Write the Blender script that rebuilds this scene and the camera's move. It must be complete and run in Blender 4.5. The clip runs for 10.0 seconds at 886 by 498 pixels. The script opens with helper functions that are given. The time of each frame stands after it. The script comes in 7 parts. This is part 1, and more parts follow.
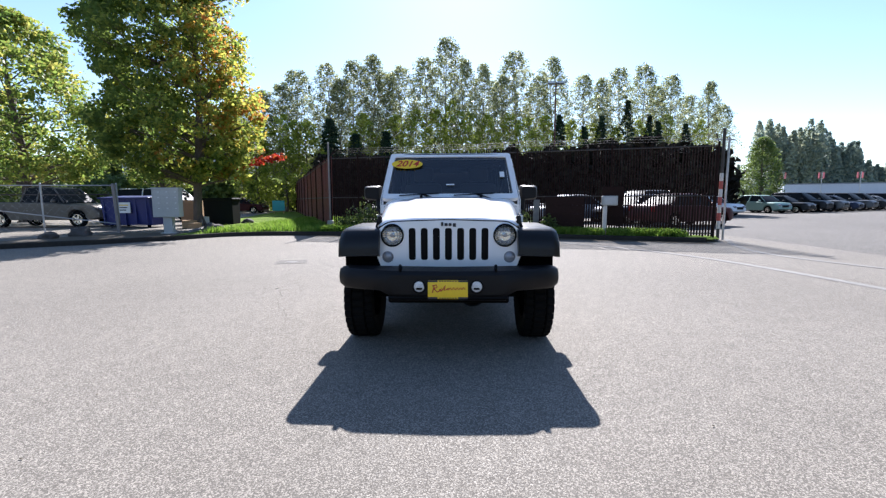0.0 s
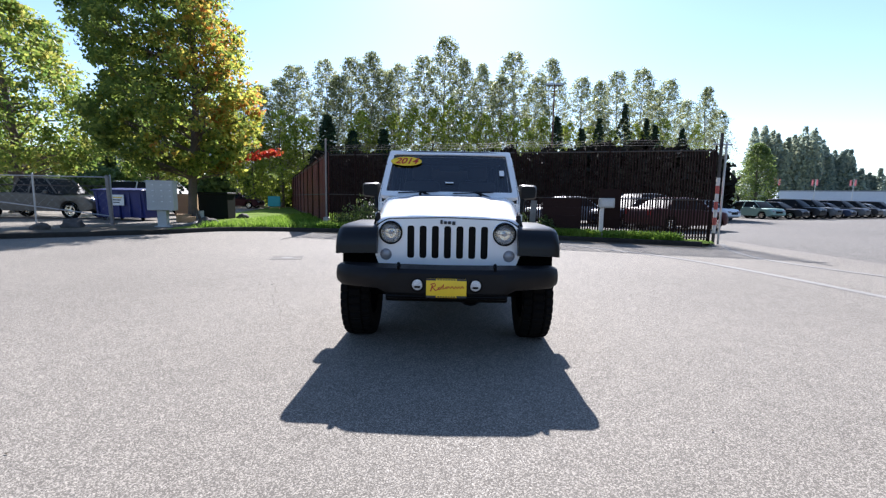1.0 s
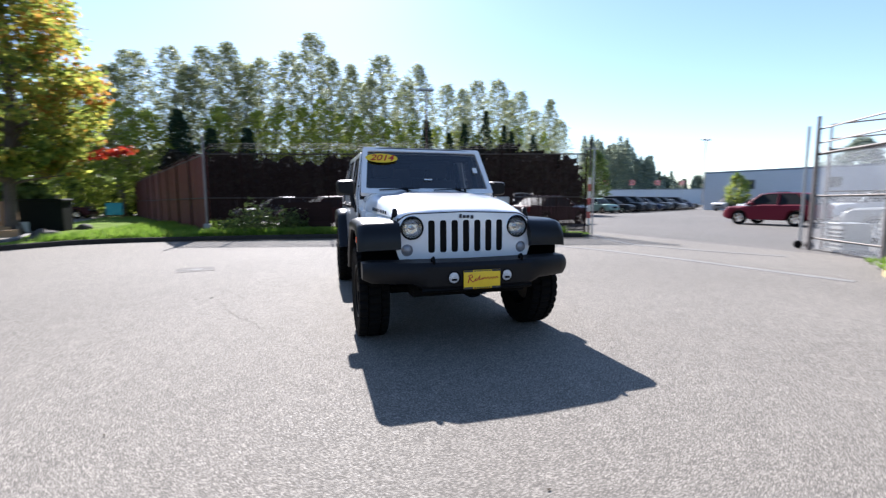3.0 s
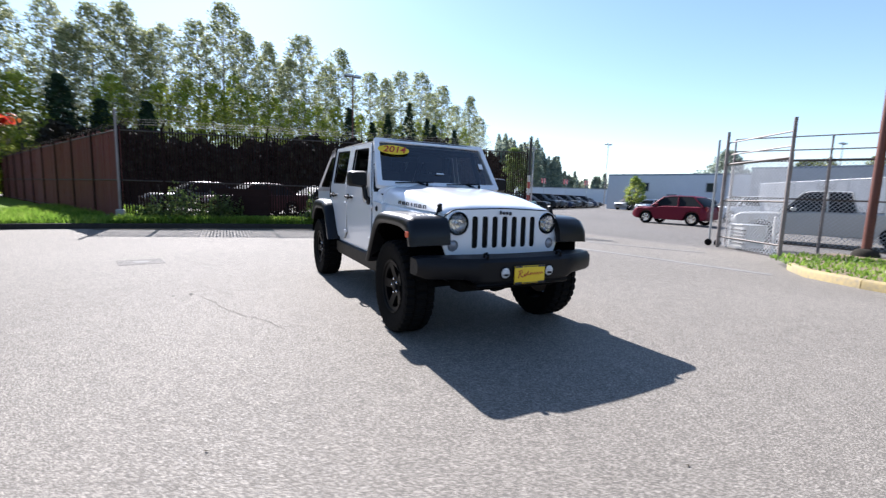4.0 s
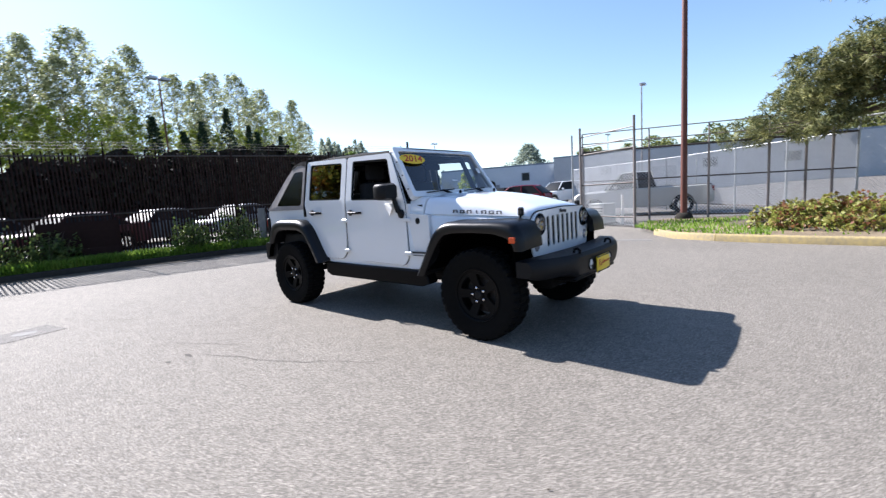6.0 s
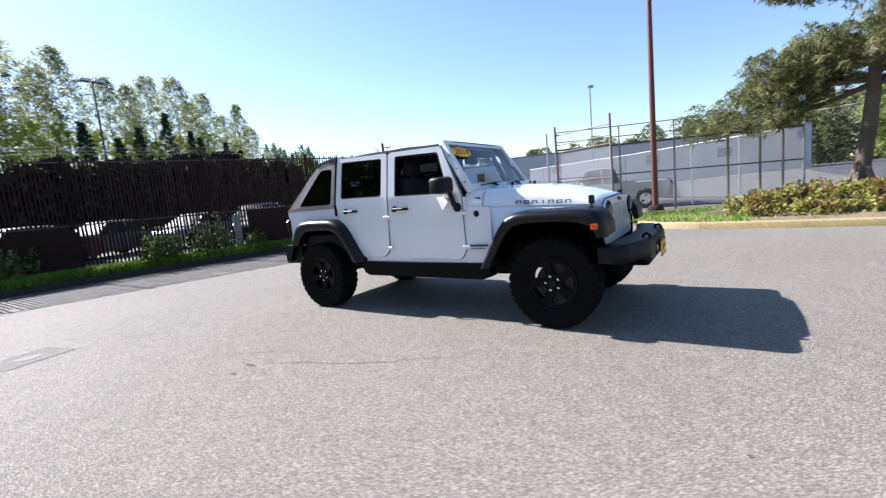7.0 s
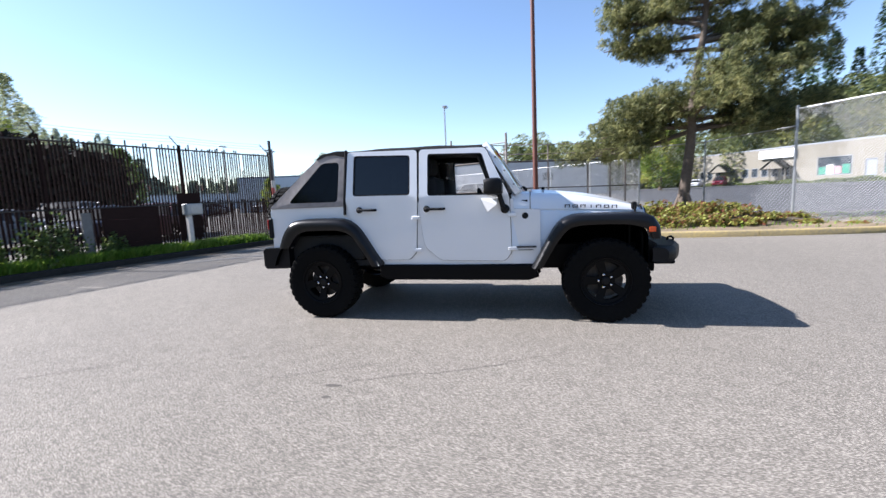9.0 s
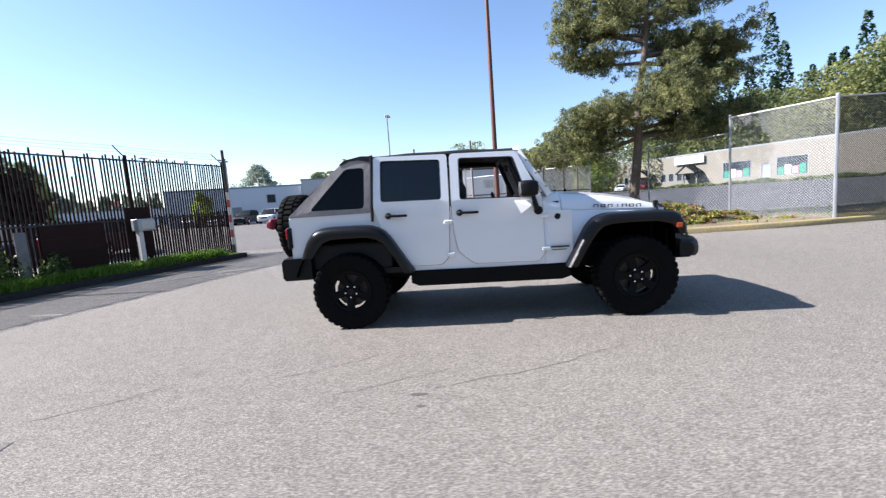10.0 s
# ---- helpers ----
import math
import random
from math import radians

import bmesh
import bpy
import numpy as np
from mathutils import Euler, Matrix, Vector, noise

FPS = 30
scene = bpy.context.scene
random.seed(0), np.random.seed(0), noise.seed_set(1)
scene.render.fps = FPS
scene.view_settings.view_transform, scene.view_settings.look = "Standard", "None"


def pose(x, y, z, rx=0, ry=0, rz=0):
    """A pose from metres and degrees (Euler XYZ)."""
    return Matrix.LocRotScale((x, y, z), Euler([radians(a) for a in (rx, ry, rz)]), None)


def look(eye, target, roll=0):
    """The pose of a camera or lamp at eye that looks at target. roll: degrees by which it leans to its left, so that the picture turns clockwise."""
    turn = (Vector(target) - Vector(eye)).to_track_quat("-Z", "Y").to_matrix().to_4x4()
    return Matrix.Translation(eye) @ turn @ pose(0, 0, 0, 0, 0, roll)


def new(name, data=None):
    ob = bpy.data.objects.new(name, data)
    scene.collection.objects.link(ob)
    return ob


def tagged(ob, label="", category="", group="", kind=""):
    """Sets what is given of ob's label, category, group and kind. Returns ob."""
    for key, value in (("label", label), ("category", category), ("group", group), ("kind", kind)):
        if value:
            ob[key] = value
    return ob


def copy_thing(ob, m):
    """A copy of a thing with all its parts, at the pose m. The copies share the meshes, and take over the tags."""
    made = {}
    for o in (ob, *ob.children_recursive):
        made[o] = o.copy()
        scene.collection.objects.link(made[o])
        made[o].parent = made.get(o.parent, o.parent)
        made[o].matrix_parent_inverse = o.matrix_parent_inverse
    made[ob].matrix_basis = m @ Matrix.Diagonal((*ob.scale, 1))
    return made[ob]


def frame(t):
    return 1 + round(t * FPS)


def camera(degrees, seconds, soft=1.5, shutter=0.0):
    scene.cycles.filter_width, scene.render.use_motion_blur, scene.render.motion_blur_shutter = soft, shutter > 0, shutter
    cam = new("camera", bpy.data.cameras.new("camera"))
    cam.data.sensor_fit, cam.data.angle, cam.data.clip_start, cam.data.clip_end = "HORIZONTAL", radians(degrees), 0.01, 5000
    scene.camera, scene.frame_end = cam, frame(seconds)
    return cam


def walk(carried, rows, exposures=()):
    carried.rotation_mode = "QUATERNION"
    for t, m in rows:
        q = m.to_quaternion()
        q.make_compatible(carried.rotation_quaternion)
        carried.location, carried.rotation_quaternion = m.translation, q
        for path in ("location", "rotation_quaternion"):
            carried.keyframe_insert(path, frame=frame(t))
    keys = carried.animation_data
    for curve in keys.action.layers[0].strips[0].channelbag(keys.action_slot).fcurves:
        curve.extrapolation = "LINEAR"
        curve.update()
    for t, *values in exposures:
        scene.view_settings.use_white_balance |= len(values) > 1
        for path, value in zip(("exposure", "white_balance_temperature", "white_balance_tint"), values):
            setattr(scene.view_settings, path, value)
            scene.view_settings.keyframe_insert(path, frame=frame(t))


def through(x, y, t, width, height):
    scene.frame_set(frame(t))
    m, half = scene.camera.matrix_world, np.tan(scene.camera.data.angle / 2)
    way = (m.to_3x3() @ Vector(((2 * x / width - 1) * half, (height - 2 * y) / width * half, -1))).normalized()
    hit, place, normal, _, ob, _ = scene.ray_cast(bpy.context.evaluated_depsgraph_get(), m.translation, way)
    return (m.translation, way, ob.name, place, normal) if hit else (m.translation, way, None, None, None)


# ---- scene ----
cam = camera(91.65, 10.0, soft=1.3, shutter=0.62)
PATH = [
    (0, (0.027, -0.062, 1.274), (-0.008, 1.925, 1.044), -0.2),
    (0.5, (0.008, -0.029, 1.264), (-0.023, 1.958, 1.034), 0.3),
    (1, (-0.003, -0.026, 1.261), (-0.016, 1.960, 1.028), 1.0),
    (1.5, (-0.120, -0.073, 1.232), (-0.143, 1.908, 0.964), 3.4),
    (2, (-0.466, -0.106, 1.210), (-0.295, 1.863, 0.899), 1.3),
    (2.5, (-0.836, -0.060, 1.177), (-0.548, 1.904, 0.930), 0.8),
    (3, (-1.252, 0.092, 1.186), (-0.668, 1.992, 0.969), -0.2),
    (3.2, (-1.455, 0.134, 1.186), (-0.769, 1.999, 0.962), -0.7),
    (4.3, (-2.556, 0.626, 1.218), (-1.502, 2.309, 0.977), 2.2),
    (4.5, (-2.764, 0.717, 1.230), (-1.623, 2.343, 0.994), 1.5),
    (5, (-3.166, 1.044, 1.256), (-1.884, 2.548, 0.953), -1.5),
    (5.5, (-3.500, 1.431, 1.279), (-2.124, 2.860, 1.023), -2.6),
    (6, (-3.847, 1.814, 1.277), (-2.320, 3.082, 1.030), -3.7),
    (6.2, (-3.968, 1.986, 1.230), (-2.420, 3.229, 0.987), -4.5),
    (7.5, (-4.662, 3.149, 1.270), (-2.929, 4.116, 1.023), -3.6),
    (8, (-4.828, 3.634, 1.271), (-3.026, 4.468, 1.029), -1.3),
    (8.5, (-5.028, 4.105, 1.286), (-3.141, 4.695, 0.979), -3.4),
    (9, (-5.114, 4.609, 1.291), (-3.174, 5.021, 1.040), -2.7),
    (9.5, (-5.213, 5.099, 1.288), (-3.239, 5.339, 1.078), -3.8),
    (10, (-5.233, 5.587, 1.291), (-3.251, 5.718, 1.066), -4.1),
]
walk(cam, [(t, look(eye, target, roll)) for t, eye, target, roll in PATH], [(0, 1.43, 5900, 14), (10, 1.43, 5900, 14)])

# ---- world and sun ----
SUN_UP, SUN_SIDE = 38.2, 1.6          # degrees over the horizon; degrees from +y towards +x
world = bpy.data.worlds.new("world")
scene.world = world
world.use_nodes = True
wn = world.node_tree.nodes
sky = wn.new("ShaderNodeTexSky")
sky.sky_type = "NISHITA"
sky.sun_disc = False
sky.sun_elevation = radians(SUN_UP)
sky.sun_rotation = radians(SUN_SIDE)
sky.air_density, sky.dust_density, sky.ozone_density = 1.0, 0.22, 1.2
world.node_tree.links.new(sky.outputs[0], wn["Background"].inputs[0])
wn["Background"].inputs[1].default_value = 0.079
sun = new("sun", bpy.data.lights.new("sun", "SUN"))
sun.data.energy, sun.data.angle, sun.data.color = 5.0, radians(0.53), (1.0, 0.94, 0.865)
sun_dir = Vector((math.sin(radians(SUN_SIDE)) * math.cos(radians(SUN_UP)), math.cos(radians(SUN_SIDE)) * math.cos(radians(SUN_UP)), math.sin(radians(SUN_UP))))
sun.matrix_world = look(sun_dir * 60, (0, 0, 0))

# ---- materials ----
def nodes_of(m):
    m.use_nodes = True
    return m.node_tree.nodes, m.node_tree.links, m.node_tree.nodes["Principled BSDF"]


def mat(name, colour, rough=0.6, metal=0.0, vary=0.15, scale=6.0, bump=0.0, bump_scale=None, coat=0.0, alpha=1.0, spec=0.5, dirt=None, random=0.0):
    """A surface with two scales of colour variation, uneven gloss and fine relief."""
    m = bpy.data.materials.new(name)
    n, l, p = nodes_of(m)
    p.inputs["Metallic"].default_value = metal
    p.inputs["Coat Weight"].default_value = coat
    p.inputs["Coat Roughness"].default_value = 0.05
    p.inputs["Specular IOR Level"].default_value = spec
    tc = n.new("ShaderNodeTexCoord")
    big, fine = n.new("ShaderNodeTexNoise"), n.new("ShaderNodeTexNoise")
    big.inputs["Scale"].default_value, fine.inputs["Scale"].default_value = scale * 0.22, scale * 4.0
    big.inputs["Detail"].default_value, fine.inputs["Detail"].default_value = 4, 3
    for q in (big, fine):
        l.new(tc.outputs["Object"], q.inputs["Vector"])
    add = n.new("ShaderNodeMath")
    add.operation = "ADD"
    l.new(big.outputs["Fac"], add.inputs[0])
    l.new(fine.outputs["Fac"], add.inputs[1])
    last = add.outputs[0]
    if random:
        info = n.new("ShaderNodeObjectInfo")
        mul = n.new("ShaderNodeMath")
        mul.operation = "MULTIPLY_ADD"
        mul.inputs[1].default_value = random
        l.new(info.outputs["Random"], mul.inputs[0])
        l.new(last, mul.inputs[2])
        last = mul.outputs[0]
    ramp = n.new("ShaderNodeMapRange")
    ramp.inputs["From Min"].default_value, ramp.inputs["From Max"].default_value = 0.6, 1.4 + random
    l.new(last, ramp.inputs["Value"])
    mix = n.new("ShaderNodeMix")
    mix.data_type = "RGBA"
    lo = [c * (1 - vary) for c in colour]
    hi = [min(1, c * (1 + vary)) for c in colour]
    if dirt:
        lo = dirt
    mix.inputs[6].default_value, mix.inputs[7].default_value = (*lo, 1), (*hi, 1)
    l.new(ramp.outputs[0], mix.inputs[0])
    l.new(mix.outputs[2], p.inputs["Base Color"])
    rr = n.new("ShaderNodeMapRange")
    rr.inputs["To Min"].default_value, rr.inputs["To Max"].default_value = max(0.02, rough * 0.85), min(1, rough * 1.15)
    l.new(fine.outputs["Fac"], rr.inputs["Value"])
    l.new(rr.outputs[0], p.inputs["Roughness"])
    if bump:
        b, bt = n.new("ShaderNodeBump"), n.new("ShaderNodeTexNoise")
        bt.inputs["Scale"].default_value = bump_scale or scale * 8
        bt.inputs["Detail"].default_value = 4
        l.new(tc.outputs["Object"], bt.inputs["Vector"])
        l.new(bt.outputs["Fac"], b.inputs["Height"])
        b.inputs["Strength"].default_value, b.inputs["Distance"].default_value = bump, 0.01
        l.new(b.outputs[0], p.inputs["Normal"])
    return m


def glass(name, colour, rough=0.02, through=0.5, haze=0.0, ior=1.5):
    """A thin tinted pane: part clear, part mirror-like gloss."""
    m = bpy.data.materials.new(name)
    m.use_nodes = True
    n, l = m.node_tree.nodes, m.node_tree.links
    n.remove(n["Principled BSDF"])
    clear, gloss, mix, fres = n.new("ShaderNodeBsdfTransparent"), n.new("ShaderNodeBsdfGlossy"), n.new("ShaderNodeMixShader"), n.new("ShaderNodeFresnel")
    clear.inputs[0].default_value = (*[c * through for c in colour], 1)
    gloss.inputs["Roughness"].default_value = rough
    fres.inputs["IOR"].default_value = ior
    l.new(fres.outputs[0], mix.inputs[0])
    base = clear.outputs[0]
    if haze:
        milk, blend = n.new("ShaderNodeBsdfTranslucent"), n.new("ShaderNodeMixShader")
        milk.inputs[0].default_value = (0.8, 0.8, 0.78, 1)
        blend.inputs[0].default_value = haze
        l.new(base, blend.inputs[1])
        l.new(milk.outputs[0], blend.inputs[2])
        base = blend.outputs[0]
    l.new(base, mix.inputs[1])
    l.new(gloss.outputs[0], mix.inputs[2])
    l.new(mix.outputs[0], n["Material Output"].inputs[0])
    return m


def leaf_mat(name, colours, through=0.45, patch=0.25, rough=0.5, along=None):
    """Leaves that let light through; each leaf takes its own tone, patches of the crown lean to one end of the range."""
    m = bpy.data.materials.new(name)
    n, l, p = nodes_of(m)
    p.inputs["Roughness"].default_value = rough
    p.inputs["Specular IOR Level"].default_value = 0.35
    geo, tc, noise_n = n.new("ShaderNodeNewGeometry"), n.new("ShaderNodeTexCoord"), n.new("ShaderNodeTexNoise")
    noise_n.inputs["Scale"].default_value = patch
    noise_n.inputs["Detail"].default_value = 3
    l.new(tc.outputs["Object"], noise_n.inputs["Vector"])
    isl = n.new("ShaderNodeMath")
    isl.operation = "MULTIPLY_ADD"
    isl.inputs[1].default_value, isl.inputs[2].default_value = 0.45, -0.22
    l.new(geo.outputs["Random Per Island"], isl.inputs[0])
    add = n.new("ShaderNodeMath")
    add.operation = "ADD"
    l.new(isl.outputs[0], add.inputs[0])
    l.new(noise_n.outputs["Fac"], add.inputs[1])
    last = add.outputs[0]
    if along:
        sep, sc = n.new("ShaderNodeVectorMath"), n.new("ShaderNodeMath")
        sep.operation = "DOT_PRODUCT"
        sep.inputs[1].default_value = along[:3]
        l.new(tc.outputs["Object"], sep.inputs[0])
        sc.operation = "ADD"
        l.new(sep.outputs["Value"], sc.inputs[0])
        l.new(last, sc.inputs[1])
        off = n.new("ShaderNodeMath")
        off.operation = "ADD"
        off.inputs[1].default_value = along[3]
        l.new(sc.outputs[0], off.inputs[0])
        last = off.outputs[0]
    ramp = n.new("ShaderNodeValToRGB")
    l.new(last, ramp.inputs[0])
    el = ramp.color_ramp.elements
    while len(el) < len(colours):
        el.new(0.5)
    for i, c in enumerate(colours):
        el[i].position = 0.25 + 0.5 * i / max(1, len(colours) - 1)
        el[i].color = (*c, 1)
    l.new(ramp.outputs[0], p.inputs["Base Color"])
    tr, mix = n.new("ShaderNodeBsdfTranslucent"), n.new("ShaderNodeMixShader")
    l.new(ramp.outputs[0], tr.inputs[0])
    mix.inputs[0].default_value = through
    l.new(p.outputs[0], mix.inputs[1])
    l.new(tr.outputs[0], mix.inputs[2])
    l.new(mix.outputs[0], n["Material Output"].inputs[0])
    return m


def asphalt_mat(name, base, speck, rough, patch_scale=0.25, vary=0.25, spec=0.5, bump=0.6, stone=150.0, crack=0.4):
    """Worn asphalt: light and dark chips, broad stains, faint cracks."""
    m = bpy.data.materials.new(name)
    n, l, p = nodes_of(m)
    p.inputs["Specular IOR Level"].default_value = spec
    tc = n.new("ShaderNodeTexCoord")
    vor, fine, big, mid = n.new("ShaderNodeTexVoronoi"), n.new("ShaderNodeTexNoise"), n.new("ShaderNodeTexNoise"), n.new("ShaderNodeTexNoise")
    vor.inputs["Scale"].default_value = stone
    fine.inputs["Scale"].default_value, fine.inputs["Detail"].default_value = stone * 0.45, 5
    big.inputs["Scale"].default_value, big.inputs["Detail"].default_value = patch_scale, 6
    mid.inputs["Scale"].default_value, mid.inputs["Detail"].default_value = 6.0, 5
    for q in (vor, fine, big, mid):
        l.new(tc.outputs["Object"], q.inputs["Vector"])
    chip = n.new("ShaderNodeMapRange")
    chip.inputs["From Min"].default_value, chip.inputs["From Max"].default_value = 0.42, 1.0
    sepc = n.new("ShaderNodeSeparateColor")
    l.new(vor.outputs["Color"], sepc.inputs[0])
    l.new(sepc.outputs[0], chip.inputs["Value"])
    mix = n.new("ShaderNodeMix")
    mix.data_type = "RGBA"
    mix.inputs[6].default_value, mix.inputs[7].default_value = (*[c * 0.75 for c in base], 1), (*speck, 1)
    l.new(chip.outputs[0], mix.inputs[0])
    tone = n.new("ShaderNodeMapRange")
    tone.inputs["From Min"].default_value, tone.inputs["From Max"].default_value = 0.3, 0.7
    tone.inputs["To Min"].default_value, tone.inputs["To Max"].default_value = 1 - vary, 1 + vary
    both = n.new("ShaderNodeMath")
    both.operation = "MULTIPLY_ADD"
    both.inputs[1].default_value = 0.6
    half = n.new("ShaderNodeMath")
    half.operation = "MULTIPLY"
    half.inputs[1].default_value = 0.4
    l.new(mid.outputs["Fac"], half.inputs[0])
    l.new(big.outputs["Fac"], both.inputs[0])
    l.new(half.outputs[0], both.inputs[2])
    l.new(both.outputs[0], tone.inputs["Value"])
    warp, wadd, cr = n.new("ShaderNodeTexNoise"), n.new("ShaderNodeVectorMath"), n.new("ShaderNodeTexVoronoi")
    warp.inputs["Scale"].default_value, warp.inputs["Detail"].default_value = 0.9, 6
    wsc = n.new("ShaderNodeVectorMath")
    wsc.operation, wadd.operation = "SCALE", "ADD"
    wsc.inputs["Scale"].default_value = 1.6
    l.new(tc.outputs["Object"], warp.inputs["Vector"])
    l.new(warp.outputs["Color"], wsc.inputs[0])
    l.new(tc.outputs["Object"], wadd.inputs[0])
    l.new(wsc.outputs[0], wadd.inputs[1])
    cr.feature = "DISTANCE_TO_EDGE"
    cr.inputs["Scale"].default_value = 0.16
    l.new(wadd.outputs[0], cr.inputs["Vector"])
    line = n.new("ShaderNodeMapRange")
    line.inputs["From Min"].default_value, line.inputs["From Max"].default_value = 0.0004, 0.0028
    line.inputs["To Min"].default_value, line.inputs["To Max"].default_value = 1 - crack, 1.0
    l.new(cr.outputs["Distance"], line.inputs["Value"])
    tl = n.new("ShaderNodeMath")
    tl.operation = "MULTIPLY"
    l.new(tone.outputs[0], tl.inputs[0])
    l.new(line.outputs[0], tl.inputs[1])
    mul = n.new("ShaderNodeVectorMath")
    mul.operation = "SCALE"
    l.new(mix.outputs[2], mul.inputs[0])
    l.new(tl.outputs[0], mul.inputs["Scale"])
    l.new(mul.outputs[0], p.inputs["Base Color"])
    rr = n.new("ShaderNodeMapRange")
    rr.inputs["To Min"].default_value, rr.inputs["To Max"].default_value = rough - 0.15, min(1, rough + 0.15)
    l.new(fine.outputs["Fac"], rr.inputs["Value"])
    # a few polished chips glint
    gl, gm = n.new("ShaderNodeMapRange"), n.new("ShaderNodeMath")
    gl.inputs["From Min"].default_value, gl.inputs["From Max"].default_value = 0.935, 0.95
    gl.inputs["To Min"].default_value, gl.inputs["To Max"].default_value = 1.0, 0.62
    gm.operation = "MULTIPLY"
    l.new(sepc.outputs[2], gl.inputs["Value"])
    l.new(rr.outputs[0], gm.inputs[0])
    l.new(gl.outputs[0], gm.inputs[1])
    l.new(gm.outputs[0], p.inputs["Roughness"])
    b = n.new("ShaderNodeBump")
    b.inputs["Strength"].default_value, b.inputs["Distance"].default_value = bump, 0.006
    mixh = n.new("ShaderNodeMath")
    mixh.operation = "ADD"
    l.new(sepc.outputs[1], mixh.inputs[0])
    l.new(fine.outputs["Fac"], mixh.inputs[1])
    l.new(mixh.outputs[0], b.inputs["Height"])
    l.new(b.outputs[0], p.inputs["Normal"])
    return m


M = {}
M["asphalt"] = asphalt_mat("asphalt", (0.170, 0.153, 0.130), (0.365, 0.330, 0.28), 0.82, spec=0.16, vary=0.16, stone=175.0, bump=0.45, crack=0.07)
M["patch"] = asphalt_mat("patch_asphalt", (0.128, 0.116, 0.104), (0.24, 0.22, 0.195), 0.85, spec=0.2, vary=0.12, stone=185.0, bump=0.4, crack=0.0)
M["lot"] = asphalt_mat("lot_gravel_asphalt", (0.135, 0.124, 0.110), (0.25, 0.228, 0.20), 0.85, 0.12, 0.2, stone=60, spec=0.2)
M["road"] = asphalt_mat("road_asphalt", (0.07, 0.07, 0.072), (0.14, 0.14, 0.14), 0.85, 0.1, 0.15, stone=60, spec=0.15)
M["earth"] = mat("earth", (0.09, 0.07, 0.045), 0.95, vary=0.45, scale=3, bump=0.8)
M["lawn"] = mat("lawn_soil", (0.12, 0.175, 0.03), 0.95, vary=0.4, scale=3, bump=0.8, spec=0.03)
M["litter"] = mat("dry_leaf_litter", (0.20, 0.15, 0.09), 0.95, vary=0.5, scale=5, bump=0.9)
M["field"] = mat("far_ground", (0.085, 0.09, 0.05), 0.95, vary=0.35, scale=0.3, bump=0.3)
M["concrete"] = mat("concrete", (0.19, 0.18, 0.165), 0.9, vary=0.3, scale=2.5, bump=0.4, bump_scale=90)
M["pale_concrete"] = mat("pale_concrete", (0.36, 0.34, 0.30), 0.9, vary=0.25, scale=2.5, bump=0.4, bump_scale=90)
M["dark_kerb"] = mat("asphalt_kerb", (0.036, 0.032, 0.027), 0.9, spec=0.08, vary=0.35, scale=3, bump=0.6, bump_scale=70)
M["yellow_kerb"] = mat("yellow_kerb_paint", (0.36, 0.27, 0.10), 0.85, vary=0.3, scale=4, bump=0.4, bump_scale=60, dirt=(0.20, 0.17, 0.12))
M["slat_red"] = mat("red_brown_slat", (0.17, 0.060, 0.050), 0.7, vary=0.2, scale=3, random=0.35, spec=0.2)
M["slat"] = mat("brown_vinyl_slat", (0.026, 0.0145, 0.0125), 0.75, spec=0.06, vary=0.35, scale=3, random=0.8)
M["galv"] = mat("galvanised_steel", (0.42, 0.43, 0.44), 0.45, 0.7, vary=0.2, scale=9)
M["wire"] = mat("zinc_wire", (0.50, 0.51, 0.52), 0.6, 0.0, vary=0.15, scale=9)
# a touch lighter than the other mesh, its sunlit look put into the colour
M["sunlit_wire"] = mat("sunlit_zinc_wire", (0.52, 0.53, 0.54), 0.6, 0.0, vary=0.12, scale=9)
M["redleaf"] = leaf_mat("red_leaves", [(0.25, 0.02, 0.02), (0.5, 0.04, 0.03), (0.45, 0.12, 0.03)], 0.5, 1.0)
M["orangeleaf"] = leaf_mat("orange_leaves", [(0.42, 0.12, 0.03), (0.50, 0.24, 0.04), (0.42, 0.34, 0.06)], 0.5, 1.0)
M["galv_mid"] = mat("dull_brown_steel", (0.25, 0.215, 0.195), 0.6, 0.3, vary=0.35, scale=8)
M["galv_dark"] = mat("weathered_steel", (0.07, 0.06, 0.053), 0.6, 0.5, vary=0.4, scale=8)
M["rust"] = mat("rusty_brown_paint", (0.13, 0.045, 0.030), 0.6, 0.1, vary=0.35, scale=6)
M["bark"] = mat("bark", (0.11, 0.085, 0.065), 0.95, vary=0.45, scale=5, bump=1.0, bump_scale=22)
M["bark_pale"] = mat("pale_bark", (0.27, 0.25, 0.21), 0.95, vary=0.4, scale=5, bump=0.8, bump_scale=14)
M["maple"] = leaf_mat("maple_leaves", [(0.145, 0.205, 0.045), (0.27, 0.33, 0.062), (0.44, 0.46, 0.085), (0.55, 0.42, 0.075), (0.52, 0.20, 0.05)], 0.72, 0.5, along=(0.056, 0, -0.004, -0.13))
M["lime"] = leaf_mat("lime_leaves", [(0.11, 0.185, 0.04), (0.20, 0.28, 0.055), (0.33, 0.38, 0.08), (0.47, 0.42, 0.10)], 0.6, 0.3)
M["poplar"] = leaf_mat("cottonwood_leaves", [(0.10, 0.125, 0.055), (0.21, 0.245, 0.105), (0.38, 0.40, 0.20), (0.56, 0.56, 0.32)], 0.55, 0.5, 0.35)
M["bright"] = leaf_mat("alder_leaves", [(0.19, 0.25, 0.04), (0.37, 0.44, 0.065), (0.55, 0.57, 0.13)], 0.68, 0.25)
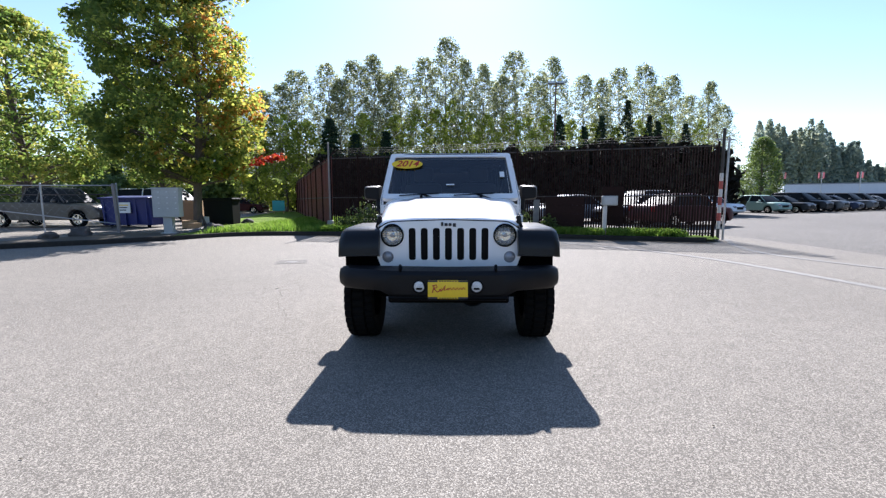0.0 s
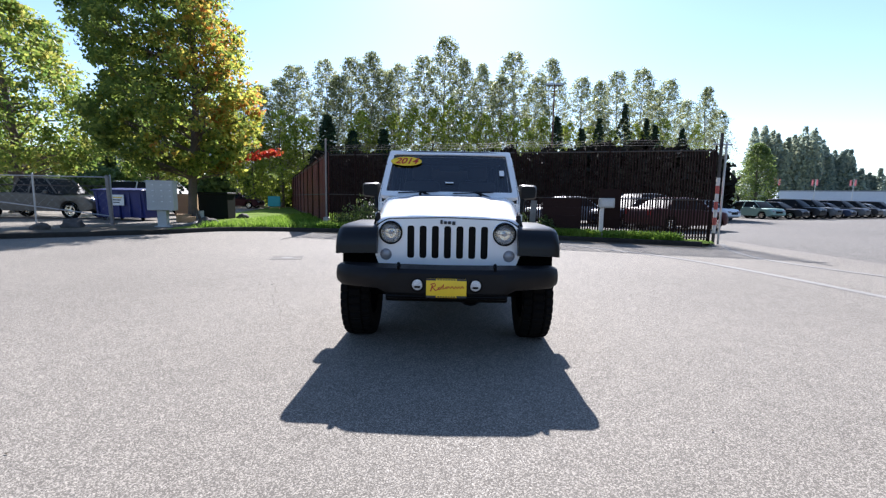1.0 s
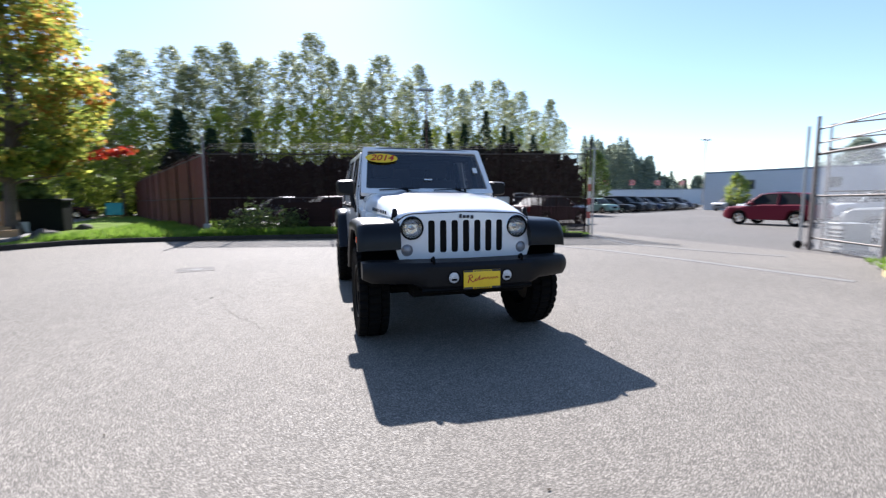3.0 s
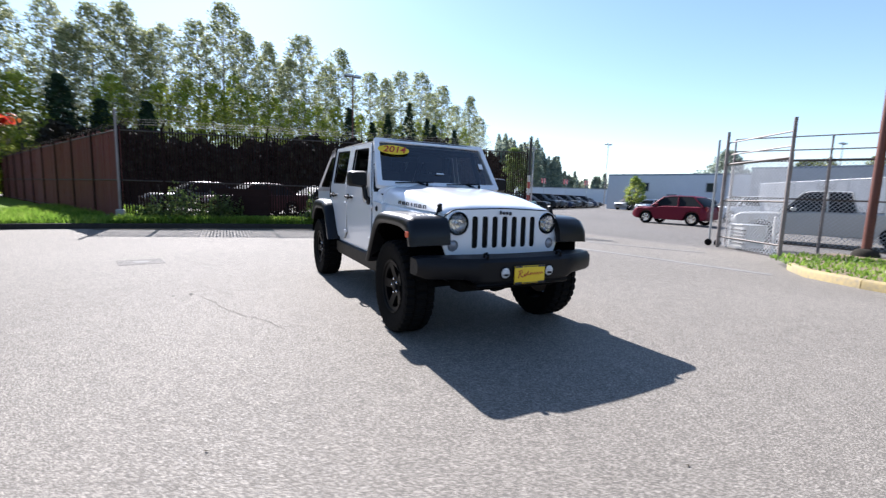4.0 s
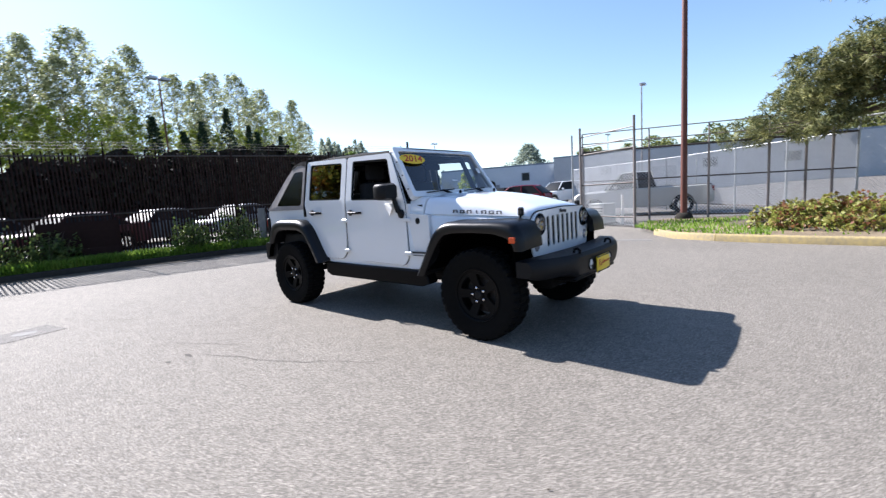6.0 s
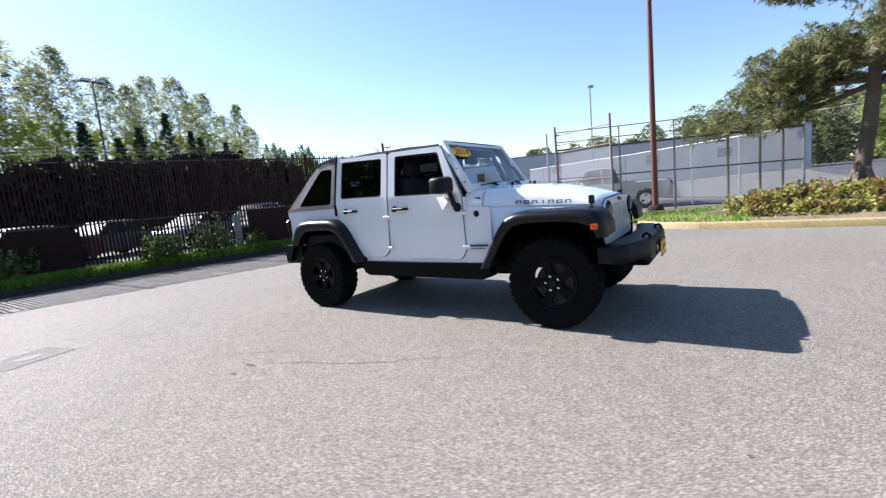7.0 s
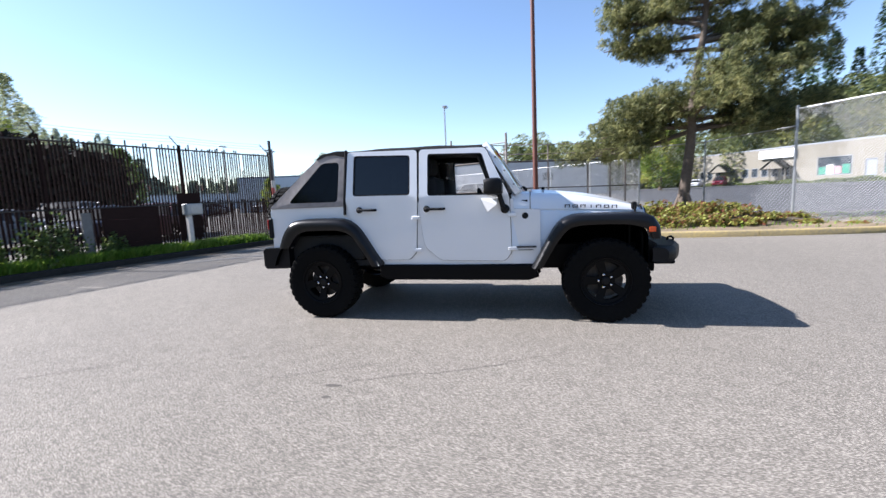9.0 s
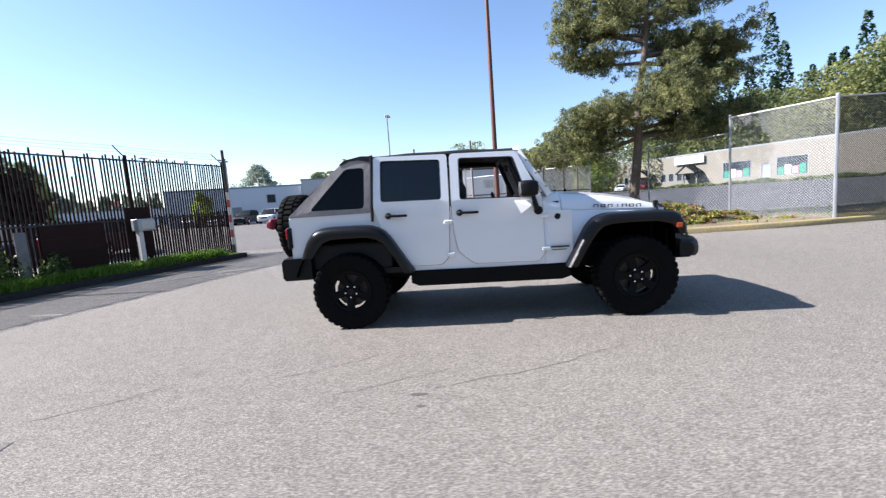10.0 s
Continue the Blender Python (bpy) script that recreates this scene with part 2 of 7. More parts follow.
M["conifer"] = leaf_mat("fir_needles", [(0.012, 0.03, 0.014), (0.022, 0.05, 0.02), (0.04, 0.075, 0.03)], 0.15, 0.5)
# leaf tones lifted to pale grey-green: distance haze put into the colour
M["haze_leaf"] = leaf_mat("haze_tinted_leaves", [(0.22, 0.28, 0.25), (0.31, 0.37, 0.31), (0.46, 0.48, 0.33)], 0.5, 0.04)
M["hazy_plastic"] = glass("hazy_plastic", (0.8, 0.8, 0.78), through=0.75, haze=0.45)
M["hillside"] = leaf_mat("hillside_leaves", [(0.085, 0.115, 0.05), (0.165, 0.195, 0.07), (0.32, 0.31, 0.10)], 0.5, 0.10)
M["midgreen"] = leaf_mat("broad_leaves", [(0.07, 0.11, 0.03), (0.14, 0.20, 0.05), (0.26, 0.32, 0.09)], 0.45, 0.4)
M["pine"] = leaf_mat("pine_needles", [(0.05, 0.068, 0.028), (0.175, 0.19, 0.075), (0.40, 0.385, 0.16)], 0.5, 2.2)
M["shrub"] = leaf_mat("shrub_leaves", [(0.24, 0.09, 0.05), (0.22, 0.18, 0.05), (0.28, 0.32, 0.06), (0.42, 0.40, 0.12)], 0.4, 1.5)
M["bush"] = leaf_mat("bush_leaves", [(0.05, 0.08, 0.025), (0.10, 0.15, 0.04), (0.20, 0.24, 0.07)], 0.4, 1.0)
# near-black brown leaves: the shade of the backlit belt is put into them
M["thicket"] = leaf_mat("shade_thicket_leaves", [(0.011, 0.010, 0.007), (0.019, 0.016, 0.010), (0.03, 0.027, 0.014)], 0.06, 0.3, 1.0)
M["grass"] = leaf_mat("grass_blades", [(0.10, 0.19, 0.02), (0.18, 0.30, 0.035), (0.28, 0.38, 0.07)], 0.5, 0.8)
M["white_paint"] = mat("white_car_paint", (0.80, 0.805, 0.81), 0.3, vary=0.004, scale=0.5, coat=0.9)
M["black_plastic"] = mat("black_textured_plastic", (0.007, 0.007, 0.008), 0.48, vary=0.25, scale=6, bump=0.12, bump_scale=260, spec=0.2)
M["flare_plastic"] = mat("black_flare_plastic", (0.005, 0.005, 0.006), 0.34, vary=0.2, scale=6, bump=0.08, bump_scale=260, spec=0.3)
M["satin_black"] = mat("satin_black_metal", (0.004, 0.004, 0.0045), 0.42, 0.0, vary=0.2, scale=8, spec=0.09)
M["liner"] = mat("black_felt_liner", (0.0025, 0.0025, 0.0025), 1.0, vary=0.2, scale=9, spec=0.0)
M["rubber"] = mat("tyre_rubber", (0.006, 0.006, 0.006), 0.8, vary=0.3, scale=9, bump=0.2, spec=0.06)
M["canvas"] = mat("faded_canvas", (0.29, 0.262, 0.248), 0.9, vary=0.25, scale=5, bump=0.6, bump_scale=14)
M["canvas_black"] = mat("black_canvas", (0.018, 0.018, 0.019), 0.95, spec=0.12, vary=0.3, scale=5, bump=0.3, bump_scale=160)
M["interior"] = mat("dark_interior", (0.012, 0.012, 0.012), 0.75, vary=0.2, scale=7)
M["seat"] = mat("charcoal_seat_cloth", (0.018, 0.018, 0.019), 0.9, vary=0.25, scale=9, bump=0.3)
M["chrome"] = mat("chrome", (0.75, 0.75, 0.76), 0.12, 1.0, vary=0.05)
M["lamp_bowl"] = mat("lamp_reflector", (0.95, 0.91, 0.83), 0.16, 1.0, vary=0.2, scale=34, bump=0.5, bump_scale=60)
M["fog_glass"] = mat("ribbed_fog_glass", (0.62, 0.63, 0.64), 0.15, 0.0, vary=0.6, scale=46)
M["signal"] = mat("smoky_signal_lens", (0.30, 0.30, 0.32), 0.2, 0.2, vary=0.2, scale=40)
M["orange"] = mat("amber_lens", (0.72, 0.095, 0.02), 0.25, vary=0.1)
M["red_lens"] = mat("red_lens", (0.22, 0.008, 0.010), 0.2, vary=0.1)
M["yellow"] = mat("yellow_plate", (0.85, 0.58, 0.02), 0.45, vary=0.06)
M["red_print"] = mat("red_print", (0.45, 0.02, 0.015), 0.5, vary=0.05)
M["black_print"] = mat("dark_print", (0.03, 0.03, 0.035), 0.5, vary=0.05)
M["white_tag"] = mat("white_tag", (0.75, 0.76, 0.75), 0.5, vary=0.05)
M["lamp_glass"] = glass("clear_lamp_glass", (0.97, 0.97, 0.96), through=1.0)
M["tint"] = glass("tinted_glass", (0.35, 0.36, 0.38), through=0.3, ior=1.56)
M["tint_plastic"] = glass("tinted_plastic", (0.36, 0.35, 0.36), rough=0.12, through=0.3, ior=1.3)
M["tint_front"] = glass("windscreen_glass", (0.74, 0.79, 0.82), through=0.9, ior=2.05)
M["dark_glass"] = mat("dark_car_glass", (0.012, 0.014, 0.016), 0.5, vary=0.1, spec=0.08)
M["wall_white"] = mat("painted_metal_wall", (0.52, 0.56, 0.61), 0.6, vary=0.06, scale=0.8)
M["wall_tan"] = mat("tan_concrete_wall", (0.215, 0.195, 0.155), 0.85, vary=0.08, scale=0.6)
M["wall_grey"] = mat("grey_block_wall", (0.47, 0.475, 0.48), 0.8, vary=0.08, scale=0.6)
M["roof_grey"] = mat("roof_edge", (0.25, 0.27, 0.30), 0.6, vary=0.1)
M["window_dark"] = mat("window_pane", (0.03, 0.04, 0.05), 0.08, vary=0.2)
M["blue_steel"] = mat("blue_dumpster_paint", (0.018, 0.026, 0.135), 0.45, vary=0.3, scale=5)
M["grey_box"] = mat("grey_mailbox_paint", (0.42, 0.42, 0.40), 0.5, vary=0.08)
M["dark_bin"] = mat("dark_green_bin", (0.008, 0.010, 0.008), 0.7, vary=0.3, spec=0.1)
M["crack"] = mat("asphalt_crack", (0.112, 0.102, 0.09), 0.95, vary=0.3, scale=20, spec=0.1)
M["stone"] = mat("boulder", (0.075, 0.065, 0.057), 0.95, vary=0.4, scale=4, bump=0.8)
M["teal"] = mat("teal_board", (0.05, 0.42, 0.50), 0.5, vary=0.1)
M["wood"] = mat("tan_plywood", (0.42, 0.26, 0.13), 0.8, vary=0.2)
M["green_sign"] = mat("green_sign", (0.02, 0.22, 0.14), 0.5, vary=0.1)
M["red_flag"] = mat("red_banner", (0.5, 0.25, 0.27), 0.7, vary=0.1)
M["red_band"] = mat("red_reflective_band", (0.42, 0.08, 0.06), 0.5, vary=0.15)
M["white_band"] = mat("white_band", (0.62, 0.58, 0.53), 0.6, vary=0.15)


# ---- mesh helpers ----
def finish(name, bm, material, parent=None, label="", smooth=35, kind="", data=None):
    if data is None:
        bmesh.ops.recalc_face_normals(bm, faces=bm.faces)
        data = bpy.data.meshes.new(name)
        bm.to_mesh(data)
        bm.free()
        data.materials.append(material)
        if smooth:
            data.polygons.foreach_set("use_smooth", [True] * len(data.polygons))
            data.set_sharp_from_angle(angle=radians(smooth))
    ob = new(name, data)
    if parent:
        ob.parent = parent
    if label:
        ob["label"] = label
    if kind:
        ob["kind"] = kind
    return ob


def part(name, bm, material, parent, label="", smooth=35):
    return finish(name, bm, material, parent, label, smooth)


def thing(name, m, label, category, group="", kind=""):
    ob = new(name)
    ob.empty_display_size = 0.2
    ob.matrix_world = m
    return tagged(ob, label, category, group, kind)


def box(bm, x0, x1, y0, y1, z0, z1, bevel=0.0, seg=2, m=None):
    vs = [bm.verts.new((x, y, z)) for x in (x0, x1) for y in (y0, y1) for z in (z0, z1)]
    fs = [bm.faces.new([vs[i] for i in f]) for f in ((0, 1, 3, 2), (4, 6, 7, 5), (0, 4, 5, 1), (2, 3, 7, 6), (0, 2, 6, 4), (1, 5, 7, 3))]
    if m is not None:
        bmesh.ops.transform(bm, matrix=m, verts=vs)
    if bevel:
        es = list({e for f in fs for e in f.edges})
        bmesh.ops.bevel(bm, geom=es, offset=bevel, segments=seg, affect="EDGES", profile=0.5)
    return vs


def loft(bm, rings, caps=True, closed=True):
    vr = [[bm.verts.new(p) for p in r] for r in rings]
    n = len(vr[0])
    for a, b in zip(vr, vr[1:]):
        for i in range(n if closed else n - 1):
            j = (i + 1) % n
            bm.faces.new((a[i], a[j], b[j], b[i]))
    if caps and closed:
        bm.faces.new(vr[0][::-1])
        bm.faces.new(vr[-1])
    return vr


def prism(bm, outline, axis, a, b, bevel=0.0, seg=2):
    """A flat outline drawn out along an axis. x: outline is (y, z); y: (x, z); z: (x, y)."""
    def put(p, d):
        return {"x": (d, p[0], p[1]), "y": (p[0], d, p[1]), "z": (p[0], p[1], d)}[axis]
    r = loft(bm, [[put(p, a) for p in outline], [put(p, b) for p in outline]])
    if bevel:
        es = [e for e in bm.edges if e.verts[0] in r[0] and e.verts[1] in r[0] or e.verts[0] in r[1] and e.verts[1] in r[1]]
        bmesh.ops.bevel(bm, geom=es, offset=bevel, segments=seg, affect="EDGES", profile=0.5)


def plate(bm, outline, holes, axis, a, b):
    """A flat outline with holes cut right through, drawn out along an axis."""
    def put(p, d):
        return {"x": (d, p[0], p[1]), "y": (p[0], d, p[1]), "z": (p[0], p[1], d)}[axis]
    start = len(bm.verts)
    loops = [outline] + list(holes)
    edges, rims = [], []
    for lp in loops:
        vs = [bm.verts.new(put(p, a)) for p in lp]
        rims.append(vs)
        edges += [bm.edges.new((vs[i], vs[(i + 1) % len(vs)])) for i in range(len(vs))]
    res = bmesh.ops.triangle_fill(bm, use_beauty=True, use_dissolve=False, edges=edges)
    fs = [g for g in res["geom"] if isinstance(g, bmesh.types.BMFace)]
    twin = {}
    for vs, lp in zip(rims, loops):
        for v, p in zip(vs, lp):
            twin[v] = bm.verts.new(put(p, b))
    for f in fs:
        bm.faces.new([twin[v] for v in f.verts][::-1])
    for vs in rims:
        for i in range(len(vs)):
            j = (i + 1) % len(vs)
            bm.faces.new((vs[i], vs[j], twin[vs[j]], twin[vs[i]]))


def tube(bm, pts, r, n=8, r1=None, caps=True):
    pts = [Vector(p) for p in pts]
    rings, up = [], Vector((0.3, 0.2, 1)).normalized()
    for i, p in enumerate(pts):
        d = (pts[min(i + 1, len(pts) - 1)] - pts[max(i - 1, 0)]).normalized()
        u = d.cross(up if abs(d.dot(up)) < 0.95 else Vector((1, 0, 0))).normalized()
        v = d.cross(u)
        rad = r if r1 is None else r + (r1 - r) * i / (len(pts) - 1)
        rings.append([p + (u * math.cos(t) + v * math.sin(t)) * rad for t in (2 * math.pi * k / n for k in range(n))])
    return loft(bm, rings, caps)


def lathe(bm, profile, axis, centre, n=24, caps=True):
    """profile: (radius, along) pairs turned round an axis through centre."""
    c = Vector(centre)
    e = {"x": (Vector((1, 0, 0)), Vector((0, 1, 0)), Vector((0, 0, 1))), "y": (Vector((0, 1, 0)), Vector((0, 0, 1)), Vector((1, 0, 0))), "z": (Vector((0, 0, 1)), Vector((1, 0, 0)), Vector((0, 1, 0)))}[axis]
    rings = [[c + e[0] * a + (e[1] * math.cos(t) + e[2] * math.sin(t)) * r for t in (2 * math.pi * k / n for k in range(n))] for r, a in profile]
    return loft(bm, rings, caps)


def arc(cx, cz, r, a0, a1, n):
    return [(cx + r * math.cos(radians(a0 + (a1 - a0) * i / n)), cz + r * math.sin(radians(a0 + (a1 - a0) * i / n))) for i in range(n + 1)]


def rounded(pts, r, n=4):
    """An outline with its corners rounded."""
    out, k = [], len(pts)
    for i in range(k):
        p, a, b = Vector(pts[i]), Vector(pts[i - 1]), Vector(pts[(i + 1) % k])
        da, db = (a - p), (b - p)
        q = min(r, da.length * 0.45, db.length * 0.45)
        s, e = p + da.normalized() * q, p + db.normalized() * q
        for j in range(n + 1):
            t = j / n
            out.append(tuple(s * (1 - t) ** 2 + p * 2 * t * (1 - t) + e * t ** 2))
    return out


def writing(name, text, size, material, parent, m, label="", squeeze=1.0, slant=0.0, bold=0.0):
    cu = bpy.data.curves.new(name, "FONT")
    cu.body, cu.size, cu.align_x, cu.align_y, cu.extrude = text, size, "CENTER", "CENTER", 0.001
    cu.shear, cu.offset = slant, bold
    t = new(name, cu)
    me = bpy.data.meshes.new_from_object(t)
    bpy.data.objects.remove(t)
    me.materials.clear()
    me.materials.append(material)
    ob = new(name, me)
    ob.parent = parent
    ob.matrix_local = m @ Matrix.Diagonal((squeeze, 1, 1, 1))
    if label:
        ob["label"] = label
    return ob


def cards(name, centres, normals, size, aspect, material, parent=None, kind="", seed=1, jitter=0.35, fold=0.25, label=""):
    """Many small folded leaves, one island each, as one mesh."""
    rng = np.random.default_rng(seed)
    n = len(centres)
    s = size * (1 + jitter * rng.uniform(-1, 1, n))
    nrm = normals / np.maximum(1e-6, np.linalg.norm(normals, axis=1))[:, None]
    ref = rng.normal(size=(n, 3))
    u = np.cross(nrm, ref)
    u /= np.maximum(1e-6, np.linalg.norm(u, axis=1))[:, None]
    v = np.cross(nrm, u)
    a, b = u * (s * 0.5)[:, None], v * (s * 0.5 / aspect)[:, None]
    lift = nrm * (s * fold / aspect)[:, None]
    co = np.stack([centres - a, centres - b * 1.0 + lift + a * 0.1, centres + a, centres + b * 1.0 + lift + a * 0.1], 1).reshape(-1, 3)
    me = bpy.data.meshes.new(name)
    me.vertices.add(4 * n)
    me.vertices.foreach_set("co", co.ravel())
    me.loops.add(6 * n)
    base = (np.arange(n) * 4)[:, None]
    me.loops.foreach_set("vertex_index", (base + np.array([0, 1, 2, 0, 2, 3])).ravel().astype(np.int32))
    me.polygons.add(2 * n)
    me.polygons.foreach_set("loop_start", (np.arange(2 * n) * 3).astype(np.int32))
    me.update(calc_edges=True)
    me.materials.append(material)
    ob = new(name, me)
    if parent:
        ob.parent = parent
    if kind:
        ob["kind"] = kind
    if label:
        ob["label"] = label
    return ob

# ---- the ground ----
def rise(x, y):
    """The yard and the car lot are level, the compound lies a little lower, the land climbs towards the shop."""
    def ease(t):
        t = min(1, max(0, t))
        return t * t * (3 - 2 * t)

    return 0.38 * ease((x - 36) / 20) * ease((12 - y) / 12) - 0.15 * ease((x - 12.5) / 4) * ease((14 - y) / 4) * ease((40 - x) / 12)


def sheet(name, xs, ys, lift, material, label, category, inside=None):
    me = bpy.data.meshes.new(name)
    verts = [(x, y, rise(x, y) + lift) for x in xs for y in ys]
    ny = len(ys)
    faces = []
    for i in range(len(xs) - 1):
        for j in range(ny - 1):
            if inside is None or inside((xs[i] + xs[i + 1]) / 2, (ys[j] + ys[j + 1]) / 2):
                faces.append((i * ny + j, (i + 1) * ny + j, (i + 1) * ny + j + 1, i * ny + j + 1))
    me.from_pydata(verts, [], faces)
    me.materials.append(material)
    return tagged(new(name, me), label, category, kind="structure")


def spread(a, b, step):
    n = max(1, int(round((b - a) / step)))
    return [a + (b - a) * i / n for i in range(n + 1)]


far = [-2500, -700, -250, -120]
sheet("ground", far + spread(-80, 130, 3) + [250, 700, 2500], far + spread(-80, 130, 2) + [250, 700, 2500], -0.04, M["field"], "dull green and brown flat land reaching the horizon", "ground")
sheet("yard", spread(-70, 9.6, 8), spread(-60, 60, 8), 0.0, M["asphalt"], "sunlit grey worn asphalt of a wide yard", "pavement")
sheet("car_lot", spread(9.6, 120, 1.5), spread(-70, 110, 2), 0.0, M["lot"], "pale dusty asphalt of a large car lot", "pavement")
sheet("road", spread(14, 92, 1.5), spread(-120, -4.5, 6), 0.014, M["road"], "dark grey asphalt road beyond the fence", "road")


def band(name, pts, width, lift, height, material, label, category, parent=None, up=None):
    """A strip that follows a line over the ground, with real thickness; width lies to its left."""
    bm = bmesh.new()
    rings = []
    for i, p in enumerate(pts):
        a, b = Vector(pts[max(0, i - 1)]), Vector(pts[min(len(pts) - 1, i + 1)])
        d = (b - a).normalized()
        nrm = Vector((-d.y, d.x))
        p = Vector(p)
        q = p + nrm * width
        z = rise(*p) + lift
        c = min(0.03, height * 0.4)
        rings.append([(p.x, p.y, z - 0.1), (p.x, p.y, z + height - c), (p.x + nrm.x * c, p.y + nrm.y * c, z + height), (q.x - nrm.x * c, q.y - nrm.y * c, z + height), (q.x, q.y, z + height - c), (q.x, q.y, z - 0.1)])
    loft(bm, rings)
    return tagged(finish(name, bm, material, parent, smooth=50), label, category, kind="structure")


def smooth_line(pts, step=0.5):
    """Points along a soft curve through the given ones."""
    out = []
    for i in range(len(pts) - 1):
        p0, p1, p2, p3 = (Vector(pts[max(0, min(len(pts) - 1, i + k))]) for k in (-1, 0, 1, 2))
        n = max(1, int((p2 - p1).length / step))
        for j in range(n):
            t = j / n
            out.append(tuple(0.5 * ((2 * p1) + (p2 - p0) * t + (2 * p0 - 5 * p1 + 4 * p2 - p3) * t * t + (3 * p1 - p0 - 3 * p2 + p3) * t ** 3)))
    return out + [tuple(pts[-1])]


KERB = smooth_line([(-15.8, 7.4), (-13.6, 9.6), (-11.9, 11.0), (-10.0, 12.4), (-8.7, 13.6), (-7.85, 14.75), (-6.4, 15.2), (-5.0, 15.15), (-2.2, 15.0), (0.3, 14.6), (2.0, 14.2), (3.5, 13.75), (5.0, 13.25), (6.3, 12.8), (7.4, 12.4)])
band("kerb_back", KERB, 0.16, 0, 0.14, M["dark_kerb"], "low dark asphalt kerb along the grass strip", "kerb")
YKERB = smooth_line([(7.2, -16), (6.9, -9), (6.4, -5.2), (6.05, -2.5), (5.98, 0), (6.12, 1.8), (6.35, 3.1), (6.7, 3.95), (7.4, 4.5)])
for k in range(0, len(YKERB) - 1, 6):
    # cast lengths with open joints between them
    run = YKERB[k:k + 7]
    d = (Vector(run[-1]) - Vector(run[-2])).normalized() * 0.012
    run = run[:-1] + [(run[-1][0] - d.x, run[-1][1] - d.y)]
    band("kerb_yellow", run[::-1], 0.17, 0, 0.14, M["yellow_kerb"], "faded yellow painted concrete kerb", "kerb")
GUTTER = smooth_line([(3.2, 12.4), (4.1, 11.3), (4.9, 10.2), (5.45, 8.9), (5.75, 7.6), (5.95, 6.4), (6.1, 5.2), (6.25, 4.25)])
band("dirt_strip", [(x, y - 0.42 - 0.10 * math.sin(3.1 * x) - 0.06 * math.sin(7.7 * x)) for x, y in KERB if x > -5.2], 0.42, 0, 0.006, M["earth"], "dark dirt and grit washed along the foot of the kerb", "dirt")
band("gutter_seam", GUTTER, 0.20, 0, 0.005, M["concrete"], "worn concrete gutter strip set in the asphalt", "gutter")
band("gate_seam", smooth_line([(8.5, 13.4), (7.6, 11.6), (7.2, 9.9), (7.45, 8.6), (7.85, 7.6), (8.35, 6.6)]), 0.17, 0, 0.008, M["concrete"], "pale concrete strip across the gateway", "gutter")

FENCE_A, FENCE_B = Vector((8.1, 13.3)), Vector((-4.6, 16.8))
FENCE_C = Vector((-15.2, 42.5))


def bed(name, outline, z, material, label, category):
    bm = bmesh.new()
    top = [bm.verts.new((x, y, z)) for x, y in outline]
    edges = [bm.edges.new((top[i], top[(i + 1) % len(top)])) for i in range(len(top))]
    bmesh.ops.triangle_fill(bm, use_beauty=True, edges=edges)
    bmesh.ops.subdivide_edges(bm, edges=bm.edges[:], cuts=2, use_grid_fill=True)
    for v in bm.verts:
        v.co.z += 0.03 * noise.noise(Vector((v.co.x, v.co.y, 0)) * 0.9)
    for f in bm.faces:
        if f.normal.z < 0:
            f.normal_flip()
    return tagged(finish(name, bm, material, smooth=60), label, category, kind="structure")


def inner(pts, d):
    out = []
    for i, p in enumerate(pts):
        a, b = Vector(pts[max(0, i - 1)]), Vector(pts[min(len(pts) - 1, i + 1)])
        t = (b - a).normalized()
        out.append((p[0] - t.y * d, p[1] + t.x * d))
    return out


bed("grass_bed", [p for p in inner(KERB, 0.12) if p[0] > -9.3] + [(7.9, 12.6), (8.4, 13.7), (-4.2, 17.8), (-14.9, 43.0), (-17.2, 42.0), (-12.2, 22.0), (-9.6, 16.0)], 0.10, M["lawn"], "grass strip and lawn beside the fence", "lawn")
bed("soil_bed", [p for p in inner(KERB, 0.12) if p[0] < -8.9] + [(-9.3, 15.4), (-11.6, 15.6), (-13.0, 13.4), (-13.6, 10.8), (-16.0, 7.2)], 0.09, M["earth"], "narrow bed of dark soil behind the kerb", "bed")
bed("corner_bed", [p for p in inner(YKERB[::-1], 0.14)] + [(8.8, -16), (9.6, -7), (11.2, -3.2), (12.6, 0.4), (11.0, 5.0), (9.0, 5.3)], 0.12, M["litter"], "raised corner bed of thin grass and dry leaf litter", "bed")
band("concrete_path", smooth_line([(-9.8, 15.9), (-10.6, 18.5), (-11.8, 21.5), (-13, 26)]), 0.16, 0.06, 0.06, M["concrete"], "pale concrete edging round the lawn", "path")

# mound under the pine and the shrubs
bm = bmesh.new()
rings = []
for k in range(9):
    f = k / 8
    rings.append([(9.0 + 1.75 * f * math.cos(a) + 0.25 * math.sin(2 * a), -0.4 + 3.9 * f * math.sin(a), 0.10 + 0.28 * (1 - f * f) ** 1.2 + 0.03 * math.sin(5 * a + k)) for a in (2 * math.pi * i / 28 for i in range(28))])
loft(bm, rings[1:], caps=False)
bm.faces.new([v for v in bm.verts][:28])
tagged(finish("soil_mound", bm, M["earth"], smooth=60), "low soil mound under the shrubs and the pine", "bed", kind="structure")


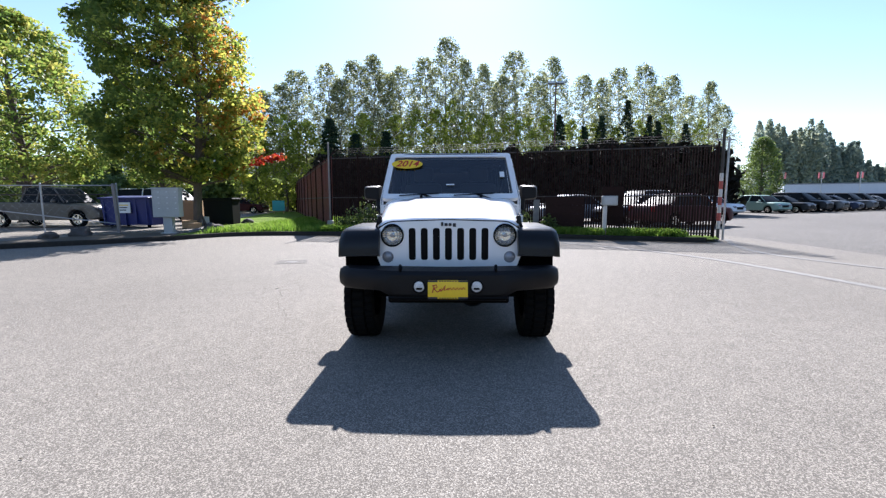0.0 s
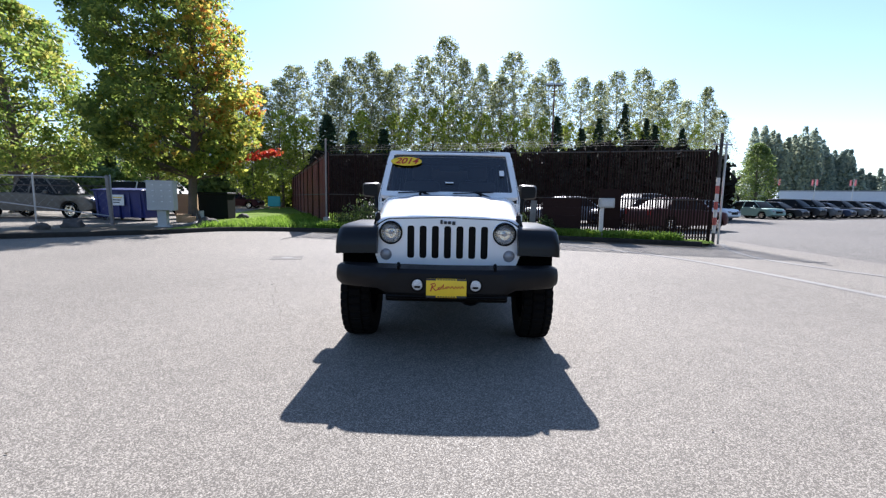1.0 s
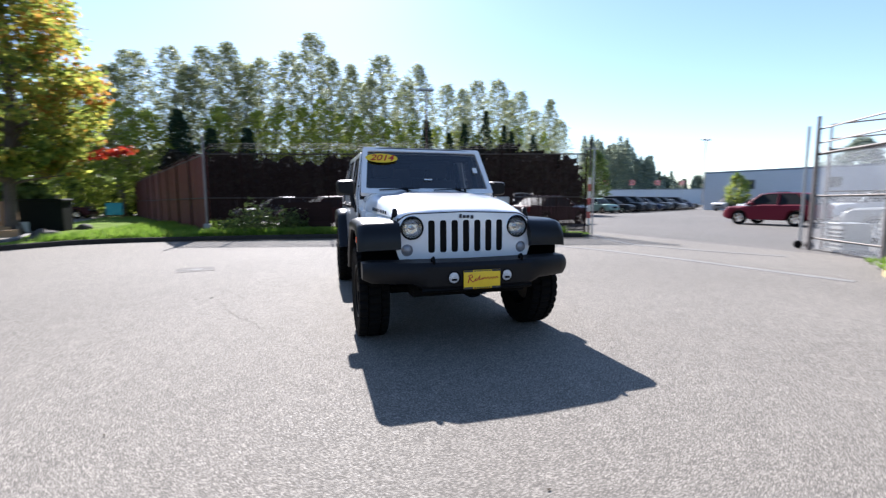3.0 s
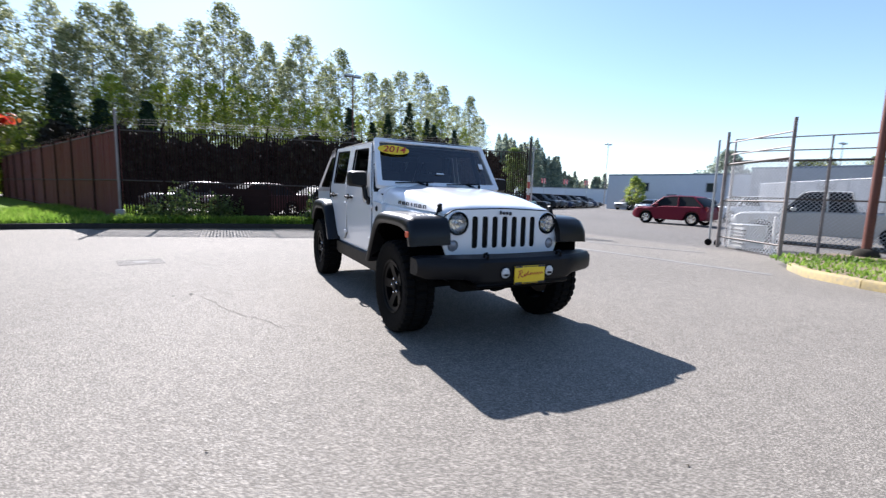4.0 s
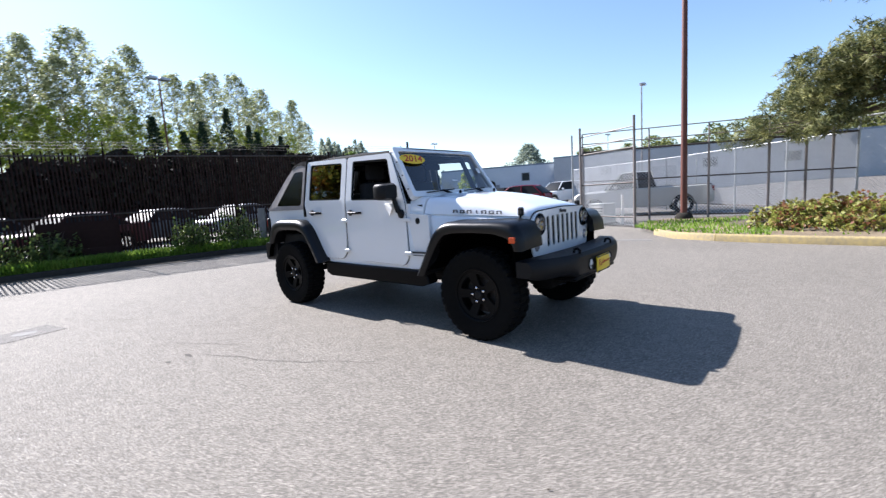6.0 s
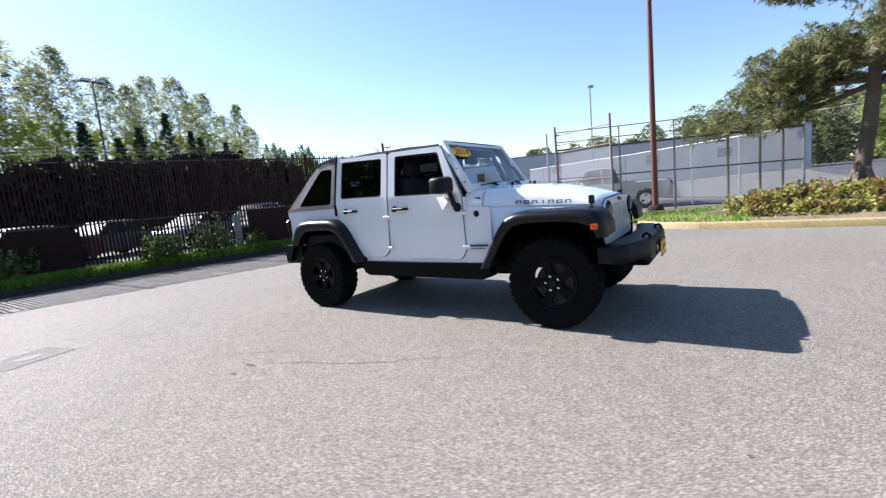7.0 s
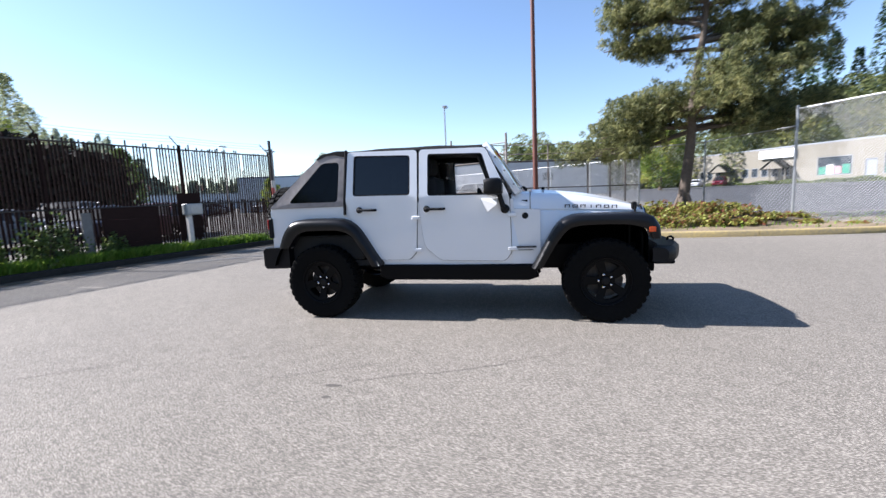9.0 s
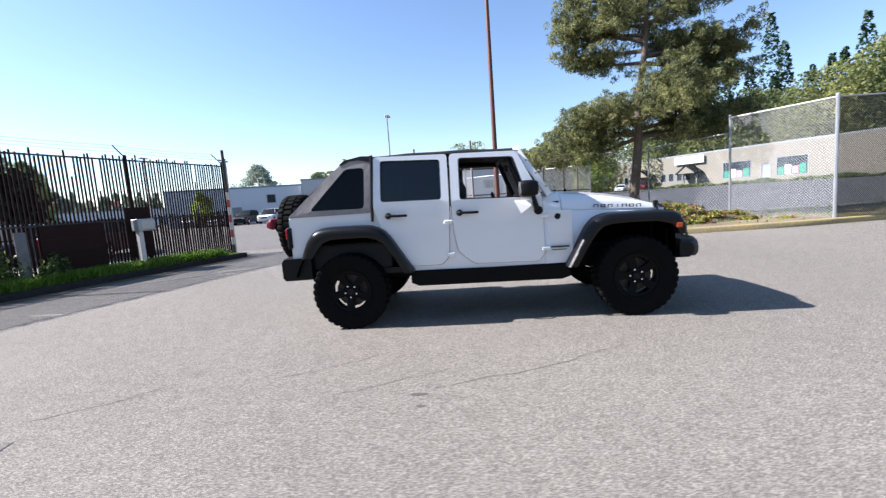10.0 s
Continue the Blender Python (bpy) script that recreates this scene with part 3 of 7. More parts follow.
# ---- manhole and patches in the asphalt ----
def manhole(x, y):
    t = thing("manhole", pose(x, y, 0, 0, 0, 12), "round iron manhole cover in a square asphalt patch", "manhole")
    bm = bmesh.new()
    box(bm, -0.30, 0.30, -0.26, 0.26, -0.02, 0.004, 0.002, 1)
    part("patch", bm, M["patch"], t, "dark asphalt patch", 30)
    bm = bmesh.new()
    lathe(bm, [(0.11, -0.01), (0.11, 0.007), (0.10, 0.008), (0.098, 0.006), (0.02, 0.006)], "z", (0, 0, 0), 32)
    part("cover", bm, M["concrete"], t, "worn iron cover")
    return t


manhole(-3.24, 8.66)



# ---- cracks and an oil stain in the asphalt ----
def crack(pts, width, seed):
    """A thin, uneven sunken line along a wandering path."""
    rng = random.Random(seed)
    line = smooth_line(pts, 0.07)
    bm = bmesh.new()
    last = None
    for i, p in enumerate(line):
        a, b = Vector(line[max(0, i - 1)]), Vector(line[min(len(line) - 1, i + 1)])
        d = (b - a).normalized()
        nrm = Vector((-d.y, d.x))
        c = Vector(p) + nrm * rng.gauss(0, 0.012)
        w = 0.7 * width * rng.uniform(0.15, 1.0) * (0.2 if i in (0, len(line) - 1) else 1)
        pair = [bm.verts.new((c.x - nrm.x * w, c.y - nrm.y * w, 0.002)), bm.verts.new((c.x + nrm.x * w, c.y + nrm.y * w, 0.002))]
        if last:
            bm.faces.new((last[0], pair[0], pair[1], last[1]))
        last = pair
    for f in bm.faces:
        if f.calc_center_median() is not None:
            f.normal_update()
            if f.normal.z < 0:
                f.normal_flip()
    return tagged(finish("crack", bm, M["crack"], smooth=0), "thin dark crack across the worn asphalt", "crack", kind="structure")


crack([(-2.66, 8.68), (-2.36, 8.2), (-2.15, 8.02), (-1.79, 7.92)], 0.007, 1)
crack([(-2.46, 6.67), (-2.29, 6.32), (-2.08, 5.85)], 0.006, 2)
crack([(-2.40, 5.92), (-2.23, 5.5), (-2.10, 5.1), (-1.85, 4.66), (-1.69, 4.28)], 0.007, 3)
crack([(-2.12, 7.22), (-1.92, 6.8), (-1.62, 6.37)], 0.006, 4)
crack([(-1.4, 7.82), (-1.08, 7.86)], 0.006, 5)
# the open edges of the gutter strip
crack([(p[0] - 0.02, p[1]) for p in GUTTER[1::3]], 0.014, 6)
crack([(p[0] + 0.35, p[1] + 0.06) for p in GUTTER[1::3]], 0.012, 7)
bm = bmesh.new()
for cx, cy, rx, ry in ((-2.47, 6.0, 0.02, 0.07), (-2.64, 5.97, 0.018, 0.035)):
    bm.faces.new([bm.verts.new((cx + rx * math.cos(a) * (1 + 0.2 * math.sin(3 * a)), cy + ry * math.sin(a), 0.0025)) for a in (2 * math.pi * k / 16 for k in range(16))])
tagged(finish("oil_stain", bm, M["crack"], smooth=0), "small dark oil spots on the asphalt", "stain", kind="structure")

# ---- slatted fence ----
def slat_fence(name, a, b, label, pitch, width, height, post_step, lean, seed, broken, key="slat", blade=None):
    t = thing(name, Matrix.Identity(4), label, "fence", kind="structure")
    d = (b - a)
    length = d.length
    d.normalize()
    ang = math.degrees(math.atan2(d.y, d.x))
    rng = random.Random(seed)
    low = height * 2 if blade is None else 1.42
    base = bmesh.new()
    box(base, -width / 2, width / 2, -0.014, 0.014, 0.0, 1.0, 0.006, 1)
    slat = finish("slat", base, M[key], t, smooth=0)
    data = slat.data
    if blade:
        base = bmesh.new()
        box(base, -blade[0] / 2, blade[0] / 2, -blade[1] / 2, blade[1] / 2, 0.0, 1.0, 0.004, 1)
        upper = finish("upper_slat", base, M[key], t, "narrow upright blade", smooth=0)
        blades_data = upper.data
    n = int(length / pitch)
    first = True
    for i in range(n):
        p = a + d * (i + 0.5) * pitch
        h = height - 0.16 + rng.uniform(-0.05, 0.09)
        z0 = 0.12 + rng.uniform(-0.03, 0.03)
        if rng.random() < broken:
            h -= rng.uniform(0.1, 1.1)
        ob = slat if first else finish("slat", None, None, t, data=data)
        first = False
        ob.matrix_local = pose(p.x, p.y, z0, rng.uniform(-0.4, 0.4), rng.uniform(-0.5, 0.5), ang + rng.uniform(-6, 6)) @ Matrix.Diagonal((1, 1, min(h, low - z0 + rng.uniform(-0.03, 0.03)), 1))
        if blade:
            ob = upper if i == 0 else finish("upper_slat", None, None, t, "narrow upright blade", data=blades_data)
            ob.matrix_local = pose(p.x, p.y, low - 0.06, rng.uniform(-0.3, 0.3), rng.uniform(-0.4, 0.4), ang + rng.uniform(-4, 4)) @ Matrix.Diagonal((1, 1, max(0.5, z0 + h - low + 0.06), 1))
    m = int(length / post_step) + 1
    nx, ny = d.y, -d.x
    for i in range(m + 1):
        p = a + d * min(length, i * post_step)
        bm = bmesh.new()
        tube(bm, [(p.x - nx * 0.05, p.y - ny * 0.05, 0), (p.x - nx * 0.05, p.y - ny * 0.05, height + 0.05)], 0.028, 8)
        tube(bm, [(p.x - nx * 0.05, p.y - ny * 0.05, height), (p.x + nx * lean * 0.3, p.y + ny * lean * 0.3, height + 0.32)], 0.014, 6)
        part("post", bm, M["slat"], t)
    for z in (0.2, 1.35, height - 0.08):
        bm = bmesh.new()
        q = Vector((nx, ny)) * -0.03
        tube(bm, [(*(a + q), z), (*(b + q), z)], 0.02, 6)
        part("rail", bm, M["galv_dark"], t)
    for k in range(3):
        bm = bmesh.new()
        f = (k + 1) / 3
        pts = []
        for i in range(m * 4 + 1):
            p = a + d * min(length, i * post_step / 4)
            sag = -0.03 * math.sin(math.pi * (i % 4) / 4)
            pts.append((p.x + nx * lean * 0.3 * f, p.y + ny * lean * 0.3 * f, height + 0.05 + 0.27 * f + sag))
        tube(bm, pts, 0.0038, 4)
        part("barbed_wire", bm, M["galv_mid"], t)
    return t


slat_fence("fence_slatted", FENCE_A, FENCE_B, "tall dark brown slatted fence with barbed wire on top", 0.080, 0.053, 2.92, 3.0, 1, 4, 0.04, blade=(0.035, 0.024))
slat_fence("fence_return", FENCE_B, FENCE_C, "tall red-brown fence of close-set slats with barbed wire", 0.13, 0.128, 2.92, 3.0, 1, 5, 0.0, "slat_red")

# the stout corner post between the two runs
t = thing("corner_post", pose(FENCE_B.x - 0.06, FENCE_B.y - 0.1, 0.05), "tall galvanised steel corner post of the fence", "post")
bm = bmesh.new()
tube(bm, [(0, 0, 0), (0, 0, 3.35)], 0.036, 12)
lathe(bm, [(0.042, 3.34), (0.035, 3.38), (0.01, 3.40)], "z", (0, 0, 0), 12)
part("post", bm, M["galv_mid"], t)
bm = bmesh.new()
box(bm, -0.11, 0.11, -0.11, 0.11, -0.05, 0.42, 0.03, 1)
part("foot", bm, M["pale_concrete"], t, "pale concrete foot")

# gate post with red and white bands
t = thing("gate_post", pose(FENCE_A.x + 0.12, FENCE_A.y - 0.05, 0), "steel gate post with red and white bands", "gate post")
bm = bmesh.new()
tube(bm, [(0, 0, 0), (0, 0, 3.35)], 0.045, 10)
part("post", bm, M["galv_dark"], t)
bm = bmesh.new()
tube(bm, [(0.19, 0.05, 0), (0.19, 0.05, 3.1)], 0.032, 10)
part("second_post", bm, M["galv"], t)
bm = bmesh.new()
tube(bm, [(-0.25, 0, 3.02), (0.35, 0.05, 3.02)], 0.025, 8)
part("top_bar", bm, M["galv"], t)
for i in range(7):
    bm = bmesh.new()
    lathe(bm, [(0.049, 0.35 + i * 0.24), (0.051, 0.36 + i * 0.24), (0.051, 0.58 + i * 0.24), (0.049, 0.588 + i * 0.24)], "z", (0, 0, 0), 12)
    part("band", bm, M["red_band" if i % 2 else "white_band"], t, "red band" if i % 2 else "off-white band")


# ---- chain-link fences ----
def mesh_net(bm, a, b, z0, z1, cell, r):
    """Diagonal wires both ways between two uprights."""
    a, b = Vector(a), Vector(b)
    L, H = (b - a).length, z1 - z0
    d = (b - a) / L
    n = int((L + H) / cell)
    for s in (0, 1):
        for i in range(1, n):
            u = i * cell
            x0, y0 = (u, 0) if u <= L else (L, u - L)
            x1, y1 = (u - H, H) if u >= H else (0, u)
            if s:
                x0, x1 = L - x0, L - x1
            p, q = a + d * x0, a + d * x1
            v = [Vector((p.x, p.y, z0 + y0)), Vector((q.x, q.y, z0 + y1))]
            w = Vector((-d.y, d.x, 0)) * r
            k = Vector((d.x, d.y, 0)) * r
            fs = [bm.verts.new(v[0] + w), bm.verts.new(v[0] - w * 0.5 + k), bm.verts.new(v[0] - w * 0.5 - k), bm.verts.new(v[1] + w), bm.verts.new(v[1] - w * 0.5 + k), bm.verts.new(v[1] - w * 0.5 - k)]
            for i0, i1 in ((0, 1), (1, 2), (2, 0)):
                bm.faces.new((fs[i0], fs[i1], fs[i1 + 3], fs[i0 + 3]))


def chain_fence(name, pts, label, height, posts, cell=0.09, wire=0.0022, post_r=0.03, rails=(0.05, 1.2), arms=0.0, pole="galv", tops=None, mesh="wire"):
    """posts: how many bays each run has, or the fractions at which its posts stand; tops: the top rail's height at each corner."""
    t = thing(name, Matrix.Identity(4), label, "fence", kind="structure")
    for k, ((a, b), n) in enumerate(zip(zip(pts, pts[1:]), posts)):
        a, b = Vector(a), Vector(b)
        za, zb = (tops[k], tops[k + 1]) if tops else (rise(*a) + height, rise(*b) + height)
        ga, gb = za - height, zb - height
        bm = bmesh.new()
        mesh_net(bm, a, b, 0.05, height, cell, wire)
        d2 = (b - a).length_squared
        for v in bm.verts:
            f = (v.co.xy - a).dot(b - a) / d2
            v.co.z += ga + (gb - ga) * f
        part("chain_link", bm, M[mesh], t, "galvanised chain-link mesh", 0)
        spots = n if isinstance(n, tuple) else [i / n for i in range(n + 1)]
        for f in spots:
            p, g = a + (b - a) * f, ga + (gb - ga) * f
            bm = bmesh.new()
            tube(bm, [(p.x, p.y, -0.2), (p.x, p.y, g + height + 0.06)], post_r, 8)
            lathe(bm, [(post_r * 1.15, 0), (post_r * 1.05, 0.03), (post_r * 0.4, 0.05)], "z", (p.x, p.y, g + height + 0.05), 8)
            if arms:
                tube(bm, [(p.x, p.y, g + height), (p.x, p.y, g + height + arms)], post_r * 0.7, 6)
            part("post", bm, M[pole], t)
        for r in rails + (height,):
            bm = bmesh.new()
            tube(bm, [(a.x, a.y, ga + r), (b.x, b.y, gb + r)], 0.032 if arms and r == height else 0.021, 6)
            part("rail", bm, M["galv_dark" if r != height or arms else pole], t)
        if arms:
            for f in (0.44, 1.0):
                bm = bmesh.new()
                tube(bm, [(a.x, a.y, ga + height + arms * f), (b.x, b.y, gb + height + arms * f)], 0.018, 6)
                part("top_rail", bm, M["galv_mid"], t)
    return t


chain_fence("fence_compound_front", [(11.1, 7.65), (13.0, 0.55)], "tall chain-link fence with top rails round a compound", 2.34, [(0.0, 0.284, 0.513, 0.723, 0.843, 0.925)], arms=0.62, rails=(0.12, 1.33), cell=0.105, wire=0.0068, pole="galv_mid", post_r=0.036, tops=(2.43, 2.32))
chain_fence("fence_compound_side", [(13.0, 0.55), (20.0, 6.9), (30.0, 15.97)], "chain-link fence running back round a compound", 2.22, [4, 5], rails=(0.05,), cell=0.075, wire=0.0072, tops=(2.32, 2.38, 2.62), mesh="sunlit_wire", post_r=0.034)
GATE = ((10.3, 7.4), (9.2, 5.41))
t = chain_fence("sliding_gate", list(GATE), "rolling steel gate frame with chain-link mesh", 2.28, [1], arms=0.58, rails=(0.3, 1.3), pole="galv_mid", cell=0.105, wire=0.0068)
for x, y in GATE:
    bm = bmesh.new()
    tube(bm, [(x - 0.05, y, 0), (x - 0.05, y, 3.15)], 0.038, 8)
    part("roller_post", bm, M["galv_mid"], t, "rusty roller post")
bm = bmesh.new()
tube(bm, [(10.55, 7.8, 0.0), (10.55, 7.8, 3.0)], 0.03, 8)
part("end_post", bm, M["galv"], t)
for dy in (0.0, 0.26):
    bm = bmesh.new()
    lathe(bm, [(0.02, -0.03), (0.09, -0.03), (0.1, 0), (0.09, 0.03), (0.02, 0.03)], "x", (10.42, 7.75 - dy, 0.1), 14)
    part("roller", bm, M["rubber"], t, "black rubber roller")
t = thing("gate_cabinet", pose(10.62, 6.85, 0, 0, 0, 61), "grey louvred steel cabinet of the gate drive", "cabinet")
bm = bmesh.new()
box(bm, -0.36, 0.36, -0.24, 0.24, 0.06, 0.64, 0.012, 1)
part("body", bm, M["grey_box"], t)
bm = bmesh.new()
box(bm, -0.39, 0.39, -0.27, 0.27, 0.64, 0.675, 0.012, 1)
part("lid", bm, M["grey_box"], t)
for k in range(5):
    bm = bmesh.new()
    box(bm, -0.30, 0.30, 0.241, 0.256, 0.14 + 0.09 * k, 0.18 + 0.09 * k, 0.004, 1)
    part("louvre", bm, M["galv_dark"], t, "dark louvre slot")
bm = bmesh.new()
box(bm, -0.42, 0.42, -0.3, 0.3, -0.04, 0.06, 0.01, 1)
part("plinth", bm, M["concrete"], t, "concrete plinth")
t = thing("bollard", pose(10.5, 6.15, 0), "short pale steel bollard beside the gate drive", "bollard")
bm = bmesh.new()
tube(bm, [(0, 0, 0), (0, 0, 0.9)], 0.045, 10)
lathe(bm, [(0.045, 0.9), (0.035, 0.925), (0.005, 0.935)], "z", (0, 0, 0), 10)
part("post", bm, M["white_band"], t)
chain_fence("fence_behind_pine", [(13.0, 0.55), (12.0, -1.4), (8.7, -2.5)], "chain-link fence passing behind the pine", 2.7, [1, 1], rails=(), cell=0.12)
chain_fence("fence_yard_side", [(8.7, -2.5), (6.4, -3.75)], "galvanised chain-link fence with a stout end post", 3.15, [1], rails=(), cell=0.075, wire=0.0030, post_r=0.035)
chain_fence("fence_yard_front", [(6.4, -3.75), (7.2, -12.0)], "galvanised chain-link fence along the kerb", 3.15, [3], rails=(), cell=0.06, wire=0.0095, mesh="galv_dark", post_r=0.042)


# ---- lamp poles ----
t = thing("lamp_pole", pose(10.95, 4.49, 0.05), "tall rust-brown steel lamp pole on a concrete foot", "lamp pole")
bm = bmesh.new()
tube(bm, [(0, 0, 0), (0, 0, 5), (0, 0, 11)], 0.095, 12, 0.06)
part("pole", bm, M["rust"], t)
bm = bmesh.new()
lathe(bm, [(0.26, 0), (0.25, 0.12), (0.2, 0.2), (0.13, 0.24)], "z", (0, 0, 0), 16)
part("foot", bm, M["dark_kerb"], t, "dark concrete foot")
for x, y, h, two in ((9.7, 41.0, 11.8, 1), (41.5, 13.65, 10.6, 0), (62.0, 57.0, 11.3, 1), (75, 28, 10, 1)):
    z = rise(x, y)
    t = thing("lot_lamp", pose(x, y, z), "slim grey lot lamp with a floodlight head", "lot lamp", "lamps of the car lot")
    bm = bmesh.new()
    tube(bm, [(0, 0, 0), (0, 0, h)], 0.09, 8, 0.06)
    part("pole", bm, M["rust" if x < 20 else "galv_mid"], t)
    for s in ((-1, 1) if two else (1,)):
        bm = bmesh.new()
        box(bm, 0.1 * s, 0.75 * s, -0.25, 0.25, h - 0.1, h + 0.12, 0.04, 1)
        part("lamp_head", bm, M["galv"], t)


# ---- buildings ----
def quad_building(name, a, b, depth, height, wall, label, parts):
    """A long plain block from a to b (front wall), going back by depth, with roof edge and given openings."""
    a, b = Vector(a), Vector(b)
    L = (b - a).length
    ang = math.degrees(math.atan2(b.y - a.y, b.x - a.x))
    t = thing(name, pose(a.x, a.y, rise(*a), 0, 0, ang), label, "building", kind="")
    holes = []
    for kind, u, w, z0, z1 in parts:
        holes.append([(u, z0), (u + w, z0), (u + w, z1), (u, z1)])
    bm = bmesh.new()
    plate(bm, [(0, -0.1), (L, -0.1), (L, height), (0, height)], holes, "y", 0, -0.3)
    part("front_wall", bm, M[wall], t, smooth=0)
    bm = bmesh.new()
    loft(bm, [[(0, y, -0.1), (0, y, height), (L, y, height), (L, y, -0.1)] for y in (-0.3, -depth)], caps=False)
    bm.faces.new([bm.verts.new(p) for p in ((0, -depth, -0.1), (L, -depth, -0.1), (L, -depth, height), (0, -depth, height))])
    part("wall", bm, M[wall], t, smooth=0)
    bm = bmesh.new()
    box(bm, -0.15, L + 0.15, -depth - 0.1, 0.12, height, height + 0.25)
    part("roof", bm, M["roof_grey"], t, "flat grey roof edge", 0)
    for kind, u, w, z0, z1 in parts:
        bm = bmesh.new()
        box(bm, u, u + w, -0.22, -0.18, z0, z1)
        wo = part("door" if kind == "door" else "window", bm, M["window_dark" if kind != "door" else "roof_grey"], t, smooth=0)
        bm = bmesh.new()
        e = 0.08
        plate(bm, [(u, z0), (u + w, z0), (u + w, z1), (u, z1)], [[(u + e, z0 + e), (u + w - e, z0 + e), (u + w - e, z1 - e), (u + e, z1 - e)]], "y", -0.33, -0.23)
        part("frame", bm, M["roof_grey"], wo, smooth=0)
        if kind == "show":
            k = 4
            for i in range(k):
                bm = bmesh.new()
                box(bm, u + 0.2 + (w - 0.4) * i / k, u + 0.2 + (w - 0.4) * (i + 0.86) / k, -0.25, -0.23, z0 + 0.15, z0 + (z1 - z0) * (0.45 + 0.1 * (i % 2)))
                part("poster", bm, M[("green_sign", "white_tag", "red_flag", "green_sign")[i]], wo, smooth=0)
    return t


quad_building("white_warehouse", (49.3, 45.2), (55.0, 29.0), -16, 4.75, "wall_white", "pale blue-white metal warehouse with a flat roof", [("win", 4.5, 1.2, 2.6, 3.8), ("door", 8, 1.2, 0, 2.3), ("win", 12.5, 1.2, 2.6, 3.8)])
quad_building("grey_warehouse", (54.2, 28.6), (62.0, -6.0), -16, 5.35, "wall_grey", "long grey block warehouse behind the compound", [("win", 6, 1.6, 2.6, 3.8), ("door", 12, 3.2, 0, 3.2), ("win", 18, 1.6, 2.6, 3.8), ("win", 26, 1.6, 2.6, 3.8)])
quad_building("tan_shop", (97.5, -27.8), (52.1, -50.5), -22, 6.0, "wall_tan", "long tan concrete shop building with show windows", [("win", 2.2 + 1.8 * i, 1.2, 1.3, 2.9) for i in range(4)] + [("win", 13.4 + 1.8 * i, 1.2, 1.3, 2.9) for i in range(5)] + [("show", 26.1, 4.7, 1.1, 3.9), ("door", 32.4, 1.4, 0.4, 3.2), ("show", 34.6, 4.3, 1.0, 3.9)])

# ---- trees and plants ----
def limb(bm, a, b, r0, r1, bend, rng, n=5, sides=6):
    a, b = Vector(a), Vector(b)
    off = Vector((rng.uniform(-1, 1), rng.uniform(-1, 1), rng.uniform(-0.2, 0.8))) * bend * (b - a).length
    pts = [a + (b - a) * (i / n) + off * math.sin(math.pi * i / n) for i in range(n + 1)]
    tube(bm, pts, r0, sides, r1)


def tree(name, m, label, height, trunk_r, low, radius, profile, clusters, per, spread_r, leaf, leaf_mat_key, bark_key, seed, flat=1.0, aspect=1.6, rise_limb=0.35, off=(0, 0), group="", lean=(0, 0), shell=0.55, category="tree"):
    """A tapered trunk with limbs out to leaf clusters inside an uneven crown."""
    rng = random.Random(seed)
    g = np.random.default_rng(seed)
    t = thing(name, m, label, category, group)
    bm = bmesh.new()
    n = 9
    pts = [Vector((lean[0] * f * f + 0.012 * height * math.sin(2.1 * f * 3 + seed), lean[1] * f * f + 0.012 * height * math.cos(1.7 * f * 3 + seed), height * 0.95 * f)) for f in (i / n for i in range(n + 1))]
    tube(bm, [(pts[0].x, pts[0].y, -0.1)] + pts[1:], trunk_r, 9, trunk_r * 0.12)
    for k in range(5):
        a = k * 1.257 + seed
        tube(bm, [(trunk_r * 1.5 * math.cos(a), trunk_r * 1.5 * math.sin(a), -0.1), (trunk_r * 0.8 * math.cos(a), trunk_r * 0.8 * math.sin(a), trunk_r * 0.8), (0, 0, trunk_r * 3)], trunk_r * 0.45, 5, trunk_r * 0.2)
    cents, sizes, mains = [], [], []
    for i in range(clusters):
        f = (i + rng.random()) / clusters
        z = low + (height - low) * f
        r = radius * profile(f) * (0.72 + 0.45 * noise.noise(Vector((f * 5, seed, i * 2.399 / 6.28 % 1 * 4)))+ 0.1)
        a = i * 2.39996 + rng.uniform(-0.5, 0.5)
        rr = r * (shell + (1 - shell) * math.sqrt(rng.random()))
        c = Vector((off[0] * (1 - abs(2 * f - 1)) + lean[0] * f + rr * math.cos(a), off[1] * (1 - abs(2 * f - 1)) + lean[1] * f + rr * math.sin(a), z))
        cents.append(c)
        sizes.append(spread_r * (0.6 + 0.6 * rng.random()) * (0.5 + 0.5 * profile(f)))
        if i % 4 == 0 or not mains:
            k = n * min(0.97, max(0.12, (z - rise_limb * rr - 0.2) / height / 0.95 + rng.uniform(-0.04, 0.03)))
            root = pts[int(k)].lerp(pts[int(k) + 1], k - int(k))
            mains.append((root, c))
            limb(bm, root, c, max(0.014, trunk_r * 0.30 * (1 - 0.75 * f)), 0.008, 0.1, rng, 4, 5)
        else:
            a0, b0 = min(mains[-14:], key=lambda q: (q[1] - c).length)
            limb(bm, a0.lerp(b0, rng.uniform(0.35, 0.85)), c, 0.014, 0.005, 0.1, rng, 3, 4)
    part("trunk", bm, M[bark_key], t)
    pos, nor = [], []
    for c, s in zip(cents, sizes):
        q = g.normal(size=(per, 3))
        q /= np.linalg.norm(q, axis=1)[:, None]
        q *= (g.random((per, 1)) ** 0.45) * s
        q[:, 2] *= flat
        pos.append(q + np.array(c))
        d = g.normal(size=(per, 3)) + np.array([0, 0, 0.7])
        nor.append(d)
    cards("crown", np.concatenate(pos), np.concatenate(nor), leaf, aspect, M[leaf_mat_key], t, seed=seed)
    return t


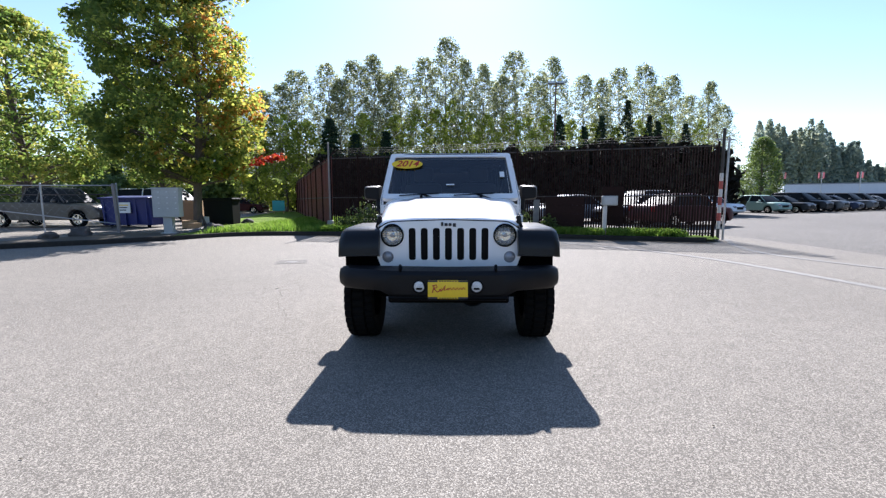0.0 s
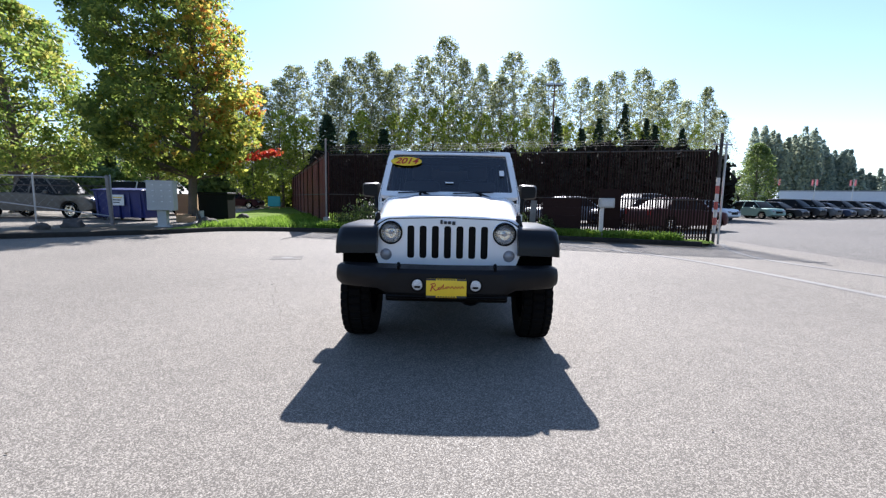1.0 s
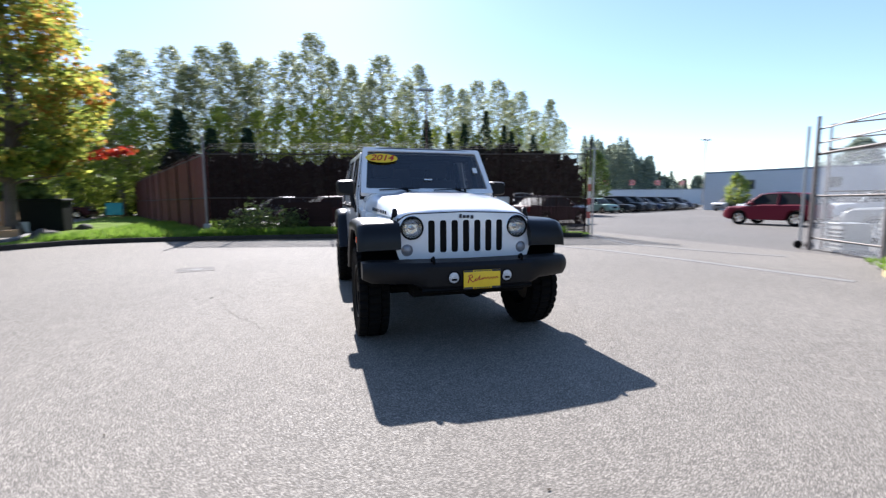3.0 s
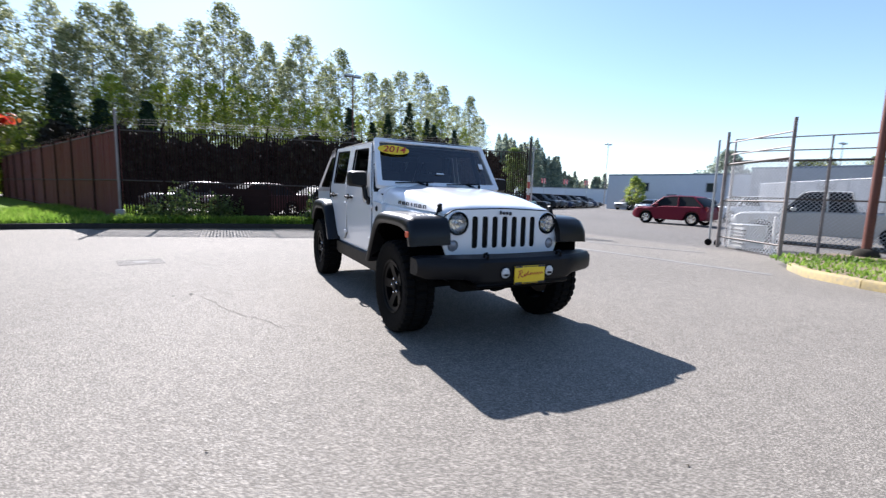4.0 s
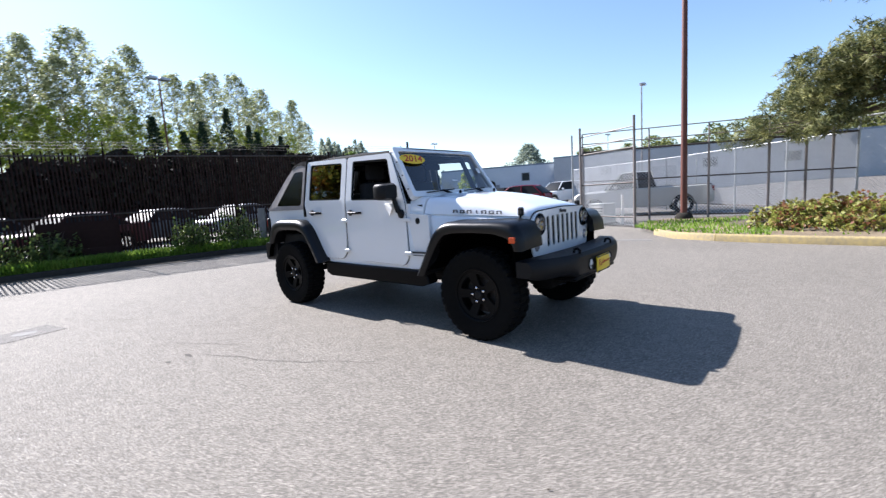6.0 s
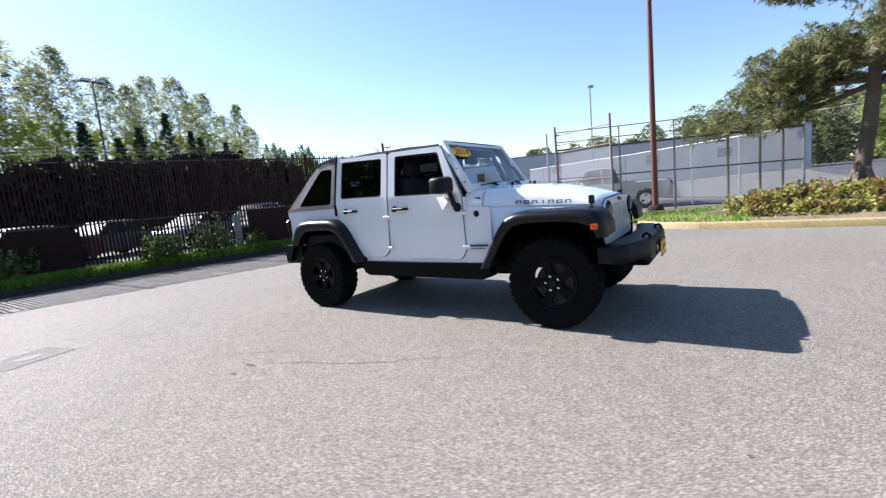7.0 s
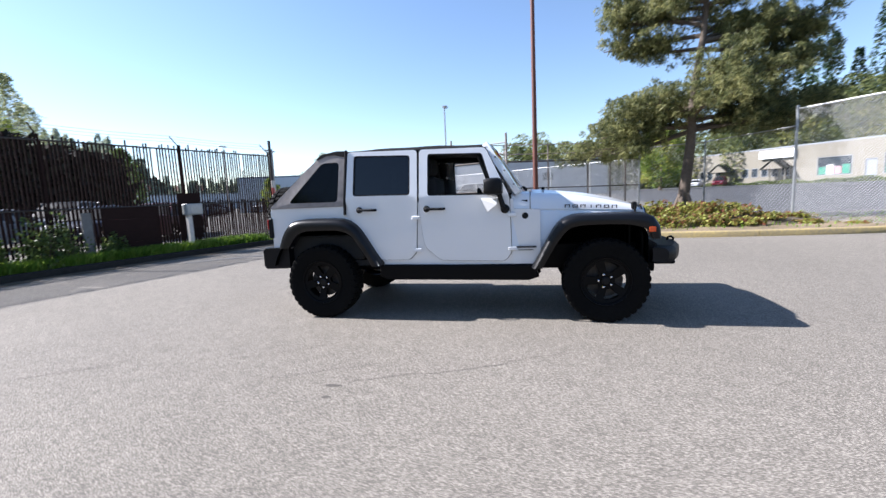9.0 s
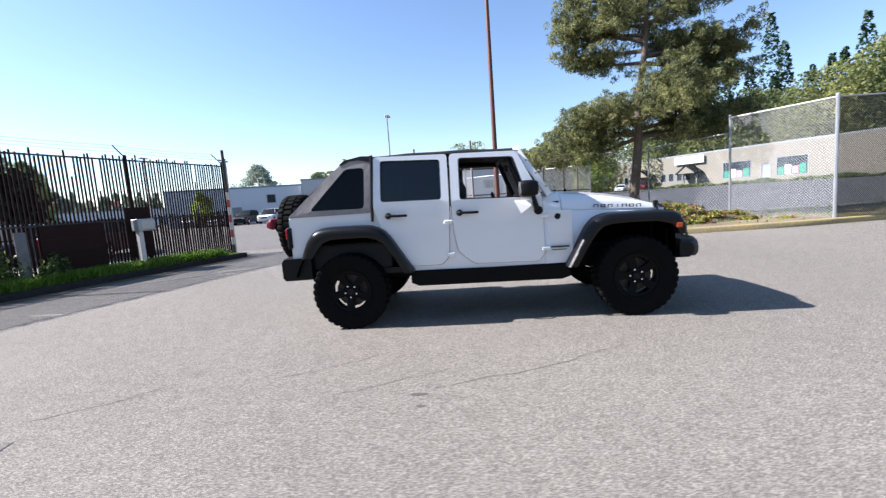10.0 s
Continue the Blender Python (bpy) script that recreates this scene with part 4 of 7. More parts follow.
def egg(f):
    return max(0.05, math.sin(math.pi * min(1, 0.12 + f * 0.86)) ** 0.7 * (1.1 - 0.45 * f))


def cone(f):
    return max(0.04, 1.0 - f) * (1 if f > 0.08 else 0.75)


def column(f):
    return max(0.08, math.sin(math.pi * min(1, 0.10 + 0.87 * f)) ** 0.55)


maple = tree("maple", pose(-11.55, 19.8, 0.05), "large maple turning from green to yellow and red", 16.0, 0.20, 2.2, 5.3, lambda f: max(0.06, min(1.0, 0.42 + 2.2 * f) * (1.09 - 0.86 * f)), 680, 84, 0.74, 0.20, "maple", "bark", 11, flat=0.55, off=(-1.5, 0), shell=0.42, rise_limb=0.3)
# a low bough of the maple that has turned red
bm = bmesh.new()
limb(bm, (0.1, 0.1, 2.5), (2.9, 1.9, 3.35), 0.05, 0.008, 0.05, random.Random(5), 6, 5)
part("red_bough", bm, M["bark"], maple, "low bough")
g4 = np.random.default_rng(44)
f4 = g4.random(480)
p4 = np.stack([1.1 + 1.9 * f4, 1.0 + 1.0 * f4, 2.8 + 0.55 * f4], 1) + g4.normal(size=(480, 3)) * np.array([0.20, 0.25, 0.07])
cards("red_leaves", p4, g4.normal(size=(480, 3)) + np.array([0, -0.6, 0.8]), 0.17, 1.5, M["redleaf"], maple, seed=44, label="red autumn leaves")
# and twig ends high on the same side
f5 = g4.random(300)
p5 = np.stack([2.3 - 0.6 * f5, -0.9 - 0.6 * f5, 6.0 + 3.4 * f5], 1) + g4.normal(size=(300, 3)) * np.array([0.22, 0.5, 0.35])
cards("red_leaves", p5, g4.normal(size=(300, 3)) + np.array([0, -0.6, 0.8]), 0.15, 1.5, M["orangeleaf"], maple, seed=45, label="orange-red leaves at the twig ends")
tree("lime_tree", pose(-25.5, 25.5, 0), "broad pale green tree turning yellow", 12.0, 0.3, 2.6, 6.3, egg, 210, 84, 1.1, 0.26, "lime", "bark", 12, flat=0.7, rise_limb=0.2)
tree("lime_tree", pose(-18.5, 27.5, 0), "pale green street tree turning yellow", 8.5, 0.18, 2.2, 3.6, egg, 120, 76, 0.8, 0.22, "lime", "bark", 13, flat=0.7)
tree("lime_tree", pose(-35, 30, 0), "broad pale green tree turning yellow", 12.5, 0.3, 2.6, 5.5, egg, 150, 84, 1.1, 0.28, "lime", "bark", 14, flat=0.7, rise_limb=0.2)

# the row runs off into the distance: place and height of each tree
POPLARS = ((-20.6, 43.9, 11.3), (-18.7, 44.9, 12.0), (-17.3, 45.7, 12.8), (-15.9, 46.4, 14.5), (-13.2, 47.8, 15.7), (-12.1, 48.4, 14.3), (-10.8, 49.1, 16.5), (-8.9, 50.1, 17.5), (-7.4, 50.9, 15.9), (-5.7, 51.8, 16.1), (-3.0, 53.2, 17.6), (-0.4, 54.5, 20.3), (1.8, 55.7, 18.3), (4.3, 57.0, 18.2), (6.9, 58.4, 17.2), (8.6, 59.3, 20.6), (12.2, 61.2, 18.1), (14.6, 62.4, 21.0), (19.0, 64.8, 18.6), (22.2, 66.4, 18.6), (25.4, 68.1, 20.6), (30.4, 70.7, 21.9), (33.5, 72.4, 19.2), (36.7, 74.1, 21.4), (41.2, 76.4, 18.8), (46.3, 79.1, 21.7), (50.2, 81.2, 18.3))
base_poplars = []
for k, (rad, num, spr) in enumerate(((3.6, 300, 0.74), (3.0, 260, 0.66), (3.9, 320, 0.78), (2.5, 280, 0.64))):
    base_poplars.append(tree("cottonwood", pose(0, 0, 0), "tall slender cottonwood with thin silvery green leaves", 20, 0.20, 6.4, rad, lambda f: column(f) * (1.16 - 0.42 * f), num, 26, spr, 0.23, "poplar", "bark_pale", 21 + k, flat=0.75, rise_limb=0.5, group="row of cottonwoods", shell=0.2))
placed = set()
for i, (x, y, h) in enumerate(POPLARS):
    k = (i * 7 + i // 3) % 4
    q = h / 20
    m = pose(x, y + (i * 37 % 9 - 4) * 0.3, 0, 0, 0, i * 71) @ Matrix.Diagonal((0.25 + 0.75 * q + 0.06 * (i % 4), 0.3 + 0.7 * q, q, 1))
    ob = base_poplars[k] if k not in placed else copy_thing(base_poplars[k], Matrix.Identity(4))
    placed.add(k)
    ob.matrix_world = m

# understorey in front of the cottonwoods
for i, (x, y, h) in enumerate(((-9.3, 46.5, 10.1), (-6.0, 48.2, 10.4), (-3.9, 49.3, 11.2), (-1.7, 50.5, 11.4), (0.2, 51.5, 12.5), (2.2, 52.5, 11.4), (4.5, 53.7, 11.3), (7.3, 55.2, 11.6), (9.6, 56.4, 11.4), (12.4, 57.9, 12.0), (16.3, 59.9, 11.7), (19.9, 61.9, 11.6), (23.8, 63.9, 11.5), (28.0, 66.1, 12.7), (33.5, 69.0, 14.0), (40.9, 72.9, 13.8), (-14.4, 43.8, 9.0), (-16.3, 42.8, 9.4), (-18.7, 42.0, 8.0))):
    tree("alder", pose(x, y, 0), "bushy backlit yellow-green young tree", h, 0.12, 0.8, 2.7 + 0.5 * (i % 3), egg, 54, 60, 0.9, 0.25, "bright", "bark", 40 + i, flat=0.8, group="young trees")
for i, (x, y, h, r) in enumerate(((-12.0, 43.9, 9.2, 2.6), (-9.7, 45.1, 7.9, 2.2), (-6.8, 46.6, 8.3, 2.1), (14.2, 57.7, 12.0, 2.6), (18.1, 59.8, 10.9, 2.3), (20.9, 61.3, 12.6, 2.9), (25.3, 63.6, 15.1, 2.9), (29.4, 65.7, 13.4, 2.6), (31.2, 66.7, 12.7, 2.6), (36.9, 69.7, 12.8, 2.8))):
    tree("dark_fir", pose(x, y, 0), "small dark conical fir", h, 0.14, 0.4, r * 1.4, lambda f: 0.03 + 0.97 * cone(f), 170, 44, 0.62, 0.24, "conifer", "bark", 60 + i, flat=0.5, aspect=2.2, rise_limb=-0.1, group="dark firs", shell=0.35)
tree("dark_tree", pose(32.6, 46.2, 0), "dense green broad-leaved tree behind the parked cars", 7.4, 0.16, 0.6, 2.5, egg, 90, 64, 0.8, 0.22, "midgreen", "bark", 82, flat=0.8)



def hedge_mass(name, x0, x1, y, z0, z1, n, leaf, key, seed, label):
    """A thicket: an uneven band of leaves, one object."""
    g = np.random.default_rng(seed)
    x = g.uniform(x0, x1, n)
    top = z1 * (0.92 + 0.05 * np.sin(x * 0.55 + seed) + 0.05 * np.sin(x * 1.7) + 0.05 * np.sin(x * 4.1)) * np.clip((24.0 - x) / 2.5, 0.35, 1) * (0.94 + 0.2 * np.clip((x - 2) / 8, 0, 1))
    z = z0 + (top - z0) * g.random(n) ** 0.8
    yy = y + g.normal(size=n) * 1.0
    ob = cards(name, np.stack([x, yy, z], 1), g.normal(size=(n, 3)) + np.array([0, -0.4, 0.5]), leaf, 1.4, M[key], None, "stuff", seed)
    return tagged(ob, label, "thicket")


hedge_mass("thicket", -11, 22.6, 36.5, 0.1, 5.1, 68000, 0.55, "thicket", 31, "dense thicket behind the parked cars with backlit shade put into its leaf colour")
hedge_mass("side_hedge", -60, -8, 49, 0.0, 4.6, 16000, 0.6, "midgreen", 33, "low belt of green bushes beyond the side road")
hedge_mass("far_thicket", -95, -15, 70, 0.1, 9, 26000, 1.1, "bush", 32, "dark belt of trees far behind the side road")

# the pine by the corner bed
def pine_tree(x, y, z):
    """A leaning trunk with long boughs; each bough carries flat pads of needle tufts."""
    rng = random.Random(91)
    g = np.random.default_rng(91)
    t = thing("pine", pose(x, y, z), "bushy pine with a leaning brown trunk and layered boughs", "tree")
    side, deep = Vector((0.21, -0.98, 0)), Vector((0.98, 0.21, 0))

    def trunk_at(h):
        return side * (0.75 * (h / 8) ** 1.3) + Vector((0, 0, h))

    bm = bmesh.new()
    hs = [0, 0.6, 1.4, 2.3, 3.2, 4.2, 5.4, 6.8, 8.2, 9.6, 10.8]
    tube(bm, [trunk_at(h) + Vector((0.03 * math.sin(h * 2), 0.03 * math.cos(h * 1.7), -0.15 if h == 0 else 0)) for h in hs], 0.19, 11, 0.03)
    for k in range(5):
        a = k * 1.257
        tube(bm, [(0.36 * math.cos(a), 0.36 * math.sin(a), -0.15), (0.22 * math.cos(a), 0.22 * math.sin(a), 0.15), (0.05 * math.cos(a), 0.05 * math.sin(a), 0.7)], 0.11, 6, 0.05)
    # start height, reach to the side, reach in depth, end height, pad size
    boughs = [(2.5, -3.2, 0.5, 2.0, 0.6), (2.6, -2.7, -0.4, 2.5, 0.66), (2.7, -2.3, 1.2, 2.7, 0.66), (3.0, -2.2, 0.0, 3.3, 0.7), (3.1, -1.5, -1.1, 3.5, 0.72), (3.2, -1.2, 1.7, 3.6, 0.7),
              (3.0, 0.4, -2.3, 3.3, 0.72), (3.5, 1.9, -1.6, 4.0, 0.72), (3.7, 0.6, -1.3, 4.7, 0.7), (3.4, 2.4, 0.4, 3.7, 0.66), (2.6, 3.9, 0.6, 2.6, 0.6), (2.8, 4.3, -0.2, 3.2, 0.6), (3.2, 1.2, 2.2, 3.6, 0.7), (2.5, 3.0, -0.8, 2.7, 0.55),
              (3.6, 4.7, 0.2, 3.0, 0.6), (4.2, 4.5, -0.4, 4.4, 0.6), (5.2, 5.0, 0.0, 5.3, 0.6), (5.0, 4.3, 0.3, 4.9, 0.66), (5.2, 3.6, -0.9, 5.6, 0.66), (5.3, 4.6, 0.8, 5.9, 0.66), (5.4, 2.8, 1.6, 6.2, 0.7), (5.0, -0.6, 2.0, 5.6, 0.6),
              (5.4, -2.6, 0.2, 5.7, 0.6), (5.7, -2.4, -0.5, 6.3, 0.62), (5.9, -2.1, 0.8, 6.7, 0.62), (6.2, -2.5, 0.1, 7.2, 0.6), (6.4, -1.4, -1.3, 7.0, 0.6),
              (6.3, 2.3, -1.3, 6.9, 0.66), (6.6, 3.4, 0.4, 7.3, 0.66), (6.9, 1.2, 1.7, 7.6, 0.62), (7.2, -1.8, 0.9, 8.1, 0.6), (7.4, 2.5, -0.6, 8.3, 0.62), (7.6, -1.2, -1.1, 8.6, 0.6), (8.2, 1.6, 1.0, 9.3, 0.58), (8.6, -0.9, 0.2, 9.8, 0.55), (8.8, 1.4, -0.8, 9.9, 0.55), (9.6, 0.6, 0.3, 11.0, 0.5)]
    pos, nor = [], []
    for h0, s, d, h1, size in boughs:
        if s > 3.2 and h1 > 4.2:
            s *= 0.84
        if s < 0:
            d, s = (d - 0.8 * s, s * 0.68) if h1 > 5 else (d - 0.6 * s, s * 0.84)
        a = trunk_at(h0)
        b = side * s + deep * d + Vector((0, 0, h1))
        bend = Vector((0, 0, rng.uniform(-0.25, 0.2)))
        pts = [a.lerp(b, f) + bend * math.sin(math.pi * f) for f in (0, 0.2, 0.4, 0.6, 0.8, 1)]
        tube(bm, pts, 0.075, 6, 0.015)
        reach = (b - a).length
        n = max(5, int(reach * 2.6))
        for i in range(n):
            f = 0.28 + 0.75 * (i + rng.random()) / n
            c = a.lerp(b, min(1, f)) + bend * math.sin(math.pi * min(1, f))
            c += Vector((rng.gauss(0, 0.26), rng.gauss(0, 0.26), rng.uniform(-0.05, 0.22)))
            tube(bm, [a.lerp(b, max(0, f - 0.2)), c], 0.02, 4, 0.006)
            r = size * rng.uniform(0.75, 1.3)
            tufts = 21
            q = g.normal(size=(tufts, 3))
            q /= np.linalg.norm(q, axis=1)[:, None]
            q *= (g.random((tufts, 1)) ** 0.4) * r
            q[:, 2] *= 0.62
            centre = np.repeat(q, 30, axis=0)
            ray = g.normal(size=(len(centre), 3)) + np.array([0, 0, 0.5])
            ray /= np.linalg.norm(ray, axis=1)[:, None]
            pos.append(centre + ray * 0.11 + np.array(c))
            nor.append(g.normal(size=(len(centre), 3)))
    part("trunk", bm, M["bark"], t)
    cards("crown", np.concatenate(pos), np.concatenate(nor), 0.19, 8.0, M["pine"], t, seed=91)
    return t


pine_tree(10.4, -0.25, 0.45)


def scatter_bush(name, m, rx, ry, rz, n, leaf, key, seed, label, aspect=1.5, category="shrub"):
    g = np.random.default_rng(seed)
    t = thing(name, m, label, category)
    bm = bmesh.new()
    rng = random.Random(seed)
    for k in range(14):
        a = k * 2.4
        limb(bm, (rng.uniform(-0.2, 0.2) * rx, rng.uniform(-0.2, 0.2) * ry, -0.05), (rx * 0.8 * math.cos(a) * rng.random(), ry * 0.8 * math.sin(a) * rng.random(), rz * rng.uniform(0.5, 0.95)), 0.012, 0.004, 0.1, rng, 4, 4)
    part("stems", bm, M["bark"], t)
    q = g.normal(size=(n, 3))
    q /= np.linalg.norm(q, axis=1)[:, None]
    q *= g.random((n, 1)) ** 0.3
    lump = 0.8 + 0.3 * np.sin(q[:, 0] * 7 + seed) * np.cos(q[:, 1] * 6 + 2 * seed)
    q = q * lump[:, None] * np.array([rx, ry, rz])
    q[:, 2] = np.abs(q[:, 2])
    cards("leaves", q, g.normal(size=(n, 3)) + np.array([0, 0, 0.8]), leaf, aspect, M[key], t, seed=seed)
    return t


for i, (x, y, rx, ry, rz) in enumerate(((8.5, 1.9, 0.8, 0.9, 0.46), (8.8, 0.9, 1.0, 1.0, 0.50), (8.6, -0.2, 1.0, 1.0, 0.46), (8.8, -1.0, 0.9, 0.8, 0.36), (9.7, 1.5, 0.9, 1.0, 0.42), (9.8, -0.6, 0.9, 0.9, 0.36), (7.75, 1.9, 0.6, 0.8, 0.32), (7.6, 0.9, 0.65, 0.8, 0.38), (7.6, -0.1, 0.6, 0.7, 0.34), (7.6, -0.9, 0.55, 0.5, 0.20), (8.2, -1.7, 0.6, 0.45, 0.17), (7.7, -2.4, 0.45, 0.35, 0.13), (8.6, -2.6, 0.5, 0.4, 0.14), (7.3, -3.2, 0.4, 0.35, 0.10))):
    d = math.hypot((x - 9) / 1.75, (y + 0.4) / 3.9)
    scatter_bush("low_shrub", pose(x, y, 0.08 + 0.28 * max(0, 1 - d * d) ** 1.2), rx, ry, rz, int(260 + 2600 * rx * ry * rz), 0.10, "shrub", 100 + i, "low shrub with red and yellow-green leaves")
for i, (x, y, r, h) in enumerate(((2.2, 14.75, 0.9, 1.25), (1.0, 15.0, 0.8, 1.1), (-3.0, 15.85, 1.1, 1.25), (-1.9, 15.7, 0.8, 1.0), (3.3, 14.4, 0.4, 0.7), (-3.8, 16.1, 0.6, 0.6))):
    scatter_bush("fence_bush", pose(x, y, 0.08), r, r * 0.6, h, 1500, 0.09, "bush", 120 + i, "straggly green bush growing against the fence")


def blades(name, pts, size, seed, label):
    g = np.random.default_rng(seed)
    n = len(pts)
    h = size * (0.5 + g.random(n))
    a = g.random(n) * 6.283
    w = 0.012 + 0.01 * g.random(n)
    d = np.stack([np.cos(a), np.sin(a), np.zeros(n)], 1)
    lean = np.stack([g.normal(size=n), g.normal(size=n), np.zeros(n)], 1) * (h * 0.35)[:, None]
    up = np.array([0, 0, 1.0])
    p0, p1 = pts - d * w[:, None], pts + d * w[:, None]
    mid = pts + lean * 0.4 + up * (h * 0.6)[:, None]
    p2, p3, p4 = mid + d * (w * 0.7)[:, None], mid - d * (w * 0.7)[:, None], pts + lean + up * h[:, None]
    co = np.stack([p0, p1, p2, p3, p4], 1).reshape(-1, 3)
    me = bpy.data.meshes.new(name)
    base = (np.arange(n) * 5)[:, None]
    tri = (base + np.array([0, 1, 2, 0, 2, 3, 3, 2, 4])).reshape(-1)
    me.vertices.add(5 * n)
    me.vertices.foreach_set("co", co.ravel())
    me.loops.add(9 * n)
    me.loops.foreach_set("vertex_index", tri.astype(np.int32))
    me.polygons.add(3 * n)
    me.polygons.foreach_set("loop_start", (np.arange(3 * n) * 3).astype(np.int32))
    me.update(calc_edges=True)
    me.materials.append(M["grass"])
    return tagged(new(name, me), label, "grass", kind="stuff")


def strip_points(n, seed):
    """Points between the kerb and the slatted fence."""
    g = np.random.default_rng(seed)
    ks = [Vector(p) for p in inner(KERB, 0.2) if p[0] > -8.6]
    out = []
    while len(out) < n:
        i = g.integers(0, len(ks) - 1)
        p = ks[i].lerp(ks[i + 1], g.random())
        back = 16.8 - (p.x + 4.6) * 0.2756 if p.x > -4.6 else 25
        y = p.y + (g.random() ** 1.2) * (back - p.y)
        if noise.noise(Vector((p.x * 1.1, y * 1.1, 3))) < -0.35:
            continue
        if p.x < 7.0:
            out.append((p.x + g.normal() * 0.05, y, 0.09))
    return np.array(out)


blades("grass", strip_points(46000, 5), 0.20, 6, "bright green unmown grass along the fence")
g5 = np.random.default_rng(8)
cb = []
while len(cb) < 3000:
    x, y = g5.uniform(6.5, 11.5), g5.uniform(-9, 5.2)
    edge = 6.0 + 0.07 * max(0, y) + max(0, y - 3.0) ** 2 * 0.33 + 0.06 * max(0, -1 - y)
    if x > edge + 0.28 and x < 11.3 - max(0, y - 2) * 0.5 and (y > 2.2 or g5.random() < 0.10):
        cb.append((x, y, 0.11))
blades("bed_grass", np.array(cb), 0.075, 9, "thin yellowish grass on the corner bed")


# wooded hills far behind
def hill_wood(name, spots, seed, key, label, size, leaf, per, rounded_crown=False):
    g = np.random.default_rng(seed)
    pos, nor = [], []
    for (x, y, z, h) in spots:
        f = g.random((per, 1)) ** 0.8
        a = g.random((per, 1)) * 6.283
        r = size * h * (1 - f) ** 0.8 * np.sqrt(g.random((per, 1))) + 0.3
        if rounded_crown:
            r = size * h * np.sqrt(np.clip(1 - ((f - 0.5) / 0.52) ** 2, 0.02, 1)) * g.random((per, 1)) ** 0.4
        pos.append(np.concatenate([x + r * np.cos(a), y + r * np.sin(a), z + h * f], 1))
        nor.append(g.normal(size=(per, 3)) + np.array([0, 0, 0.5]))
    ob = cards(name, np.concatenate(pos), np.concatenate(nor), leaf, 1.4, M[key], None, "stuff", seed)
    return tagged(ob, label, "wood")


rg = random.Random(77)
spots = []
for i in range(260):
    f = rg.random()
    y = 190 + rg.uniform(-16, 16)
    x = y * (0.69 + 0.265 * f)
    top = 31.0 - 2.0 * f - 15 * max(0, f - 0.6) / 0.4 + 2 * math.sin(f * 17) + rg.uniform(-10, 1)
    spots.append((x, y, 0, max(9, top)))
for i in range(150):
    f = rg.random()
    spots.append((60 + 200 * f, 235 - 50 * f + rg.uniform(-10, 10), 0, rg.uniform(11, 18)))
hill_wood("far_wood", spots, 3, "haze_leaf", "distant wood of firs and broad-leaved trees with haze put into its leaf colour", 0.20, 1.1, 560)


def bearing_spots(n, a0, a1, d0, d1, h, seed):
    """Tree feet over a sector of the hillside; the wood grows taller away from the road's mouth."""
    r = random.Random(seed)
    out = []
    for i in range(n):
        f, d = r.random(), r.uniform(d0, d1)
        a = radians(a0 + (a1 - a0) * f)
        out.append((-5 + d * math.cos(a), 4.6 + d * math.sin(a), 0, (h[0] + (h[1] - h[0]) * f) * d / 85 * r.uniform(0.72, 1.04)))
    return out


hill_wood("hillside_firs", [(-5 + d * math.cos(radians(a)), 4.6 + d * math.sin(radians(a)), 0, h) for a, d, h in ((-27.6, 110, 27), (-28.8, 108, 30), (-29.8, 112, 28), (-31.5, 112, 24), (-33.2, 110, 33), (-34.3, 114, 28), (-38.8, 112, 24), (-40.3, 112, 29.5), (-41.5, 114, 25), (-44.5, 110, 27))] + bearing_spots(30, -24, -44, 108, 122, (13, 19), 4), 4, "conifer", "dark firs on the hillside behind the shop building", 0.14, 0.7, 800)
hill_wood("hillside_wood", bearing_spots(90, -22, -45, 99, 112, (11, 19.5), 5) + bearing_spots(60, -23, -2, 104, 122, (11, 9.5), 6) + bearing_spots(14, -2.5, 4, 105, 120, (11.5, 11), 7) + bearing_spots(26, 4, 20, 108, 125, (9.5, 8), 8), 5, "hillside", "olive broad-leaved wood on the hillside behind the shop building", 0.26, 0.5, 860, True)
# unseen woods, added to close the other sides and dim the low sky
hill_wood("unseen_wood", [(c * math.cos(a) - 3, c * math.sin(a), 0, h) for c, a, h in ((rg.uniform(62, 80), radians(150 + 140 * i / 119), rg.uniform(7, 13)) for i in range(120))], 9, "hillside", "added belt of broad-leaved trees out of view round the yard", 0.3, 0.9, 260, True)
tree("lime_tree", pose(65.5, -14.2, 0.3), "broad yellow-green tree beside the road", 10.0, 0.25, 1.0, 4.3, egg, 110, 90, 1.0, 0.32, "lime", "bark", 152, flat=0.8)
tree("lot_tree", pose(46.9, 38.8, 0), "small yellow-green tree by the warehouse", 4.3, 0.10, 0.9, 1.5, egg, 44, 60, 0.6, 0.2, "lime", "bark", 150, flat=0.8)
tree("lot_tree", pose(105, 59.5, 0), "round tree behind the warehouse", 13.4, 0.3, 2, 6.8, egg, 120, 90, 1.5, 0.45, "haze_leaf", "bark", 151, flat=0.8)

# ---- the white off-road car ----
AXLE_Y = 3.932
jeep = thing("off_road_car", pose(0.014, AXLE_Y, 0, 0, 0, -0.6), "white four-door off-road car with black flares and soft top", "car")


def side_x(z, base=0.785):
    """The body's half width by height: upright below the belt, leaning in above it."""
    return base - (0.012 if z < 0.75 else 0) * (0.75 - z) / 0.2 - max(0, z - 1.27) * 0.17


def side_plate(name, outline, holes, material, parent, side, base=0.785, thick=0.03, label="", smooth=30):
    bm = bmesh.new()
    plate(bm, outline, holes, "x", 0, thick)
    for v in bm.verts:
        v.co.x = side * (side_x(v.co.z, base) - v.co.x)
    return part(name, bm, material, parent, label, smooth)


TIRE_R, WHEEL_Z = 0.405, 0.398

